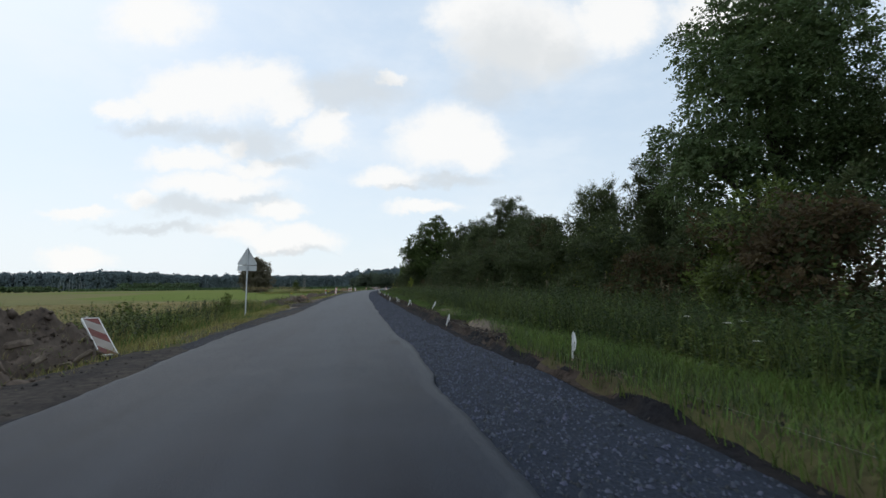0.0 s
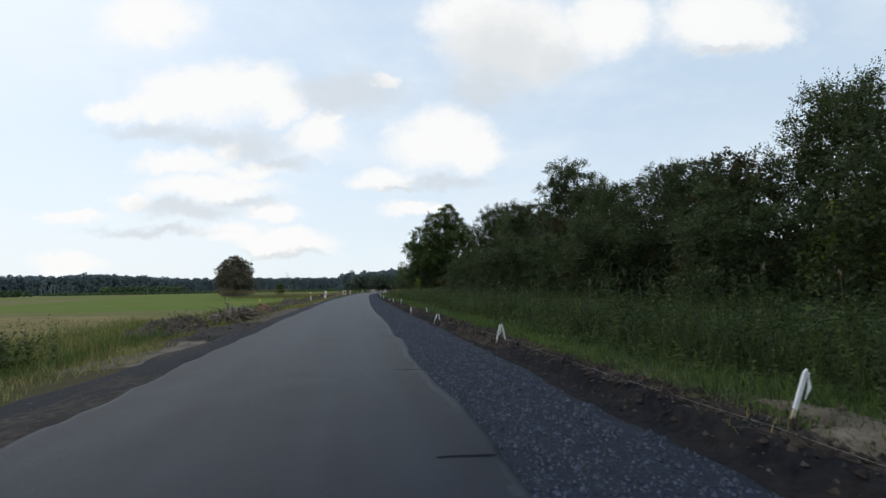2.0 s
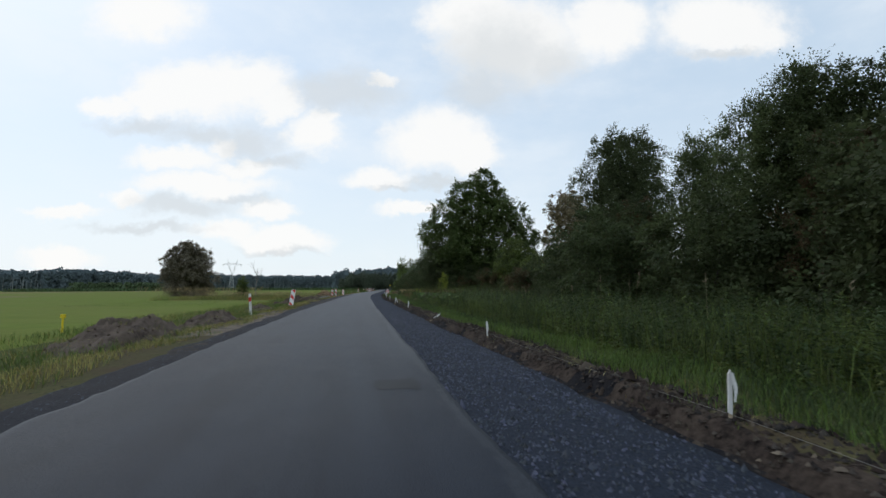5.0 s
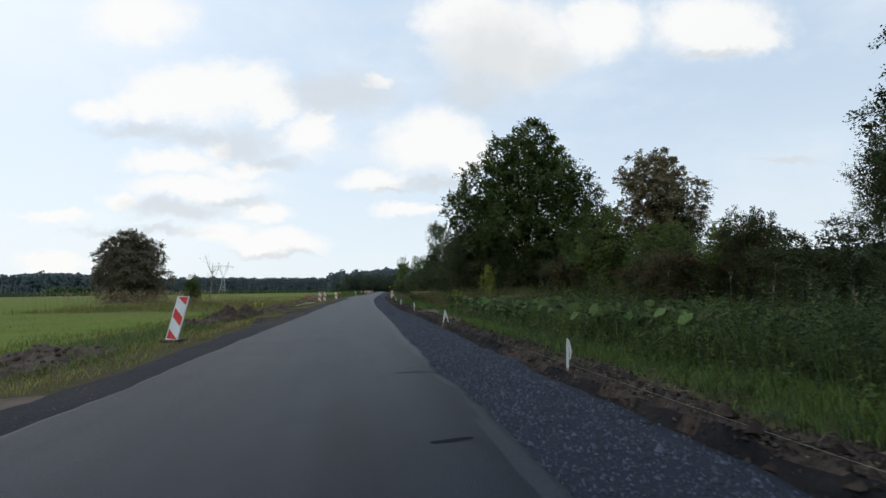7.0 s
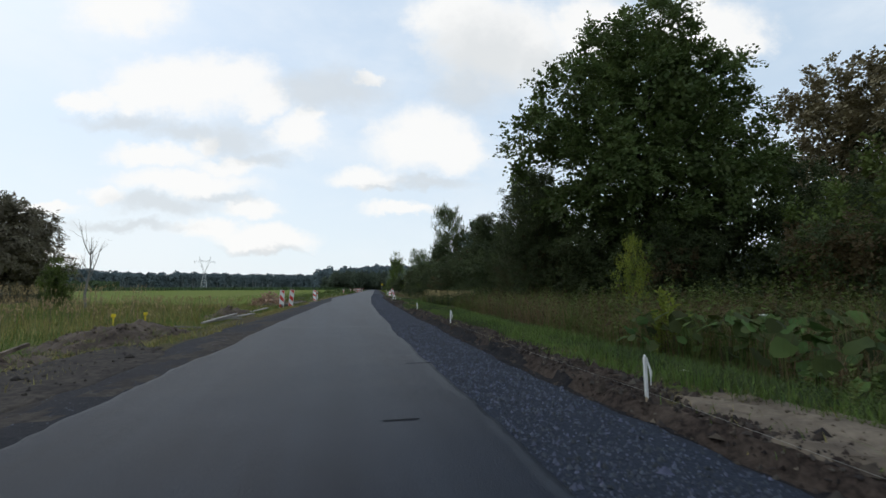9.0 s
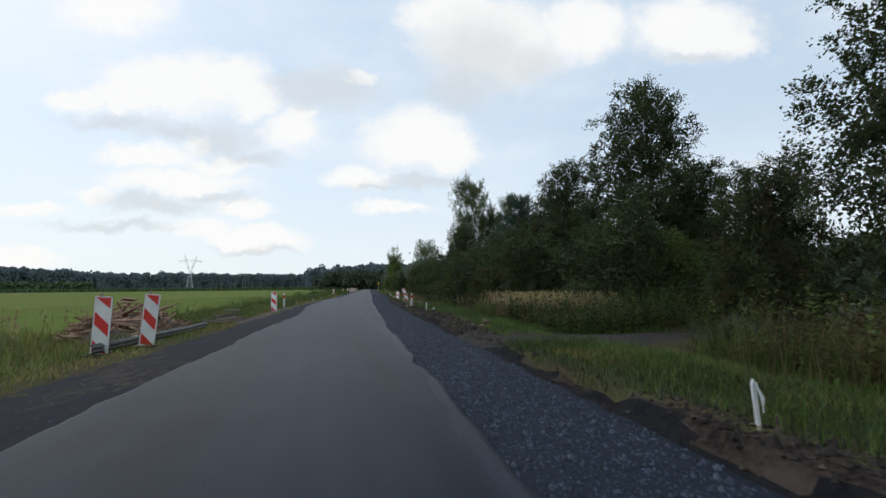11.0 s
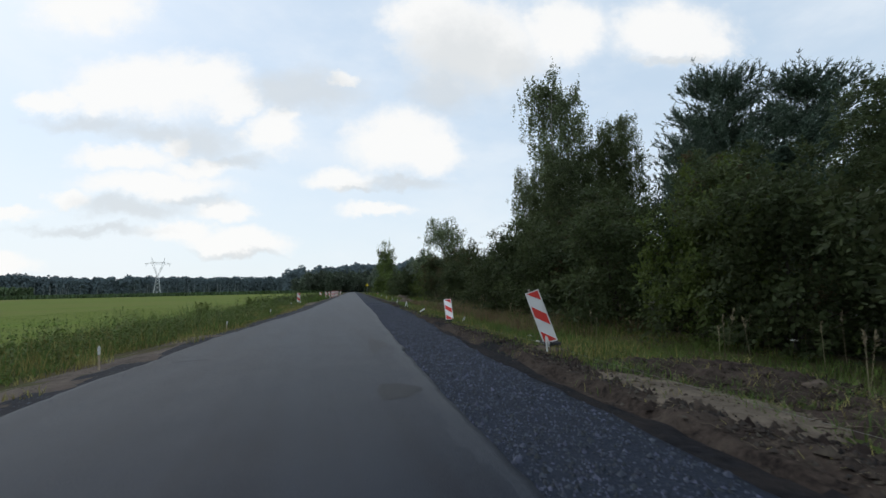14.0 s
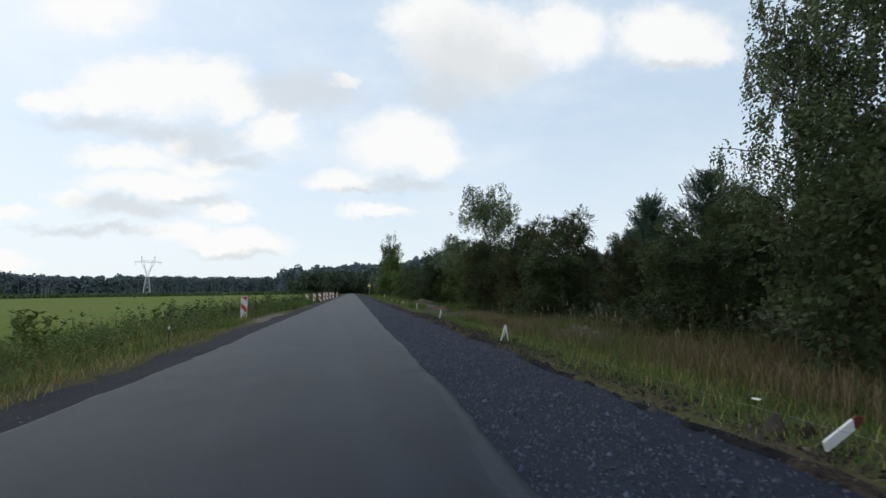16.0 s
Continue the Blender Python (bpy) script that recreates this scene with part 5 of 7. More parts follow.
def grass(name, n, y0, y1, u0, u1, high, wide, lean, mats, share, seed, label, patch=0.0, keep=None):
    """Turf of single blades in two tones; patch: how far tufts vary in height over the ground."""
    rng = np.random.RandomState(seed)
    ok = (lambda y, u: off_drive(y, u) & keep(y, u)) if keep else off_drive
    y, u, P = scatter(n, y0, y1, u0, u1, rng, ok)
    tuft = 1 + patch * vnoise(y * 0.9, u * 1.3, seed) + 0.4 * patch * vnoise(y * 3, u * 3.5, seed + 1)
    h = high * np.clip(tuft, 0.15, 3) * rng.uniform(0.5, 1.25, len(P))
    v, f = blades(P, h, wide * rng.uniform(0.7, 1.3, len(P)), rng.uniform(0.1, lean, len(P)), rng)
    dry = (vnoise(y * 0.35, u * 0.8, seed + 2) * 0.5 + rng.uniform(-0.5, 0.5, len(P)) > 0.5 - share).astype(int)
    return tagged(new(name, mesh_of(name, v, f, mats, False, np.tile(dry, 3))), label, "grass", kind="stuff")


def weeds(name, n, y0, y1, u0, u1, high, leaf, per, mats, share, seed, label, keep=None, patch=0.35, slim=0.34):
    """Upright leafy weeds: a stalk with leaves up its length."""
    rng = np.random.RandomState(seed)
    ok = (lambda y, u: off_drive(y, u) & keep(y, u)) if keep else off_drive
    y, u, P = scatter(n, y0, y1, u0, u1, rng, ok)
    n = len(P)
    h = high * np.clip(1 + patch * vnoise(y * 0.45, u * 0.7, seed) + 0.15 * vnoise(y * 2, u * 2, seed + 1), 0.2, 2) * rng.uniform(0.6, 1.2, n)
    tilt = rng.normal(0, 0.2, (n, 2))
    t = rng.uniform(0.12, 1.0, (n, per))
    az = rng.uniform(0, 2 * np.pi, (n, per))
    Q = P[:, None] + np.stack([tilt[:, :1] * h[:, None] * t, tilt[:, 1:] * h[:, None] * t, h[:, None] * t], -1)
    d = unit(np.stack([np.cos(az), np.sin(az), rng.normal(0.25, 0.35, az.shape)], -1))
    side = unit(np.cross(d, rng.normal(0, 0.35, d.shape) + [0, 0, 1]))
    size = leaf * rng.uniform(0.6, 1.3, (n, per)) * (1.15 - 0.55 * t)
    v, f = small_leaves(Q.reshape(-1, 3), d.reshape(-1, 3), side.reshape(-1, 3), size.ravel(), size.ravel() * slim)
    pick = np.repeat((rng.rand(n) < share).astype(int), per)
    return tagged(new(name, mesh_of(name, v, f, mats, False, pick)), label, "weeds", kind="stuff")


def plumes(name, n, y0, y1, u0, u1, high, seed, label, mat_top, mat_stalk, keep=None, head=0.22, slim=1.0):
    """Tall grass stalks, each with a soft feathery head."""
    rng = np.random.RandomState(seed)
    ok = (lambda y, u: off_drive(y, u) & keep(y, u)) if keep else off_drive
    y, u, P = scatter(n, y0, y1, u0, u1, rng, ok)
    n = len(P)
    h = high * rng.uniform(0.7, 1.15, n)
    lean = rng.uniform(0.02, 0.22, n)
    az = rng.uniform(0, 2 * np.pi, n)
    d = np.stack([np.cos(az), np.sin(az), 0 * az], -1)
    tip = P + d * (lean * h)[:, None] + np.array([0, 0, 1.0]) * h[:, None]
    s = np.stack([-np.sin(az), np.cos(az), 0 * az], -1)
    v1 = np.stack([P - s * 0.006, P + s * 0.006, tip + s * 0.004, tip - s * 0.004], 1).reshape(-1, 3)
    f1 = np.arange(n * 4).reshape(-1, 4)
    per = 7
    t = rng.uniform(0, 1, (n, per))
    Q = (tip[:, None] - (unit(tip - P) * head * 1.3)[:, None] * t[..., None]).reshape(-1, 3)
    D = unit(np.repeat(unit(tip - P), per, 0) + rng.normal(0, 0.35 * slim, Q.shape))
    S = unit(np.cross(D, rng.normal(0, 1, Q.shape)))
    v2, f2 = leaves(Q, D, S, head * 0.6, 0.016 * slim)
    return tagged(new(name, mesh_of(name, np.concatenate([v1, v2]), np.concatenate([f1, f2 + len(v1)]), [mat_stalk, mat_top], False, np.r_[np.zeros(len(f1)), np.ones(len(f2))])), label, "grass", kind="stuff")


# right of the road
grass("verge_grass", 165000, -3, 128.2, 3.0, 6.2, 0.19, 0.0045, 1.3, [GRASS, WEED], 0.35, 101, "fresh green verge grass along the dug edge", 0.55, lambda y, u: u > 3.04 + 0.78 * bare_right(y) + 0.25 * vnoise(y * 0.6, 0, 92) * bare_right(y))
grass("verge_turf", 26000, 131, 190, 3.4, 6.4, 0.08, 0.0045, 1.3, [GRASS, WEED], 0.3, 121, "short dense turf behind the dug soil", 0.5, lambda y, u: u > 3.3 + 0.75 * bare_right(y) + 0.3 * vnoise(y * 0.6, 0, 93))
grass("verge_grass", 36000, 130.4, 160, 3.5, 9.6, 0.19, 0.0048, 1.2, [GRASS, WEED], 0.35, 102, "green verge grass before the wood", 0.5, lambda y, u: u > 3.45 + 0.85 * bare_right(y) + 0.35 * vnoise(y * 0.6, 0, 93))
grass("verge_grass", 44000, 160, 200, 3.5, 9.6, 0.19, 0.0048, 1.2, [GRASS, DRY_GRASS], 0.3, 130, "yellowing verge grass before the wood", 0.5, lambda y, u: u > 3.45 + 0.85 * bare_right(y) + 0.35 * vnoise(y * 0.6, 0, 93))
grass("tall_grass", 52000, -3, 88, 5.4, 10.5, 1.0, 0.0045, 1.1, [WEED_LIGHT, WEED], 0.5, 103, "tall dark grass under the hedge", 0.35)
weeds("nettles", 9500, -3, 95, 5.7, 12.0, 1.15, 0.115, 40, [WEED, WEED_LIGHT], 0.2, 104, "tall dark nettles and weeds before the hedge", lambda y, u: (y < 84) | (u > 9.6), slim=0.24)
weeds("low_weeds", 2600, -3, 100, 4.7, 7.0, 0.5, 0.075, 26, [WEED_LIGHT, WEED], 0.4, 105, "low light weeds on the verge")
weeds("mixed_weeds", 2300, 103, 126, 6.4, 15.0, 1.25, 0.13, 20, [WEED_LIGHT, LEAF_RUST], 0.35, 106, "brown-green mixed weeds before the maple")
grass("brown_tall_grass", 22000, 100, 126, 6.2, 12.5, 1.0, 0.006, 0.9, [RUST_GRASS, WEED_LIGHT], 0.5, 107, "tall brown grass before the shrubs", 0.4)
grass("reed_grass", 13000, 131.6, 142.5, 6.2, 11.0, 0.66, 0.006, 0.8, [RUST_GRASS, GRASS], 0.55, 108, "tall reed grass by the entrance", 0.3)
plumes("reed_plumes", 1900, 133.4, 141.0, 6.4, 9.8, 1.1, 109, "pale golden reed plumes", PLUME, STALK, slim=0.5)
plumes("pale_seed_stalks", 130, 139.5, 150.0, 5.8, 9.0, 0.8, 120, "scattered pale seed stalks in the verge grass", PLUME, STALK, head=0.14, slim=0.5)
weeds("entrance_weeds", 1000, 130.6, 137, 6.0, 12.0, 1.05, 0.11, 30, [WEED_LIGHT, WEED], 0.5, 110, "leafy weeds beside the entrance")
grass("rusty_grass", 26000, 166, 200, 5.2, 10.5, 0.45, 0.005, 0.9, [RUST_GRASS, GRASS], 0.3, 111, "rusty bent grass before the wood", 0.4)
weeds("wood_edge_weeds", 1500, 150, 215, 9.2, 13.0, 0.7, 0.12, 16, [WEED, WEED_LIGHT], 0.3, 112, "dark weeds at the foot of the wood")
plumes("seed_stalks", 160, 148, 200, 6.5, 11.5, 0.95, 113, "thin dry seed stalks", STALK, STALK, head=0.16)
plumes("hedge_stalks", 90, 0, 100, 6.5, 11.5, 1.75, 114, "dry stalks standing among nettles", STALK, STALK, head=0.18)
grass("entrance_turf", 30000, 121.5, 128.4, 3.5, 13.0, 0.11, 0.005, 1.3, [DRY_GRASS, GRASS], 0.55, 115, "short yellowed turf on the field entrance", 0.6, lambda y, u: (u > 3.5 + 0.25 * vnoise(y * 0.8, 0, 85)) & (vnoise(y * 0.8, u * 0.8, 94) > -0.45))
grass("far_verge", 16000, 212, 330, 4.6, 11.0, 0.5, 0.02, 0.6, [GRASS, DRY_GRASS], 0.3, 116, "verge grass further along the road", 0.4)
weeds("far_hedge_weeds", 2200, 92, 128, 11.5, 16.0, 1.5, 0.14, 20, [WEED, WEED_LIGHT], 0.6, 117, "dark weeds under the shrubs")

grass("straw_litter", 16000, -3, 205, 3.3, 4.4, 0.04, 0.003, 4.0, [STALK, DRY_GRASS], 0.4, 118, "pale straw and torn grass over the dug soil", 0.5, lambda y, u: vnoise(y * 0.5, u * 1.5, 99) > -0.2)
grass("soil_tufts", 9000, -3, 205, 3.1, 4.3, 0.13, 0.004, 1.6, [GRASS, DRY_GRASS], 0.45, 119, "torn grass tufts on the dug soil", 0.6, lambda y, u: vnoise(y * 0.7, u * 1.5, 89) > 0.3)

# butterbur: large round leaves on stalks
rb = np.random.RandomState(120)
y, u, P = scatter(2500, 81, 105, 5.9, 11.0, rb)
n = len(P)
hh = rb.uniform(0.25, 0.95, n)
az = rb.uniform(0, 2 * np.pi, n)
nrm = unit(np.stack([np.cos(az) * 0.85 - 0.35, np.sin(az) * 0.85 - 0.5, np.ones(n)], -1))
a1 = unit(np.cross(nrm, np.stack([np.sin(az), np.cos(az), 0 * az], -1)))
b1 = np.cross(nrm, a1)
rad = rb.uniform(0.07, 0.20, n)
C = P + [0, 0, 1] * hh[:, None]
ring = []
for k in range(9):
    th = 2 * np.pi * k / 9 + 0.35
    r = rad * (0.62 if k == 8 else rb.uniform(0.88, 1.08, n))
    ring.append(C + a1 * (np.cos(th) * r)[:, None] + b1 * (np.sin(th) * r)[:, None] - [0, 0, 1] * (rad * rb.uniform(0.05, 0.4, n))[:, None])
v = np.stack([C - nrm * 0.02] + ring, 1)
f = np.concatenate([np.arange(n)[:, None] * 10 + [0, 1 + k, 1 + (k + 1) % 9] for k in range(9)])
stem_s = np.stack([-np.sin(az), np.cos(az), 0 * az], -1) * 0.012
sv = np.stack([P - stem_s, P + stem_s, C], 1)
v = np.concatenate([v.reshape(-1, 3), sv.reshape(-1, 3)])
f = np.concatenate([f, n * 10 + np.arange(n * 3).reshape(-1, 3)])
tagged(new("butterbur", mesh_of("butterbur", v, f, BIG_LEAF)), "patch of large-leaved butterbur by the ditch", "weeds", kind="stuff")

# left of the road
grass("shoulder_grass", 62000, -3, 195, -5.8, -3.75, 0.14, 0.005, 1.5, [DRY_GRASS, GRASS], 0.22, 131, "short yellowing grass along the shoulder", 0.6, lambda y, u: (u < -4.0 + 0.3 * vnoise(y * 0.7, 0, 95)) & (vnoise(y * 0.3, u, 96) > -0.6) & (~bare_left(y) | (u < -4.7) & (vnoise(y * 1.1, u * 2, 87) > 0.1) | (vnoise(y * 1.1, u * 2, 87) > 0.45)))
grass("left_grass", 52000, 4, 140, -9.5, -5.0, 0.22, 0.006, 1.6, [GRASS, DRY_GRASS], 0.3, 132, "green grass between shoulder and field", 0.6)
weeds("left_weeds", 2300, 10, 42, -9.5, -5.6, 0.78, 0.085, 30, [WEED_LIGHT, WEED], 0.5, 133, "leafy weeds beside the stubble field", lambda y, u: (vnoise(y * 0.3, u * 0.4, 97) > 0.0) & ((y < 31) | (vnoise(y * 0.3, u * 0.3, 97) > 0.4)))
grass("left_tall_grass", 15000, 9, 42, -9.6, -5.3, 0.42, 0.005, 1.0, [GRASS, DRY_GRASS], 0.4, 146, "tall loose grass beside the stubble field", 0.6, lambda y, u: vnoise(y * 0.35, u * 0.5, 84) > -0.3)
grass("ditch_tall_grass", 16000, 138, 205, -8.8, -4.9, 0.45, 0.005, 1.0, [GRASS, DRY_GRASS], 0.45, 147, "tall loose grass among the ditch weeds", 0.6, lambda y, u: ~bare_left(y) | (u < -5.3))
plumes("meadow_plumes", 900, 112, 134, -22, -6.5, 0.85, 134, "pale dry meadow grass heads", PLUME, STALK, head=0.14)
grass("meadow_grass", 22000, 110, 136, -24, -6.0, 0.42, 0.007, 1.0, [DRY_GRASS, GRASS], 0.4, 135, "rough meadow grass", 0.5)
plumes("meadow_reeds", 500, 126, 146, -34, -18, 1.5, 145, "pale reeds round the lone tree", PLUME, STALK)
weeds("ditch_weeds", 4600, 138, 212, -8.8, -5.2, 0.72, 0.075, 28, [WEED_LIGHT, GRASS], 0.45, 136, "bushy green weeds between road and meadow", lambda y, u: vnoise(y * 0.22, 0.3, 98) + 0.4 * vnoise(y * 0.8, u * 0.9, 88) > -0.5, patch=0.65)
grass("ditch_grass", 44000, 138, 200, -9.5, -4.4, 0.24, 0.006, 1.6, [GRASS, DRY_GRASS], 0.25, 137, "grass between shoulder and meadow", 0.5, lambda y, u: ~bare_left(y) | (u < -5.1 + 0.4 * vnoise(y * 0.9, 0, 86)))
grass("meadow_turf", 30000, 92, 205, -24, -8.8, 0.05, 0.007, 2.0, [MEADOW, GRASS], 0.2, 138, "short bright meadow turf", 0.4)
grass("stubble", 22000, -2, 46, -30, -9.0, 0.12, 0.006, 0.8, [DRY_GRASS, RUST_GRASS], 0.4, 139, "standing straw stubble", 0.4)
grass("far_left_verge", 14000, 212, 340, -8.5, -4.2, 0.55, 0.02, 0.6, [GRASS, WEED], 0.35, 140, "grass and weeds further along the shoulder", 0.5)
weeds("far_left_weeds", 900, 196, 290, -10, -6.0, 1.0, 0.2, 18, [WEED_LIGHT, WEED], 0.4, 141, "bushy weeds beside the far barrier boards")


def tall_weed(y, u, high, spread, seed, label, mat=None, count=9):
    """A clump of tall mugwort stems."""
    rng = np.random.RandomState(seed)
    mat = mat or WEED_LIGHT
    ob = thing("mugwort", Matrix.Translation(at_road(y, u, float(relief(y, u)))), label, "weeds", "tall weed clumps")
    for _ in range(count):
        top = np.array([rng.normal(0, spread), rng.normal(0, spread), high * rng.uniform(0.65, 1.05)])
        lp = limb_path((rng.normal(0, 0.12), rng.normal(0, 0.12), -0.05), top, rng, n=6)
        v1, f1 = tube_arrays(lp, 0.012 * np.linspace(1, 0.4, 6), 4)
        t = rng.uniform(0.15, 1, 46)
        Q = np.stack([np.interp(t * 5, np.arange(6), lp[:, k]) for k in range(3)], -1)
        a = rng.uniform(0, 6.28, 46)
        D = unit(np.stack([np.cos(a), np.sin(a), rng.uniform(0.1, 1.0, 46)], -1))
        v2, f2 = leaves(Q, D, unit(np.cross(D, rng.normal(0, 1, D.shape))), rng.uniform(0.08, 0.2, 46), 0.028)
        part("stem", mesh_of("stem", np.concatenate([v1, v2]), np.concatenate([f1, f2 + len(v1)]), mat), mat, ob)
    return ob


tall_weed(189.6, -7.3, 1.25, 0.36, 151, "tall clump of mugwort beside the meadow", count=13)
tall_weed(26.5, -6.9, 1.2, 0.3, 152, "tall leafy weed clump by the road sign")
tall_weed(18.0, -7.6, 1.0, 0.3, 153, "leafy weed clump beside the stubble field")
tall_weed(104.2, 6.4, 1.4, 0.25, 154, "branching pale weed on the verge", LEAF_YELLOW)
tall_weed(182.0, -8.4, 1.0, 0.3, 155, "weed clump beside the meadow")
tall_weed(225.0, -8.0, 1.6, 0.5, 156, "dark weed clump before the far boards")


def umbel(y, u, high, seed):
    """A white flower umbel on a thin stalk."""
    rng = np.random.RandomState(seed)
    ob = thing("wild_carrot", Matrix.Translation(at_road(y, u, float(relief(y, u)))), "white flower umbel on a thin green stalk in the verge", "flower", "white umbels")
    top = np.array([rng.normal(0, 0.08), rng.normal(0, 0.08), high])
    lp = limb_path((0, 0, -0.03), top, rng, n=5)
    v, f = tube_arrays(lp, 0.006 * np.linspace(1, 0.7, 5), 4)
    part("stalk", mesh_of("stalk", v, f, WEED_LIGHT), WEED_LIGHT, ob)
    a, r = rng.uniform(0, 6.28, 30), 0.07 * np.sqrt(rng.rand(30))
    P = top + np.stack([np.cos(a) * r, np.sin(a) * r, 0.02 - r * 0.3], -1)
    D = unit(np.stack([np.cos(a), np.sin(a), rng.uniform(-0.2, 0.5, 30)], -1))
    v, f = leaves(P, D, unit(np.cross(D, [0.0, 0.1, 1.0])), 0.035, 0.016)
    part("flower_head", mesh_of("flower_head", v, f, FLOWER), FLOWER, ob)


for k, (y, u, h) in enumerate(((6.6, 6.0, 0.75), (6.9, 6.5, 0.8), (6.2, 5.9, 0.5), (8.8, 7.0, 0.8), (91.5, 6.1, 0.5), (93.0, 6.2, 0.45), (101.8, 6.6, 1.0), (155.5, 7.8, 0.55), (156.4, 8.2, 0.6), (157.5, 8.0, 0.5), (160.0, 8.6, 0.5), (40.0, 6.6, 0.7), (52.0, 6.9, 0.8), (135.5, 7.2, 0.8))):
    umbel(y, u, h, 160 + k)

# ---- barrier boards, posts, signs ----


def barrier_board(y, u, tilt=0.0, turn=0.0, back=0.0, lie=False, dirty=False, drop=0.0, flip=False):
    """A striped barrier board on a rubber foot. tilt: degrees by which it leans sideways; back: away from the traffic."""
    white, red = (DIRTY_WHITE, DIRTY_RED) if dirty else (WHITE_PAINT, RED_PAINT)
    look_ = ("dirty brownish" if dirty else "bright") + " red-and-white striped barrier board "
    look_ += "lying flat on the dug soil" if lie else "leaning on its rubber foot" if max(abs(tilt), abs(back)) > 6 else "standing upright on its rubber foot"
    z = float(relief(y, u)) + drop
    ob = thing("barrier_board", Matrix.Translation(at_road(y, u, z)) @ Matrix.Rotation(radians(turn), 4, "Z"), look_, "barrier board", "barrier boards")
    W, HB, Z0 = 0.31, 0.98 if lie else 1.2, 0.03
    if not lie:
        part("foot", box(0.36, 0.62, 0.06, 0, 0.10, 0.02, 0.015), RUBBER, ob)
    m = Matrix.Translation((0, 0.02, Z0)) @ Matrix.Rotation(radians(tilt), 4, "Y") @ Matrix.Rotation(radians(back), 4, "X")
    if lie:
        m = Matrix.Translation((0, 0, 0.06)) @ Matrix.Rotation(radians(-91), 4, "X") @ Matrix.Rotation(radians(tilt), 4, "Z")
    holder = part("panel", box(W, 0.03, HB, 0, 0, HB / 2, 0.012), white, ob)
    holder.matrix_local = m
    # a raised rim round the panel
    rim = bmesh.new()
    for sx, sz, x, zz in ((0.018, HB, -W / 2 + 0.006, HB / 2), (0.018, HB, W / 2 - 0.006, HB / 2), (W, 0.018, 0, 0.009), (W, 0.018, 0, HB - 0.009)):
        got = bmesh.ops.create_cube(rim, size=1)["verts"]
        bmesh.ops.scale(rim, vec=(sx, 0.044, sz), verts=got)
        bmesh.ops.translate(rim, vec=(x, 0, zz), verts=got)
    part("rim", rim, WHITE_PAINT, holder)
    hw, sl = W / 2 - 0.022, 0.26 * (-1 if flip else 1)
    for k, z0 in enumerate((-0.08, 0.50, 1.08) if not lie else (0.0, 0.36, 0.72)):
        pts = [(-hw, z0 + sl / 2 + 0.0), (hw, z0 - sl / 2), (hw, z0 - sl / 2 + 0.25), (-hw, z0 + sl / 2 + 0.25)]
        pts = [(x, min(max(zz, 0.025), HB - 0.025)) for x, zz in pts]
        keep_pts = [p for i_, p in enumerate(pts) if p != pts[i_ - 1]]
        part("stripe", slab(keep_pts, 0.006, at=-0.0175), red, holder)
    part("top_stub", box(0.05, 0.035, 0.07, -0.05, 0, HB + 0.035, 0.008), DIRTY_WHITE, holder)
    if not lie:
        part("back_post", box(0.04, 0.04, 1.05, 0, 0.045, 0.52, 0.004), GALVANISED, holder)
    return ob


barrier_board(10.17, -4.64, 2.4, 47.9, back=-55.8, dirty=True)
barrier_board(86.3, -4.65, 0.3, -15.7, back=-20.9, drop=0.06)
barrier_board(129.4, -5.1, 2, 0)
barrier_board(130.5, -4.66, 4, 0)
barrier_board(147.35, -4.78, -2.4, 3.5, back=-20.8, drop=-0.03)
barrier_board(162.24, 4.39, -18.7, -16.4, back=-4.7, drop=0.12)
barrier_board(171.65, 4.0, -6, -16, back=-46, drop=0.04)
barrier_board(201.8, -5.4, 0, 0)
barrier_board(150.72, 3.52, 0, -19, lie=True, dirty=True)
for k, (y, u) in enumerate(((235.0, -4.6), (239.5, -4.2), (244.0, -4.0), (250.0, -3.9), (258.0, -3.8), (268.0, -3.7), (286.0, -3.6))):
    barrier_board(y, u, (1, -4, 3, 0, 2, -2, 4)[k], 0)
barrier_board(236.8, -5.4, -14, 0)


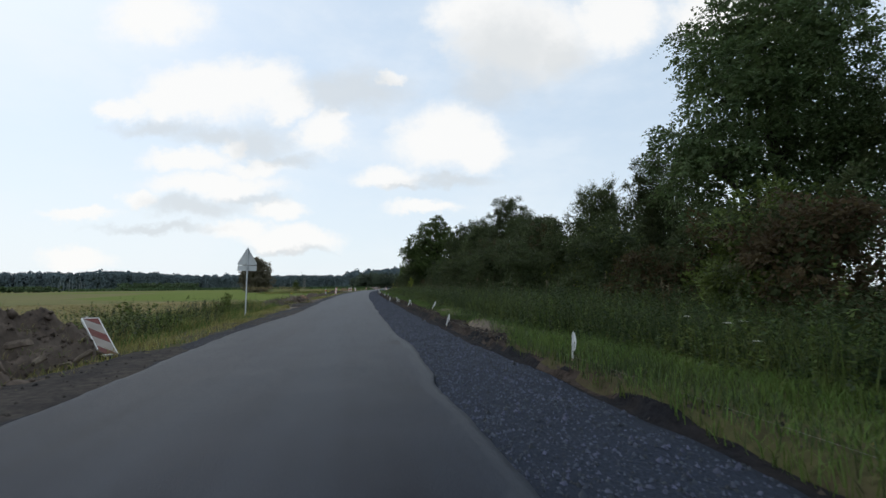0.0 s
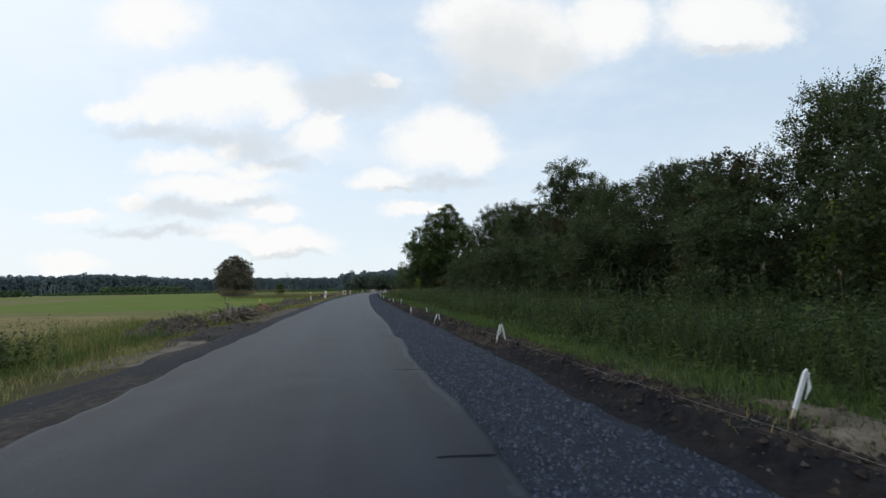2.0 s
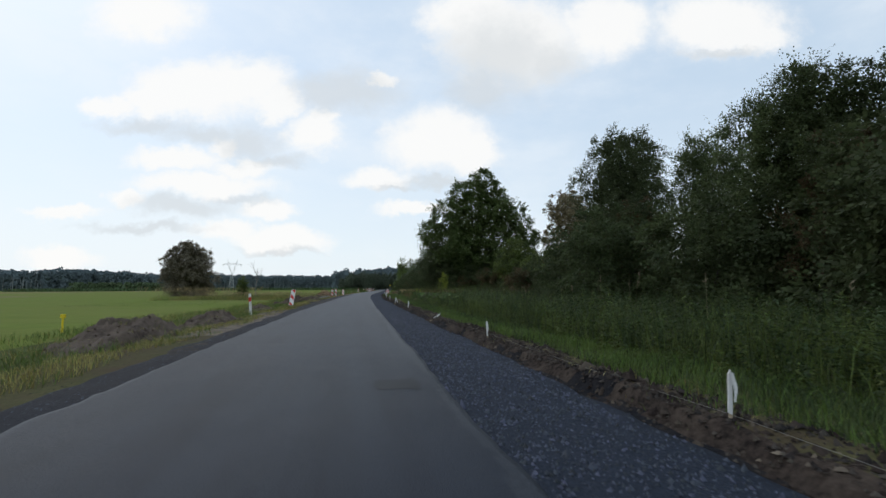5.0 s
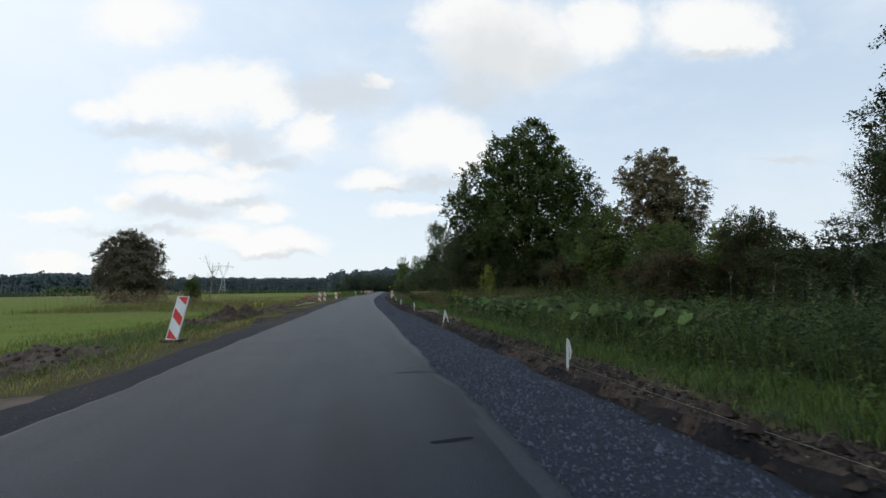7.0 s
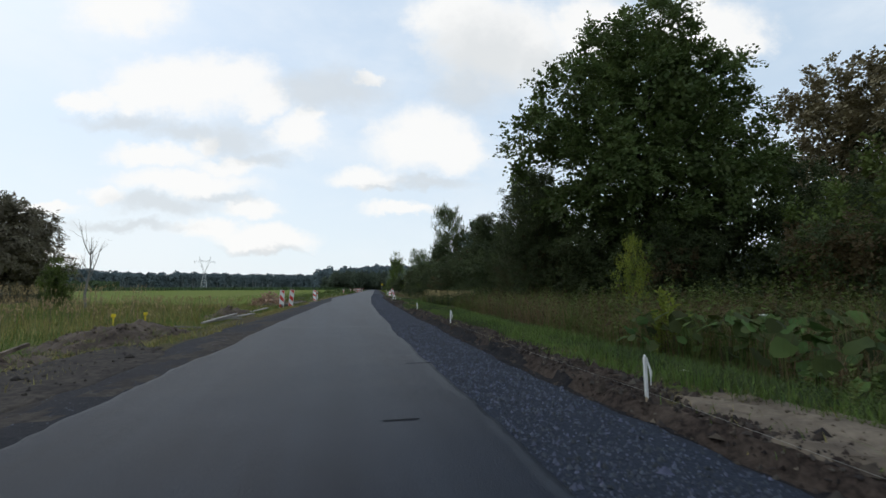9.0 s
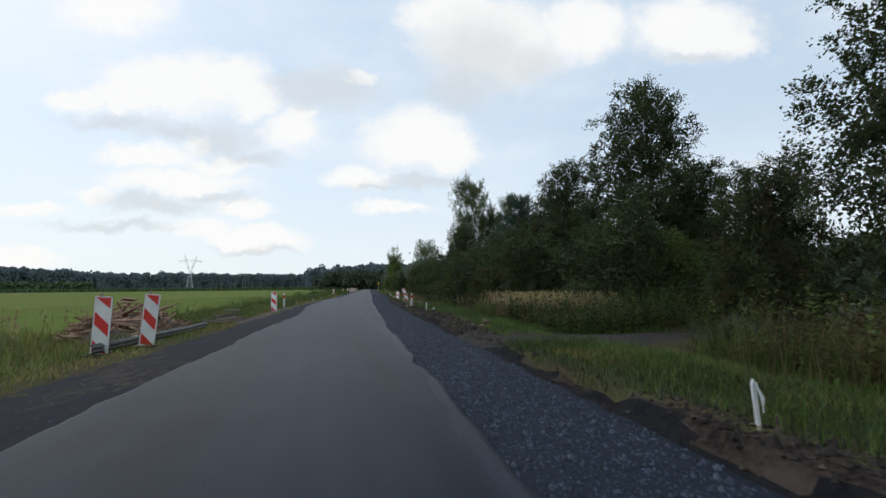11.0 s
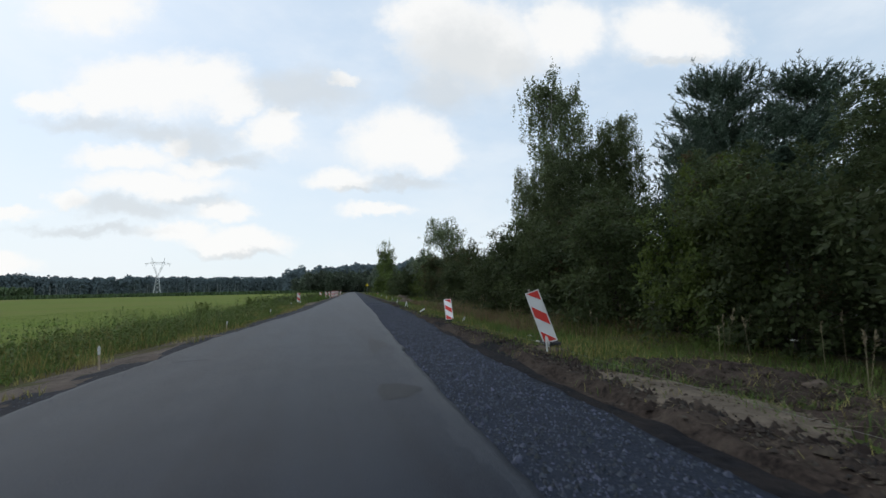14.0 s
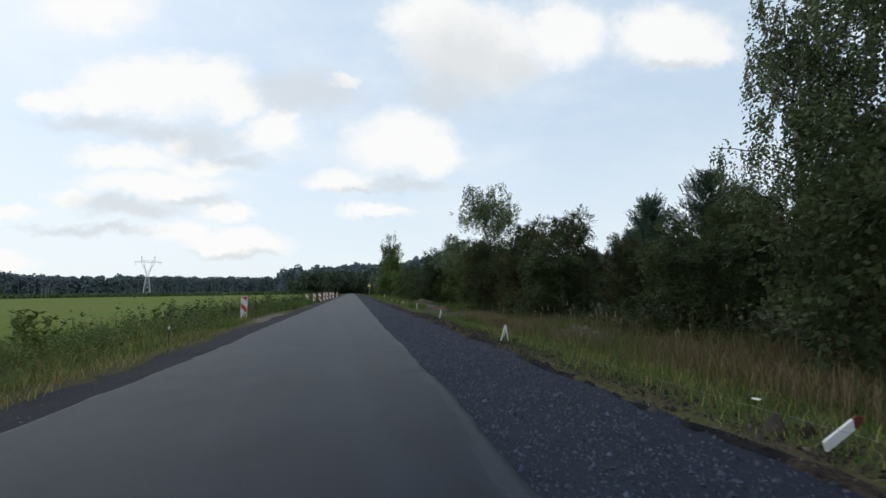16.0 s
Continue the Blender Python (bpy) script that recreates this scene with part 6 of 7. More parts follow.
def guide_post(y, u, tilt=0.0, turn=0.0, number=False, tall=1.0):
    """A white roadside guide post with a red band."""
    ob = thing("guide_post", Matrix.Translation(at_road(y, u, float(relief(y, u)) - 0.02)) @ Matrix.Rotation(radians(turn), 4, "Z") @ Matrix.Rotation(radians(tilt), 4, "Y") @ Matrix.Diagonal((1.05, 1, tall, 1)),
               "white guide post with a slanted red band" + (" and black numeral" if number else ""), "guide post", "guide posts")
    bm = slab([(-0.06, -0.1), (0.06, -0.1), (0.058, 0.98), (-0.058, 0.945)], 0.09)
    bmesh.ops.bevel(bm, geom=[e for e in bm.edges if abs((e.verts[0].co - e.verts[1].co).z) > 0.5], offset=0.018, segments=3, affect="EDGES")
    body = part("body", bm, WHITE_PAINT, ob)
    part("band", slab([(-0.0605, 0.60), (0.0605, 0.63), (0.0605, 0.82), (-0.0605, 0.79)], 0.094), RED_PAINT, body)
    if number:
        font = bpy.data.curves.new("numeral", "FONT")
        font.body, font.size, font.align_x, font.extrude = "0", 0.16, "CENTER", 0.002
        mark = new("numeral", font)
        mark.data.materials.append(BLACK_INK)
        mark.parent = body
        mark.matrix_local = Matrix.Translation((0, -0.048, 0.23)) @ Matrix.Rotation(radians(90), 4, "X")
        for x in (-0.024, 0.024):
            part("small_mark", box(0.022, 0.004, 0.04, x, -0.047, 0.44, 0.001), BLACK_INK, body)
        part("small_mark", box(0.014, 0.004, 0.03, 0, -0.047, 0.14, 0.001), BLACK_INK, body)
    return ob


guide_post(77.8, -5.5, -5, tall=1.2)
guide_post(152.25, 3.9, -1.5, number=True)
guide_post(153.1, -5.15, -1, tall=1.1)
guide_post(258.0, 5.4, 0)

# the back of a warning sign on its post
sx_, sy_ = -5.36, 24.2
sign = thing("road_sign", Matrix.Translation((sx_, sy_, float(relief(sy_, sx_ - float(bend(sy_)))))), "grey back of a triangular road sign on a steel post", "road sign")
part("post", tubes("post", [(np.array([(0, 0, -0.1), (0.01, 0, 1.6), (0.03, 0, 3.35)]), np.array([0.032, 0.032, 0.032]), 12)], GALVANISED), GALVANISED, sign)
tri = part("triangle", slab([(-0.455, 2.56), (-0.42, 2.50), (0.42, 2.50), (0.455, 2.56), (0.045, 3.30), (-0.045, 3.30)], 0.012, at=0.05), SIGN_GREY, sign)
rimb = bmesh.new()
pts = [Vector((-0.445, 0, 2.53)), Vector((0.445, 0, 2.53)), Vector((0, 0, 3.29))]
for a, b in zip(pts, pts[1:] + pts[:1]):
    got = bmesh.ops.create_cube(rimb, size=1)["verts"]
    bmesh.ops.scale(rimb, vec=((b - a).length * 0.93, 0.02, 0.016), verts=got)
    bmesh.ops.transform(rimb, matrix=Matrix.Translation((a + b) / 2 + Vector((0.0, 0.035, 0))) @ Matrix.Rotation(-math.atan2((b - a).z, (b - a).x), 4, "Y"), verts=got)
part("folded_rim", rimb, SIGN_GREY, tri)
plate = part("plate", box(0.88, 0.012, 0.26, 0, 0.05, 2.34, 0.004), SIGN_GREY, sign)
part("folded_rim", box(0.86, 0.018, 0.014, 0, 0.035, 2.215), SIGN_GREY, plate)
part("folded_rim", box(0.86, 0.018, 0.014, 0, 0.035, 2.465), SIGN_GREY, plate)
for z in (2.34, 2.62, 2.95):
    part("clamp", box(0.12, 0.05, 0.035, 0.02, 0.02, z, 0.004), GALVANISED, sign)

far_sign = thing("yellow_sign", Matrix.Translation((22.9, 308.6, 0)), "small yellow temporary road sign on a post beyond the boards", "road sign")
part("post", box(0.07, 0.07, 3.0, 0, 0, 1.5, 0.01), GALVANISED, far_sign)
part("panel", slab([(-0.5, 2.6), (0.5, 2.6), (0.0, 3.5)], 0.03, at=-0.05), YELLOW, far_sign)

# ---- survey stakes and lines ----


def stake(y, u, high=0.5, tilt=0.0, lean=0.0, ribbon=True, twin=False, painted=0.9, drop=0.0):
    """A lath driven in beside the dug edge, its head painted white, often with a folded ribbon hanging on it."""
    label = "pair of white-topped survey stakes propped together" if twin else "white-topped wooden survey stake" + (" knocked over" if max(abs(tilt), abs(lean)) > 25 else "") + " beside the dug edge"
    ob = thing("survey_stake", Matrix.Translation(at_road(y, u, float(relief(y, u)) + drop)), label, "stake", "survey stakes")
    rng = np.random.RandomState(int(y * 10) % 9999)
    for s in ((-1, 1) if twin else (0,)):
        m = Matrix.Translation((s * 0.11, 0, 0)) @ Matrix.Rotation(radians(tilt - s * 13), 4, "Y") @ Matrix.Rotation(radians(lean), 4, "X") @ Matrix.Rotation(rng.uniform(-0.5, 0.5), 4, "Z")
        lath = part("lath", slab([(-0.013, -0.12), (0.013, -0.12), (0.014, high * 0.93), (0.0, high), (-0.014, high * 0.9)], 0.018), LATH, ob)
        lath.matrix_local = m
        part("painted_head", slab([(-0.017, high * (1 - painted)), (0.015, high * (0.96 - painted)), (0.02, high * 0.92), (0.0, high * 1.01), (-0.018, high * 0.9)], 0.023), WHITE_PAINT, lath)
        if ribbon and s <= 0:
            v, n_ = [], 7
            for k in range(n_):
                t = k / (n_ - 1)
                a = np.array([0.008 + 0.026 * math.sin(t * 2.6), -0.02 - 0.03 * t, high * (0.95 - 0.6 * t)])
                w = 0.017 * (1 - 0.35 * t)
                v += [a + [-w, 0, 0], a + [w, 0.012 * math.sin(t * 9), 0]]
            f = [(2 * k, 2 * k + 1, 2 * k + 3, 2 * k + 2) for k in range(n_ - 1)]
            part("ribbon", mesh_of("ribbon", v, f, WHITE_PAINT, True), WHITE_PAINT, lath)
    return ob


LINE_R = [(-20.0, 3.3), (7.1, 3.45), (15.75, 3.05), (22.6, 3.3), (29.85, 3.37), (37.55, 3.22), (45.1, 3.05), (54.6, 3.38), (62.4, 3.38), (70.3, 3.42), (79.6, 3.2), (89.6, 3.2), (100.0, 3.2), (110.8, 3.22)]
LINE_R2 = [(141.6, 3.55), (152.0, 3.9), (161.9, 3.75), (170.0, 3.5), (179.0, 3.7), (188.0, 3.95), (199.0, 4.25), (211.5, 4.8), (222.5, 4.9)]
stake(7.1, 3.45, 0.46, 3)
stake(15.75, 3.05, 0.42, 14, ribbon=True)
stake(22.8, 3.7, 0.40, 24, ribbon=True, drop=0.1)
stake(29.85, 3.37, 0.40, twin=True)
stake(37.55, 3.22, 0.33, 6, twin=True, painted=0.8)
stake(45.1, 3.05, 0.42, 2)
stake(42.0, 3.5, 0.25, -8, ribbon=False)
stake(54.6, 3.38, 0.42, 2)
stake(62.4, 3.38, 0.42, -4)
stake(70.05, 3.2, 0.42, 54, ribbon=True)
stake(79.6, 3.2, 0.48, 1)
stake(89.6, 3.2, 0.50, -4, twin=True)
stake(100.0, 3.2, 0.50, -2)
stake(110.8, 3.22, 0.48, 1)
stake(121.5, 3.45, 0.42, -6)
stake(141.6, 3.55, 0.42, 2, ribbon=False)
stake(142.6, 4.0, 0.22, 30)
stake(154.0, 3.85, 0.5, 36, ribbon=False)
stake(154.9, 4.0, 0.4, 8)
stake(161.7, 4.05, 0.36, -4)
stake(171.3, 4.45, 0.25, 30)
# a broken piece of white board propped in the soil
white_board = thing("broken_board", Matrix.Translation(at_road(179.3, 3.85, 0.0)) @ Matrix.Rotation(radians(-6), 4, "Z") @ Matrix.Rotation(radians(60), 4, "Y") @ Matrix.Diagonal((0.8, 1, 0.85, 1)), "broken piece of white painted board stuck aslant in the soil", "board")
part("board", slab([(-0.05, -0.1), (0.05, -0.12), (0.058, 0.30), (0.02, 0.42), (-0.045, 0.36)], 0.022), WHITE_PAINT, white_board)
part("red_end", slab([(-0.047, 0.30), (0.0585, 0.26), (0.058, 0.302), (0.02, 0.421), (-0.045, 0.361)], 0.0235), DIRTY_RED, white_board, "faded red painted end")
stake(188.0, 3.95, 0.46, 4, twin=True)
stake(199.0, 4.25, 0.46, 8)
stake(211.5, 4.8, 0.5, 2)
stake(222.5, 4.9, 0.5, -4)
stake(240.0, 5.1, 0.6, 3)
for y, u, h, t in ((154.4, -4.5, 0.36, 3), (162.3, -4.25, 0.42, -3), (171.4, -4.5, 0.32, 2), (180.5, -4.55, 0.36, 2), (198.9, -4.9, 0.4, 3)):
    stake(y, u, h, t, ribbon=False, painted=0.35)
stake(153.2, -5.6, 0.5, -48, ribbon=True)
dark_stake = thing("line_pin", Matrix.Translation(at_road(189.8, -4.6, -0.1)), "thin dark steel pin with a white head on the shoulder", "stake")
part("pin", box(0.022, 0.022, 0.5, 0, 0, 0.2, 0.003), BLACK_POST, dark_stake)
part("head", box(0.04, 0.03, 0.08, 0, 0, 0.42, 0.006), WHITE_PAINT, dark_stake)


def mason_line(name, posts, z, sag, label):
    """A line stretched from stake to stake, dipping a little between them."""
    pts = []
    for (y0, u0), (y1, u1) in zip(posts, posts[1:]):
        for k in range(8):
            t = k / 8
            y_, u_ = y0 + (y1 - y0) * t, u0 + (u1 - u0) * t
            pts.append(at_road(y_, u_, float(relief(y_, u_)) * 0 + z - sag * 4 * t * (1 - t)))
    pts.append(at_road(*posts[-1], z))
    return tagged(new(name, tubes(name, [(np.array(pts), np.full(len(pts), 0.0015), 5)], STRING)), label, "string")


mason_line("mason_line", LINE_R, 0.11, 0.03, "pale mason's line stretched along the dug edge")
mason_line("mason_line", LINE_R2, 0.14, 0.04, "pale mason's line stretched along the dug edge")
mason_line("mason_line", [(132.6, 3.15), (137.6, 3.04), (141.3, 3.2)], 0.11, 0.015, "pale mason's line lying along the dug edge past the entrance")
mason_line("mason_line", [(150.0, -4.5), (154.4, -4.5), (162.3, -4.25), (171.4, -4.45), (180.5, -4.5), (189.8, -4.6), (198.9, -4.9)], 0.02, 0.03, "pale mason's line along the shoulder's edge")
loops = []
for k in range(4):
    a = np.linspace(0, 2 * np.pi * 1.2, 26) + k
    loops.append((np.stack([0.15 * np.cos(a) * (1 + 0.2 * k + 0.25 * np.sin(2.3 * a + k)) + 0.02 * k, 0.09 * np.sin(a) * (1 + 0.1 * k), 0.012 + 0.006 * k + 0 * a], -1), np.full(26, 0.003), 4))
for y, u in ((139.6, 3.7), (142.4, 3.75)):
    coil = new("string_coil", tubes("string_coil", loops, STRING))
    coil.matrix_world = Matrix.Translation(at_road(y, u, float(relief(y, u)) + 0.02))
    tagged(coil, "tangle of loose pale line on the soil", "string", "line tangles")

# ---- soil heaps, roots, planks ----


def heap(name, y, u, rx, ry, high, mat, seed, label, rough=0.3, turn=0.0, clods=60, base=None):
    """A tipped mound: lumpy and torn, with loose clods and scraps of turf over it."""
    rng = np.random.RandomState(seed)
    n = 64
    g = np.linspace(-1.25, 1.25, n)
    X, Y = np.meshgrid(g, g, indexing="ij")
    ridge = lambda a, q: 1 - 2 * np.abs(vnoise(X * rx * a + seed, Y * ry * a, seed + q))
    r = np.sqrt(X ** 2 + Y ** 2) * (1 + 0.24 * vnoise(X * 2 + seed, Y * 2, seed) + 0.12 * vnoise(X * 6 + seed, Y * 6, seed + 5))
    prof = np.clip(1 - r ** 1.5, 0, 1) ** 0.8
    lump = 1 + rough * vnoise(X * 2.6, Y * 2.6, seed + 1) + rough * 0.9 * ridge(1.7, 2) + rough * 0.6 * ridge(4.2, 3) + rough * 0.4 * ridge(9.0, 4)
    Z = 0.74 * high * prof * np.maximum(lump, 0.1) - 0.10 * step(r, 0.9, 1.15)
    Z = Z + 0.03 * ridge(6.0, 6) * (prof > 0.02) * min(1.0, high * 3)
    wx, wy = X * rx * math.cos(turn) - Y * ry * math.sin(turn), X * rx * math.sin(turn) + Y * ry * math.cos(turn)
    v = np.stack([wx, wy, Z], -1).reshape(-1, 3)
    p, q = np.meshgrid(np.arange(n - 1), np.arange(n - 1), indexing="ij")
    f = np.stack([p * n + q, (p + 1) * n + q, (p + 1) * n + q + 1, p * n + q + 1], -1).reshape(-1, 4)
    ob = thing(name, Matrix.Translation(at_road(y, u, float(relief(y, u)) if base is None else base)), label, "soil heap", "soil heaps")
    part("mound", mesh_of("mound", v, f, mat, False), mat, ob)
    on = np.flatnonzero((prof > 0.04).ravel())
    clods = int(clods * 2.2)
    cc = v[rng.choice(on, clods)] + rng.normal(0, 0.02, (clods, 3)) * [1, 1, 0.2]
    base = np.array([[1, 0, 0], [0, 1, 0], [-1, 0, 0], [0, -1, 0], [0, 0, 1], [0, 0, -1]], float)
    s = (0.014 if mat in (SAND, DIRT) else 0.028) * rng.lognormal(0, 0.55, clods)
    vv = (base[None] * rng.uniform(0.6, 1.2, (clods, 6, 1)) + rng.uniform(-0.25, 0.25, (clods, 6, 3))) * s[:, None, None] + cc[:, None]
    tri_ = np.array([[0, 1, 4], [1, 2, 4], [2, 3, 4], [3, 0, 4], [1, 0, 5], [2, 1, 5], [3, 2, 5], [0, 3, 5]])
    tagged(part("crumbled_soil", mesh_of("crumbled_soil", vv.reshape(-1, 3), (np.arange(clods)[:, None, None] * 6 + tri_[None]).reshape(-1, 3), mat), mat, ob), kind="stuff")
    if mat is not DIRT:
        m = int(260 * rx * ry * (0.5 if mat is SAND else 1.0))
        spot = v[rng.choice(on, max(3, m // 14))]
        Q = spot[rng.randint(0, len(spot), m)] + rng.normal(0, 0.09, (m, 3)) * [1, 1, 0.1]
        Q[:, 2] = np.maximum(Q[:, 2], 0)
        bv, bf = blades(Q, rng.uniform(0.04, 0.15, m), 0.0035, rng.uniform(0.5, 2.6, m), rng)
        tagged(part("torn_turf", mesh_of("torn_turf", bv, bf, [STALK, DRY_GRASS, GRASS], False, np.tile(rng.randint(0, 3, m), 3)), STALK, ob), kind="stuff")
    return ob


heap("soil_heap", 9.0, -5.75, 1.25, 2.7, 0.95, SOIL, 201, "heap of dry rooty soil beside the shoulder", 0.4, clods=420)
heap("soil_heap", 6.4, -5.2, 1.1, 1.9, 0.6, SOIL, 202, "low heap of dry rooty soil beside the shoulder", 0.4, clods=240)
heap("sand_heap", 13.3, 3.9, 0.5, 2.2, 0.18, SAND, 203, "flat pale heap of sand by the dug edge", 0.5, clods=110)
heap("sand_heap", 21.0, 4.3, 0.7, 2.4, 0.16, SAND, 204, "thin pale sand spill by the dug edge", 0.2, clods=110)
heap("soil_heap", 37.2, -6.0, 1.1, 2.4, 0.6, SOIL, 205, "heap of dug soil and roots", 0.45, clods=300)
heap("soil_heap", 51.8, -5.5, 0.8, 2.6, 0.42, SOIL, 206, "heap of reddish soil and roots", clods=120)
heap("soil_heap", 65.5, -6.2, 1.2, 2.8, 0.7, SOIL, 207, "brown soil heap beside the field", clods=120)
heap("soil_heap", 71.0, -5.4, 0.9, 2.2, 0.5, SOIL, 208, "low brown soil heap beside the field", clods=80)
heap("soil_heap", 84.2, -6.3, 0.9, 2.8, 0.32, SOIL, 247, "low band of reddish brown soil beside the meadow", 0.5, clods=220)
heap("soil_heap", 97.2, -6.1, 0.9, 2.8, 0.62, DARK_SOIL, 209, "low dark heap of dug soil", 0.5, clods=320)
heap("soil_heap", 99.9, -6.0, 1.2, 1.7, 0.62, DARK_SOIL, 210, "steep dark heap of wet soil", 0.5, clods=260)
heap("soil_heap", 95.8, -7.3, 0.5, 0.5, 0.35, SOIL, 211, "small clump of torn turf in the grass", clods=30)
heap("soil_heap", 109.4, -5.9, 1.3, 2.6, 0.55, SOIL, 212, "broken heap of brown soil with sticks", clods=140)
heap("soil_heap", 104.5, -6.0, 1.2, 2.2, 0.3, SOIL, 213, "flat heap of brown soil with sticks", clods=120)
heap("soil_heap", 121.5, -6.3, 0.9, 2.4, 0.5, SOIL, 214, "brown soil heap before the boards", clods=80)
heap("soil_heap", 139.8, -5.3, 0.8, 1.4, 0.3, SOIL, 215, "brown soil heap with boards in it", clods=80)
heap("soil_heap", 145.0, -6.2, 1.1, 1.8, 0.3, SOIL, 216, "low heap of brown soil at the board's foot", clods=80)
heap("soil_heap", 155.0, 5.3, 1.3, 2.0, 0.22, BANK_SOIL, 217, "churned dark soil where roots were torn out", 0.5, clods=140)
heap("soil_heap", 158.6, 5.6, 1.4, 2.2, 0.20, BANK_SOIL, 218, "churned brown soil with torn roots", 0.5, clods=140)
heap("soil_heap", 162.2, 4.2, 0.55, 0.6, 0.09, SOIL, 248, "low mound of soil under the leaning board's foot", 0.3, clods=40)
heap("sand_heap", 157.4, 4.2, 0.6, 1.8, 0.08, SAND, 219, "trodden pale sand beside the widening", 0.2, clods=110)
heap("soil_heap", 189.6, 6.9, 1.2, 1.6, 0.4, SOIL, 220, "heap of brown soil and brush before the wood", 0.5, clods=100)
heap("soil_heap", 198.2, -6.4, 0.8, 1.4, 0.4, SOIL, 221, "brown soil heap beside the striped board", clods=60)
heap("soil_heap", 222.0, 7.0, 1.3, 3.0, 0.8, SOIL, 222, "tall brown soil heap before the wood", clods=80)
heap("soil_heap", 214.0, 6.6, 1.1, 3.0, 0.4, SOIL, 223, "low brown soil heap before the wood", clods=60)
heap("sand_heap", 98.4, 4.05, 0.65, 1.7, 0.14, SAND, 224, "pale trodden sand beside the stake", 0.2, clods=110)
heap("sand_heap", 92.5, 4.0, 0.6, 2.4, 0.10, SAND, 225, "thin pale sand beside the dug edge", 0.2, clods=110)
heap("sand_heap", 95.2, -3.9, 0.6, 2.2, 0.05, DIRT, 246, "pale dirt trodden flat over the shoulder", 0.3, clods=60, base=-0.06)
heap("sand_heap", 103.6, -4.3, 0.8, 3.4, 0.06, DIRT, 226, "pale sand trodden flat over the shoulder", 0.2, clods=110, base=-0.055)
heap("sand_heap", 35.6, -4.0, 0.75, 3.0, 0.06, DIRT, 227, "pale dirt trodden flat over the shoulder", 0.2, clods=110, base=-0.055)
heap("sand_heap", 6.5, -3.7, 0.8, 4.0, 0.06, DIRT, 228, "pale dirt trodden flat over the shoulder", 0.2, clods=110, base=-0.055)


def wood_pile(y, u, rx, ry, high, n, seed, label, mat, long=0.7, thick=1.0):
    """A tipped heap of split logs: three-cornered wedges lying at all angles over one another."""
    rng = np.random.RandomState(seed)
    ob = thing("wood_pile", Matrix.Translation(at_road(y, u, float(relief(y, u)))), label, "wood pile")
    for _ in range(n):
        a, r = rng.uniform(0, 2 * math.pi), math.sqrt(rng.rand())
        z = high * (1 - r ** 1.6) * rng.uniform(0.15, 0.95)
        l, w = long * rng.uniform(0.6, 1.4), rng.uniform(0.09, 0.2) * thick
        bm = bmesh.new()
        ends = []
        for x in (-l / 2, l / 2):
            k = rng.uniform(0.75, 1.1)
            ends.append([bm.verts.new((x + rng.uniform(-0.05, 0.05), w * k * c, w * k * s)) for c, s in ((-0.9, -0.35), (0.85, -0.45), (0.55, 0.4), (-0.2, 0.75))])
        bm.faces.new(ends[0])
        bm.faces.new(ends[1][::-1])
        for i in range(4):
            j = (i + 1) % 4
            bm.faces.new((ends[0][j], ends[0][i], ends[1][i], ends[1][j]))
        bmesh.ops.recalc_face_normals(bm, faces=bm.faces)
        bmesh.ops.bevel(bm, geom=list(bm.edges), offset=w * 0.12, segments=1, affect="EDGES")
        log = part("split_log", bm, mat, ob)
        log.matrix_local = (Matrix.Translation((math.cos(a) * r * rx, math.sin(a) * r * ry, z + w * 0.3))
                            @ Matrix.Rotation(rng.uniform(0, 6.28), 4, "Z") @ Matrix.Rotation(rng.normal(0, 0.4), 4, "Y") @ Matrix.Rotation(rng.uniform(0, 6.28), 4, "X"))
    return ob


def root_stock(y, u, size, n, seed, mat, label):
    """A torn-out stump: a short thick stock with crooked roots reaching out of it."""
    rng = np.random.RandomState(seed)
    ob = thing("tree_stump", Matrix.Translation(at_road(y, u, float(relief(y, u)))), label, "stump", "torn stumps")
    core = limb_path((-0.35 * size, 0, 0.12 * size), (0.3 * size, 0.1 * size, 0.42 * size), rng, wander=0.2, n=7)
    part("stock", tubes("stock", [(core, size * np.array([0.08, 0.2, 0.3, 0.22, 0.27, 0.18, 0.06]), 8)], mat, False), mat, ob)
    for _ in range(int(n * 1.7)):
        s = core[rng.randint(1, 6)]
        d = unit(np.array([rng.normal(0, 1), rng.normal(0, 1), rng.uniform(-0.35, 0.55)])) * size * rng.uniform(0.45, 1.05)
        e = s + d
        e[2] = max(e[2], 0.02)
        lp = limb_path(s, e, rng, sag=rng.uniform(-0.3, 0.3), wander=0.2, n=8)
        lp[:, 2] = np.maximum(lp[:, 2], 0.0)
        part("root", tubes("root", [(lp, size * rng.uniform(0.025, 0.075) * np.linspace(1, 0.2, 8) * rng.uniform(0.75, 1.25, 8), 5)], mat, False), mat, ob)
    return ob


root_stock(42.0, -5.4, 1.15, 16, 231, ROOT, "large torn-out grey stump with crooked roots")
root_stock(43.6, -5.1, 0.95, 12, 232, ROOT, "torn-out stump with broken roots beside the shoulder")
root_stock(40.4, -5.7, 0.85, 10, 233, ROOT, "half-buried stump in the soil heap")
root_stock(50.0, -5.5, 0.62, 12, 234, RED_WOOD, "reddish freshly torn stump on the soil heap")
root_stock(7.4, -5.4, 0.7, 14, 235, ROOT, "grey roots torn up in the soil heap")
root_stock(8.8, -5.5, 0.6, 12, 243, ROOT, "thin torn roots sticking out of the soil heap")
wood_pile(8.6, -5.6, 1.0, 2.0, 0.75, 46, 244, "broken roots and turf slabs on the soil heap", ROOT, 0.6, 0.5)
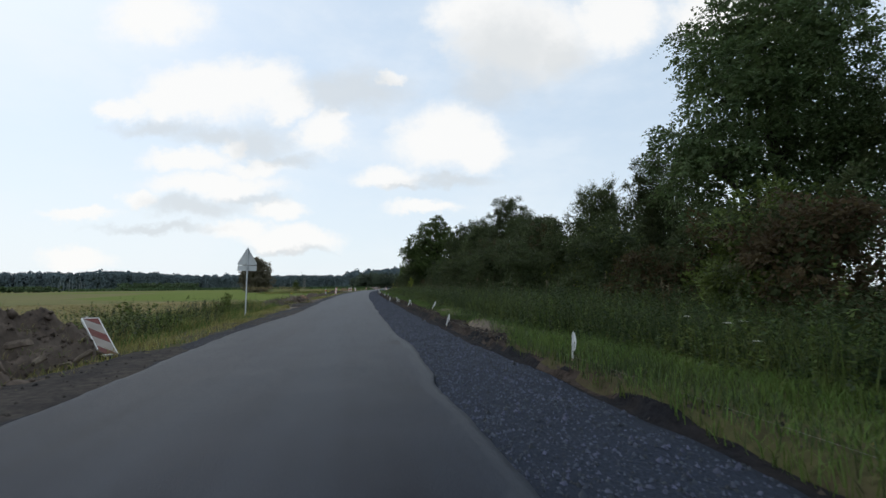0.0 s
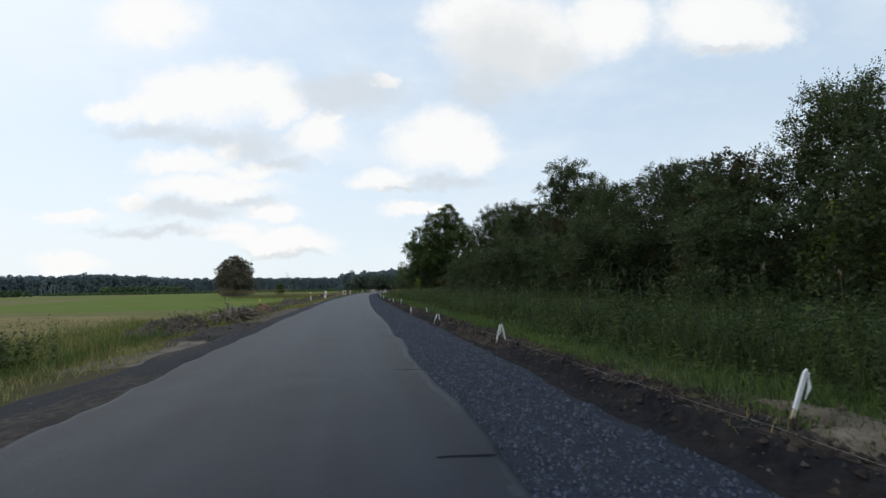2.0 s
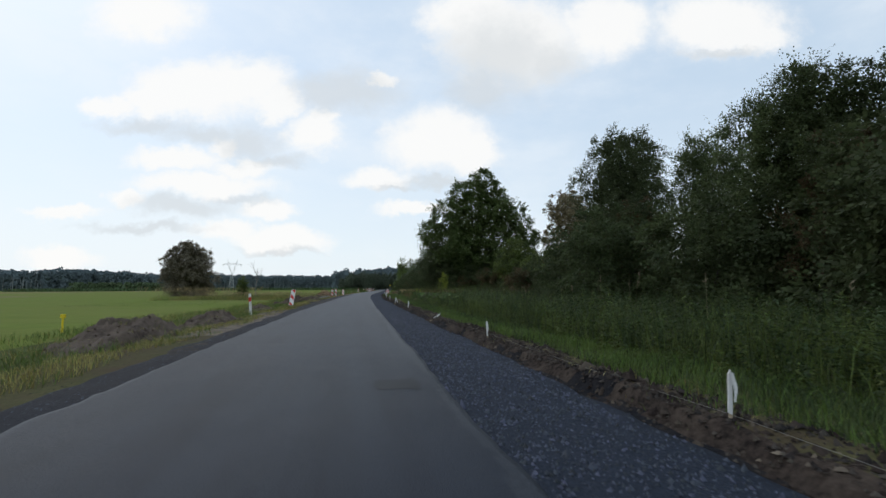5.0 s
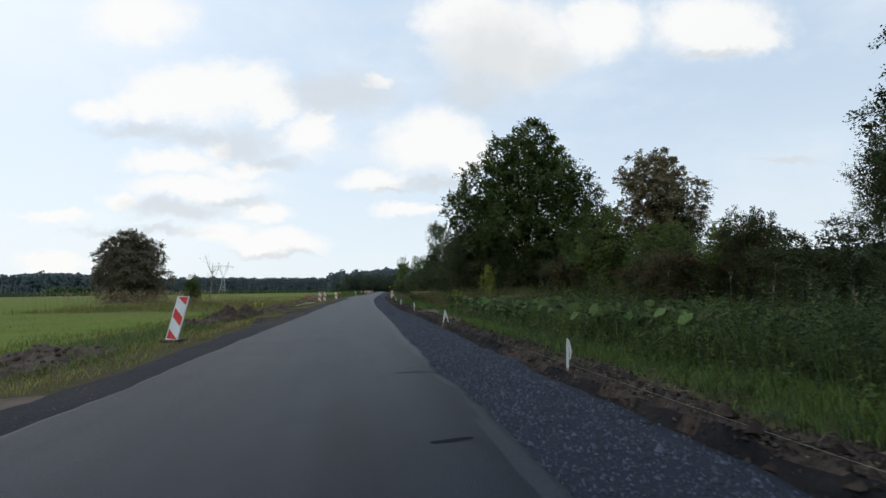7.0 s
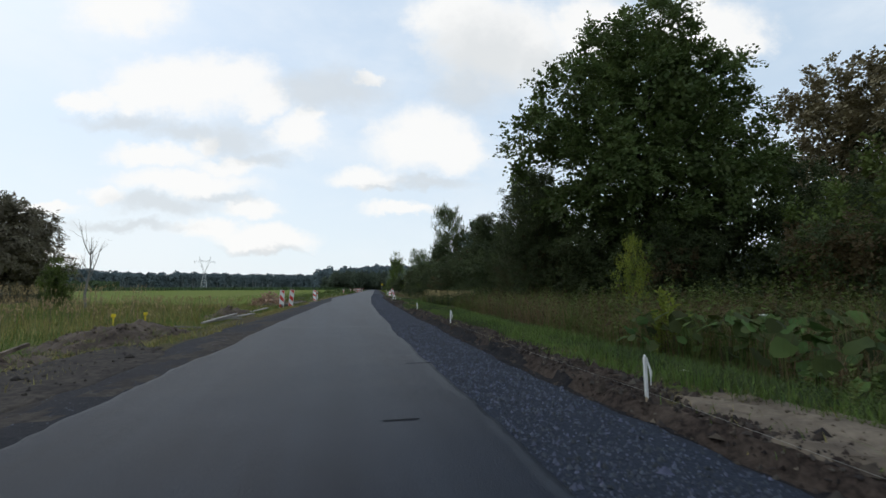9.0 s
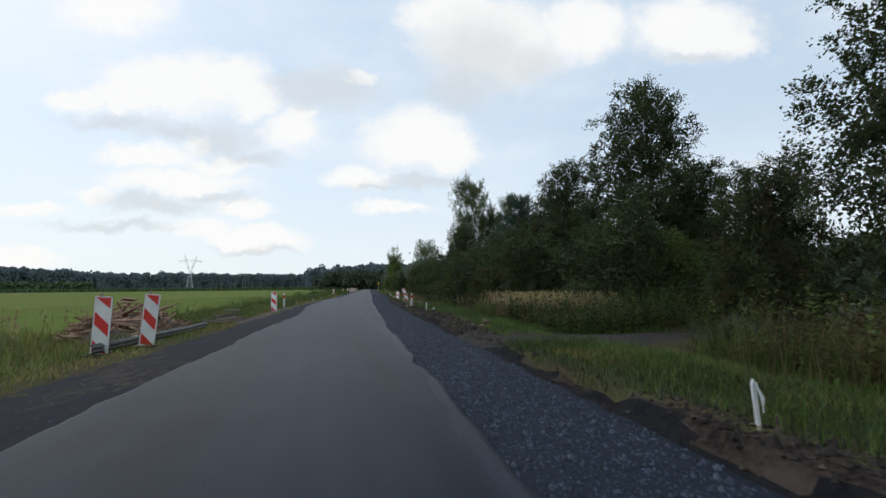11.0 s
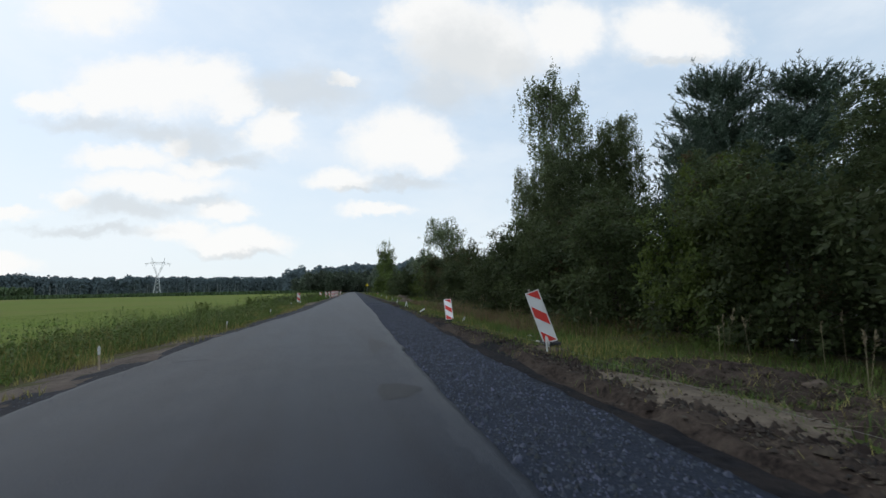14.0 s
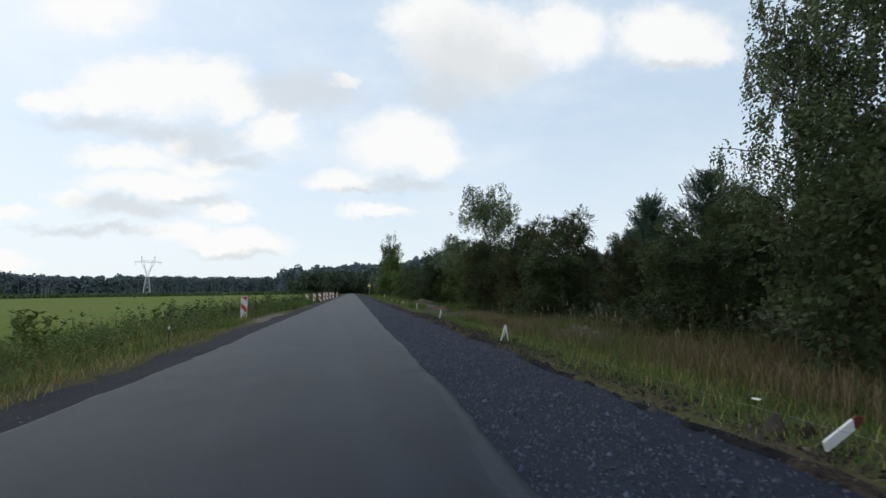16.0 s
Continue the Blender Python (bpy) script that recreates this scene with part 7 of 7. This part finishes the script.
root_stock(98.4, -5.9, 0.5, 8, 238, ROOT, "grey stump torn out with the dark soil")
root_stock(157.4, 6.0, 0.42, 14, 239, ROOT_DARK, "roots torn up in the churned soil")
root_stock(154.8, 5.4, 0.45, 12, 240, ROOT, "broken roots in the dark churned soil")
root_stock(189.9, 7.4, 0.7, 12, 241, ROOT, "brushwood and roots heaped before the wood")
root_stock(95.4, 5.2, 0.42, 7, 242, RED_WOOD, "small pale split root end in the grass")


def fieldstone(y, u, size, seed, mat, label, tall=0.75):
    """A rough stone with flattened faces and blunt edges, half sunk in the earth."""
    rng = np.random.RandomState(seed)
    bm = bmesh.new()
    bmesh.ops.create_icosphere(bm, subdivisions=2, radius=1.0)
    planes = [(unit(rng.normal(0, 1, 3)), rng.uniform(0.5, 0.78)) for _ in range(9)]
    stretch = size * np.array([rng.uniform(0.45, 0.6), rng.uniform(0.4, 0.55), 0.5 * tall])
    for v in bm.verts:
        p = np.array(v.co)
        for n, d in planes:
            p = p - n * max(float(p @ n) - d, 0.0)
        v.co = p * stretch * 1.35 * rng.uniform(0.97, 1.03)
    ob = part("fieldstone", bm, mat)
    ob.matrix_world = Matrix.Translation(at_road(y, u, float(relief(y, u)) + size * tall * 0.22)) @ Matrix.Rotation(rng.uniform(0, 6.28), 4, "Z")
    return tagged(ob, label, "stone", "stones on the dug edge")


fieldstone(133.4, 4.5, 0.26, 71, SAND, "pale beige stone at the edge of the grass", 1.0)
fieldstone(132.6, 3.75, 0.15, 72, ROOT, "grey stone lying in the dug soil")
fieldstone(132.1, 3.95, 0.13, 73, RED_WOOD, "reddish lump of brick in the dug soil")
fieldstone(133.1, 3.55, 0.15, 74, ROOT, "small grey stone in the dug soil")
fieldstone(134.6, 3.7, 0.19, 75, SOIL, "brown earth-covered stone in the dug soil")
fieldstone(135.8, 3.6, 0.16, 76, ROOT, "small grey stone in the dug soil")
fieldstone(137.4, 3.9, 0.2, 77, SOIL, "brown earth-covered stone in the dug soil")
fieldstone(47.2, 3.6, 0.18, 78, ROOT, "small grey stone in the dug soil")
fieldstone(48.6, 3.75, 0.22, 79, SOIL, "brown earth-covered stone in the dug soil")


heap("soil_heap", 135.0, -6.9, 1.5, 2.2, 0.8, SOIL, 229, "brown earth under the split wood", clods=80)
wood_pile(135.0, -6.9, 1.4, 2.2, 1.25, 260, 236, "reddish pile of split alder wood beside the road", RED_WOOD, 0.85, 0.42)
wood_pile(50.4, -5.6, 0.6, 1.2, 0.6, 130, 245, "pinkish broken root wood on the soil heap", RED_WOOD, 0.34, 0.32)
wood_pile(43.0, -5.3, 0.8, 1.8, 0.6, 80, 237, "greyish broken root wood heaped beside the shoulder", ROOT, 1.0, 0.45)


def sticks(name, n, spots, seed, label):
    """Torn roots and twigs lying crossed on the dug soil: each spot is y, u and how far they are strewn."""
    rng = np.random.RandomState(seed)
    many = []
    for _ in range(n):
        y, u, ry, ru = spots[rng.randint(len(spots))]
        y, u = y + rng.normal(0, ry), u + rng.normal(0, ru)
        z = float(relief(y, u)) + rng.uniform(0.0, 0.06)
        a, l = rng.uniform(0, 2 * math.pi), rng.uniform(0.1, 0.42)
        p = np.array(at_road(y, u, z))
        q = p + np.array([math.cos(a) * l, math.sin(a) * l, rng.uniform(-0.02, 0.28) * l])
        many.append((limb_path(p, q, rng, sag=rng.uniform(0, 0.4), wander=0.16, n=5), rng.uniform(0.004, 0.011) * np.linspace(1, 0.4, 5), 4))
    return tagged(new(name, tubes(name, many, ROOT_DARK, False)), label, "roots", kind="stuff")


sticks("torn_roots", 420, [(45, 3.6, 6, 0.25), (78, 3.7, 5, 0.25), (100, 3.7, 6, 0.25), (30, 3.6, 5, 0.22), (155, 5.0, 1.8, 0.6), (158, 5.4, 1.6, 0.6), (156.5, 5.2, 1.8, 0.5), (148, 4.0, 5, 0.25)], 261, "thin torn roots strewn over the dug soil")
sticks("root_litter", 240, [(8, -5.4, 1.2, 0.6), (37, -5.6, 1.6, 0.6), (43, -5.2, 2.0, 0.6), (51, -5.4, 1.8, 0.5), (98, -5.8, 2.0, 0.5), (109, -5.6, 2.2, 0.7), (104.5, -5.8, 1.5, 0.7)], 262, "torn roots and twigs strewn round the soil heaps")


def plank(y, u, z, length, turn, tilt, wide=0.2, thick=0.05, mat=None, label="weathered grey plank lying on the verge"):
    ob = part("plank", box(length, wide, thick, 0, 0, 0, 0.006), mat or PLANK)
    ob.matrix_world = Matrix.Translation(at_road(y, u, float(relief(y, u)) + z)) @ Matrix.Rotation(radians(turn), 4, "Z") @ Matrix.Rotation(radians(tilt), 4, "Y")
    return tagged(ob, label, "plank", "loose planks")


plank(115.2, -4.7, 0.16, 2.6, 62, -4)
plank(114.6, -4.95, 0.22, 1.9, 66, -7, 0.16)
plank(116.6, -5.2, 0.12, 1.4, 50, 3, 0.15)
plank(124.8, -5.7, 0.14, 2.6, 72, -4)
plank(112.6, -5.4, 0.12, 0.8, 30, 5, 0.12)
plank(105.6, -6.2, 0.3, 0.9, 70, -14, 0.07, 0.07, ROOT, "broken branch stub on the soil heap")
plank(137.6, -5.2, 0.16, 0.9, 40, 8, 0.16)
plank(138.4, -5.0, 0.2, 0.7, 20, -6, 0.14)
plank(139.6, -5.1, 0.5, 0.6, 10, 2, 0.12)
plank(154.0, 4.75, 0.12, 0.65, 0, 0, 0.14, 0.05, None, "short weathered board lying in the dug soil")
plank(154.3, 4.7, 0.2, 0.55, 5, 3, 0.12, 0.05, None, "short weathered board lying in the dug soil")

# a length of old crash barrier lying on its posts
rail = thing("crash_barrier", Matrix.Translation(at_road(132.4, -4.95, -0.26)) @ Matrix.Rotation(radians(84.0), 4, "Z"), "length of dull grey crash barrier lying beside the shoulder", "crash barrier")
prof = [(0.0, 0.0), (0.03, 0.05), (0.08, 0.07), (0.08, 0.12), (0.02, 0.155), (0.08, 0.19), (0.08, 0.24), (0.03, 0.26), (0.0, 0.31)]
rv, rf = [], []
for k, x in enumerate((-3.4, -1.7, 0.0, 1.4, 2.7)):
    for a, b in prof:
        rv.append((x, -a * 0.8 - 0.02 * k, b * 0.62 + 0.14 + 0.03 * (k == 4)))
m_ = len(prof)
for k in range(4):
    for q in range(m_ - 1):
        rf.append((k * m_ + q, k * m_ + q + 1, (k + 1) * m_ + q + 1, (k + 1) * m_ + q))
rail_me = mesh_of("rail", rv, rf, material("dull barrier steel", (0.10, 0.10, 0.092), (0.17, 0.168, 0.155), scale=6, rough=0.8, metal=0.1), True)
rail_ob = part("rail", rail_me, GALVANISED, rail)
solid = rail_ob.modifiers.new("thickness", "SOLIDIFY")
solid.thickness = 0.012
for x in (-2.6, -0.2, 1.6):
    part("post", box(0.06, 0.09, 0.28, x, 0.03, 0.08, 0.006), GALVANISED, rail)
part("end_block", box(0.10, 0.12, 0.26, -1.2, 0.16, 0.18, 0.012), material("pale concrete", (0.30, 0.29, 0.27), (0.40, 0.39, 0.36), scale=7, rough=0.9), rail)

# small markers and litter


def marker(y, u, high, mat, label):
    ob = thing("utility_marker", Matrix.Translation(at_road(y, u, float(relief(y, u)))), label, "marker post", "utility markers")
    part("stem", box(0.05, 0.05, high, 0, 0, high / 2, 0.01), mat, ob)
    part("cap", box(0.15, 0.06, 0.13, 0, 0, high, 0.02), mat, ob)


marker(151.3, 8.36, 0.3, LATH, "short raw wooden peg in the verge grass")
marker(68.8, -9.5, 0.55, YELLOW, "short yellow utility marker post in the grass")
marker(115.5, -8.9, 0.46, YELLOW, "short yellow utility marker post in the rough meadow")
marker(118.2, -8.9, 0.4, YELLOW, "short yellow utility marker post in the rough meadow")
marker(87.6, 7.2, 0.5, ORANGE, "small orange marker peg among the leaves")
rl = np.random.RandomState(250)
for k, (y, u) in enumerate(((126.4, 7.2), (126.2, 8.9), (127.6, 3.9), (178.8, 5.2), (181.0, 4.9), (176.5, 5.8), (180.2, 7.4), (163.5, 4.6), (165.0, 5.0), (182.5, -5.4), (157.0, -5.1), (101.5, 4.9), (82.0, 4.6))):
    bm = bmesh.new()
    bmesh.ops.create_grid(bm, x_segments=4, y_segments=3, size=0.5)
    for vert in bm.verts:
        vert.co = Vector((vert.co.x * 0.12, vert.co.y * 0.07, 0.015 + 0.025 * rl.rand()))
    bmesh.ops.solidify(bm, geom=bm.faces[:], thickness=0.004)
    scrap = part("paper_scrap", bm, PAPER)
    scrap.matrix_world = Matrix.Translation(at_road(y, u, float(relief(y, u)) + 0.03)) @ Matrix.Rotation(rl.uniform(0, 3), 4, "Z")
    tagged(scrap, "crumpled scrap of pale litter on the verge", "litter", "litter scraps")
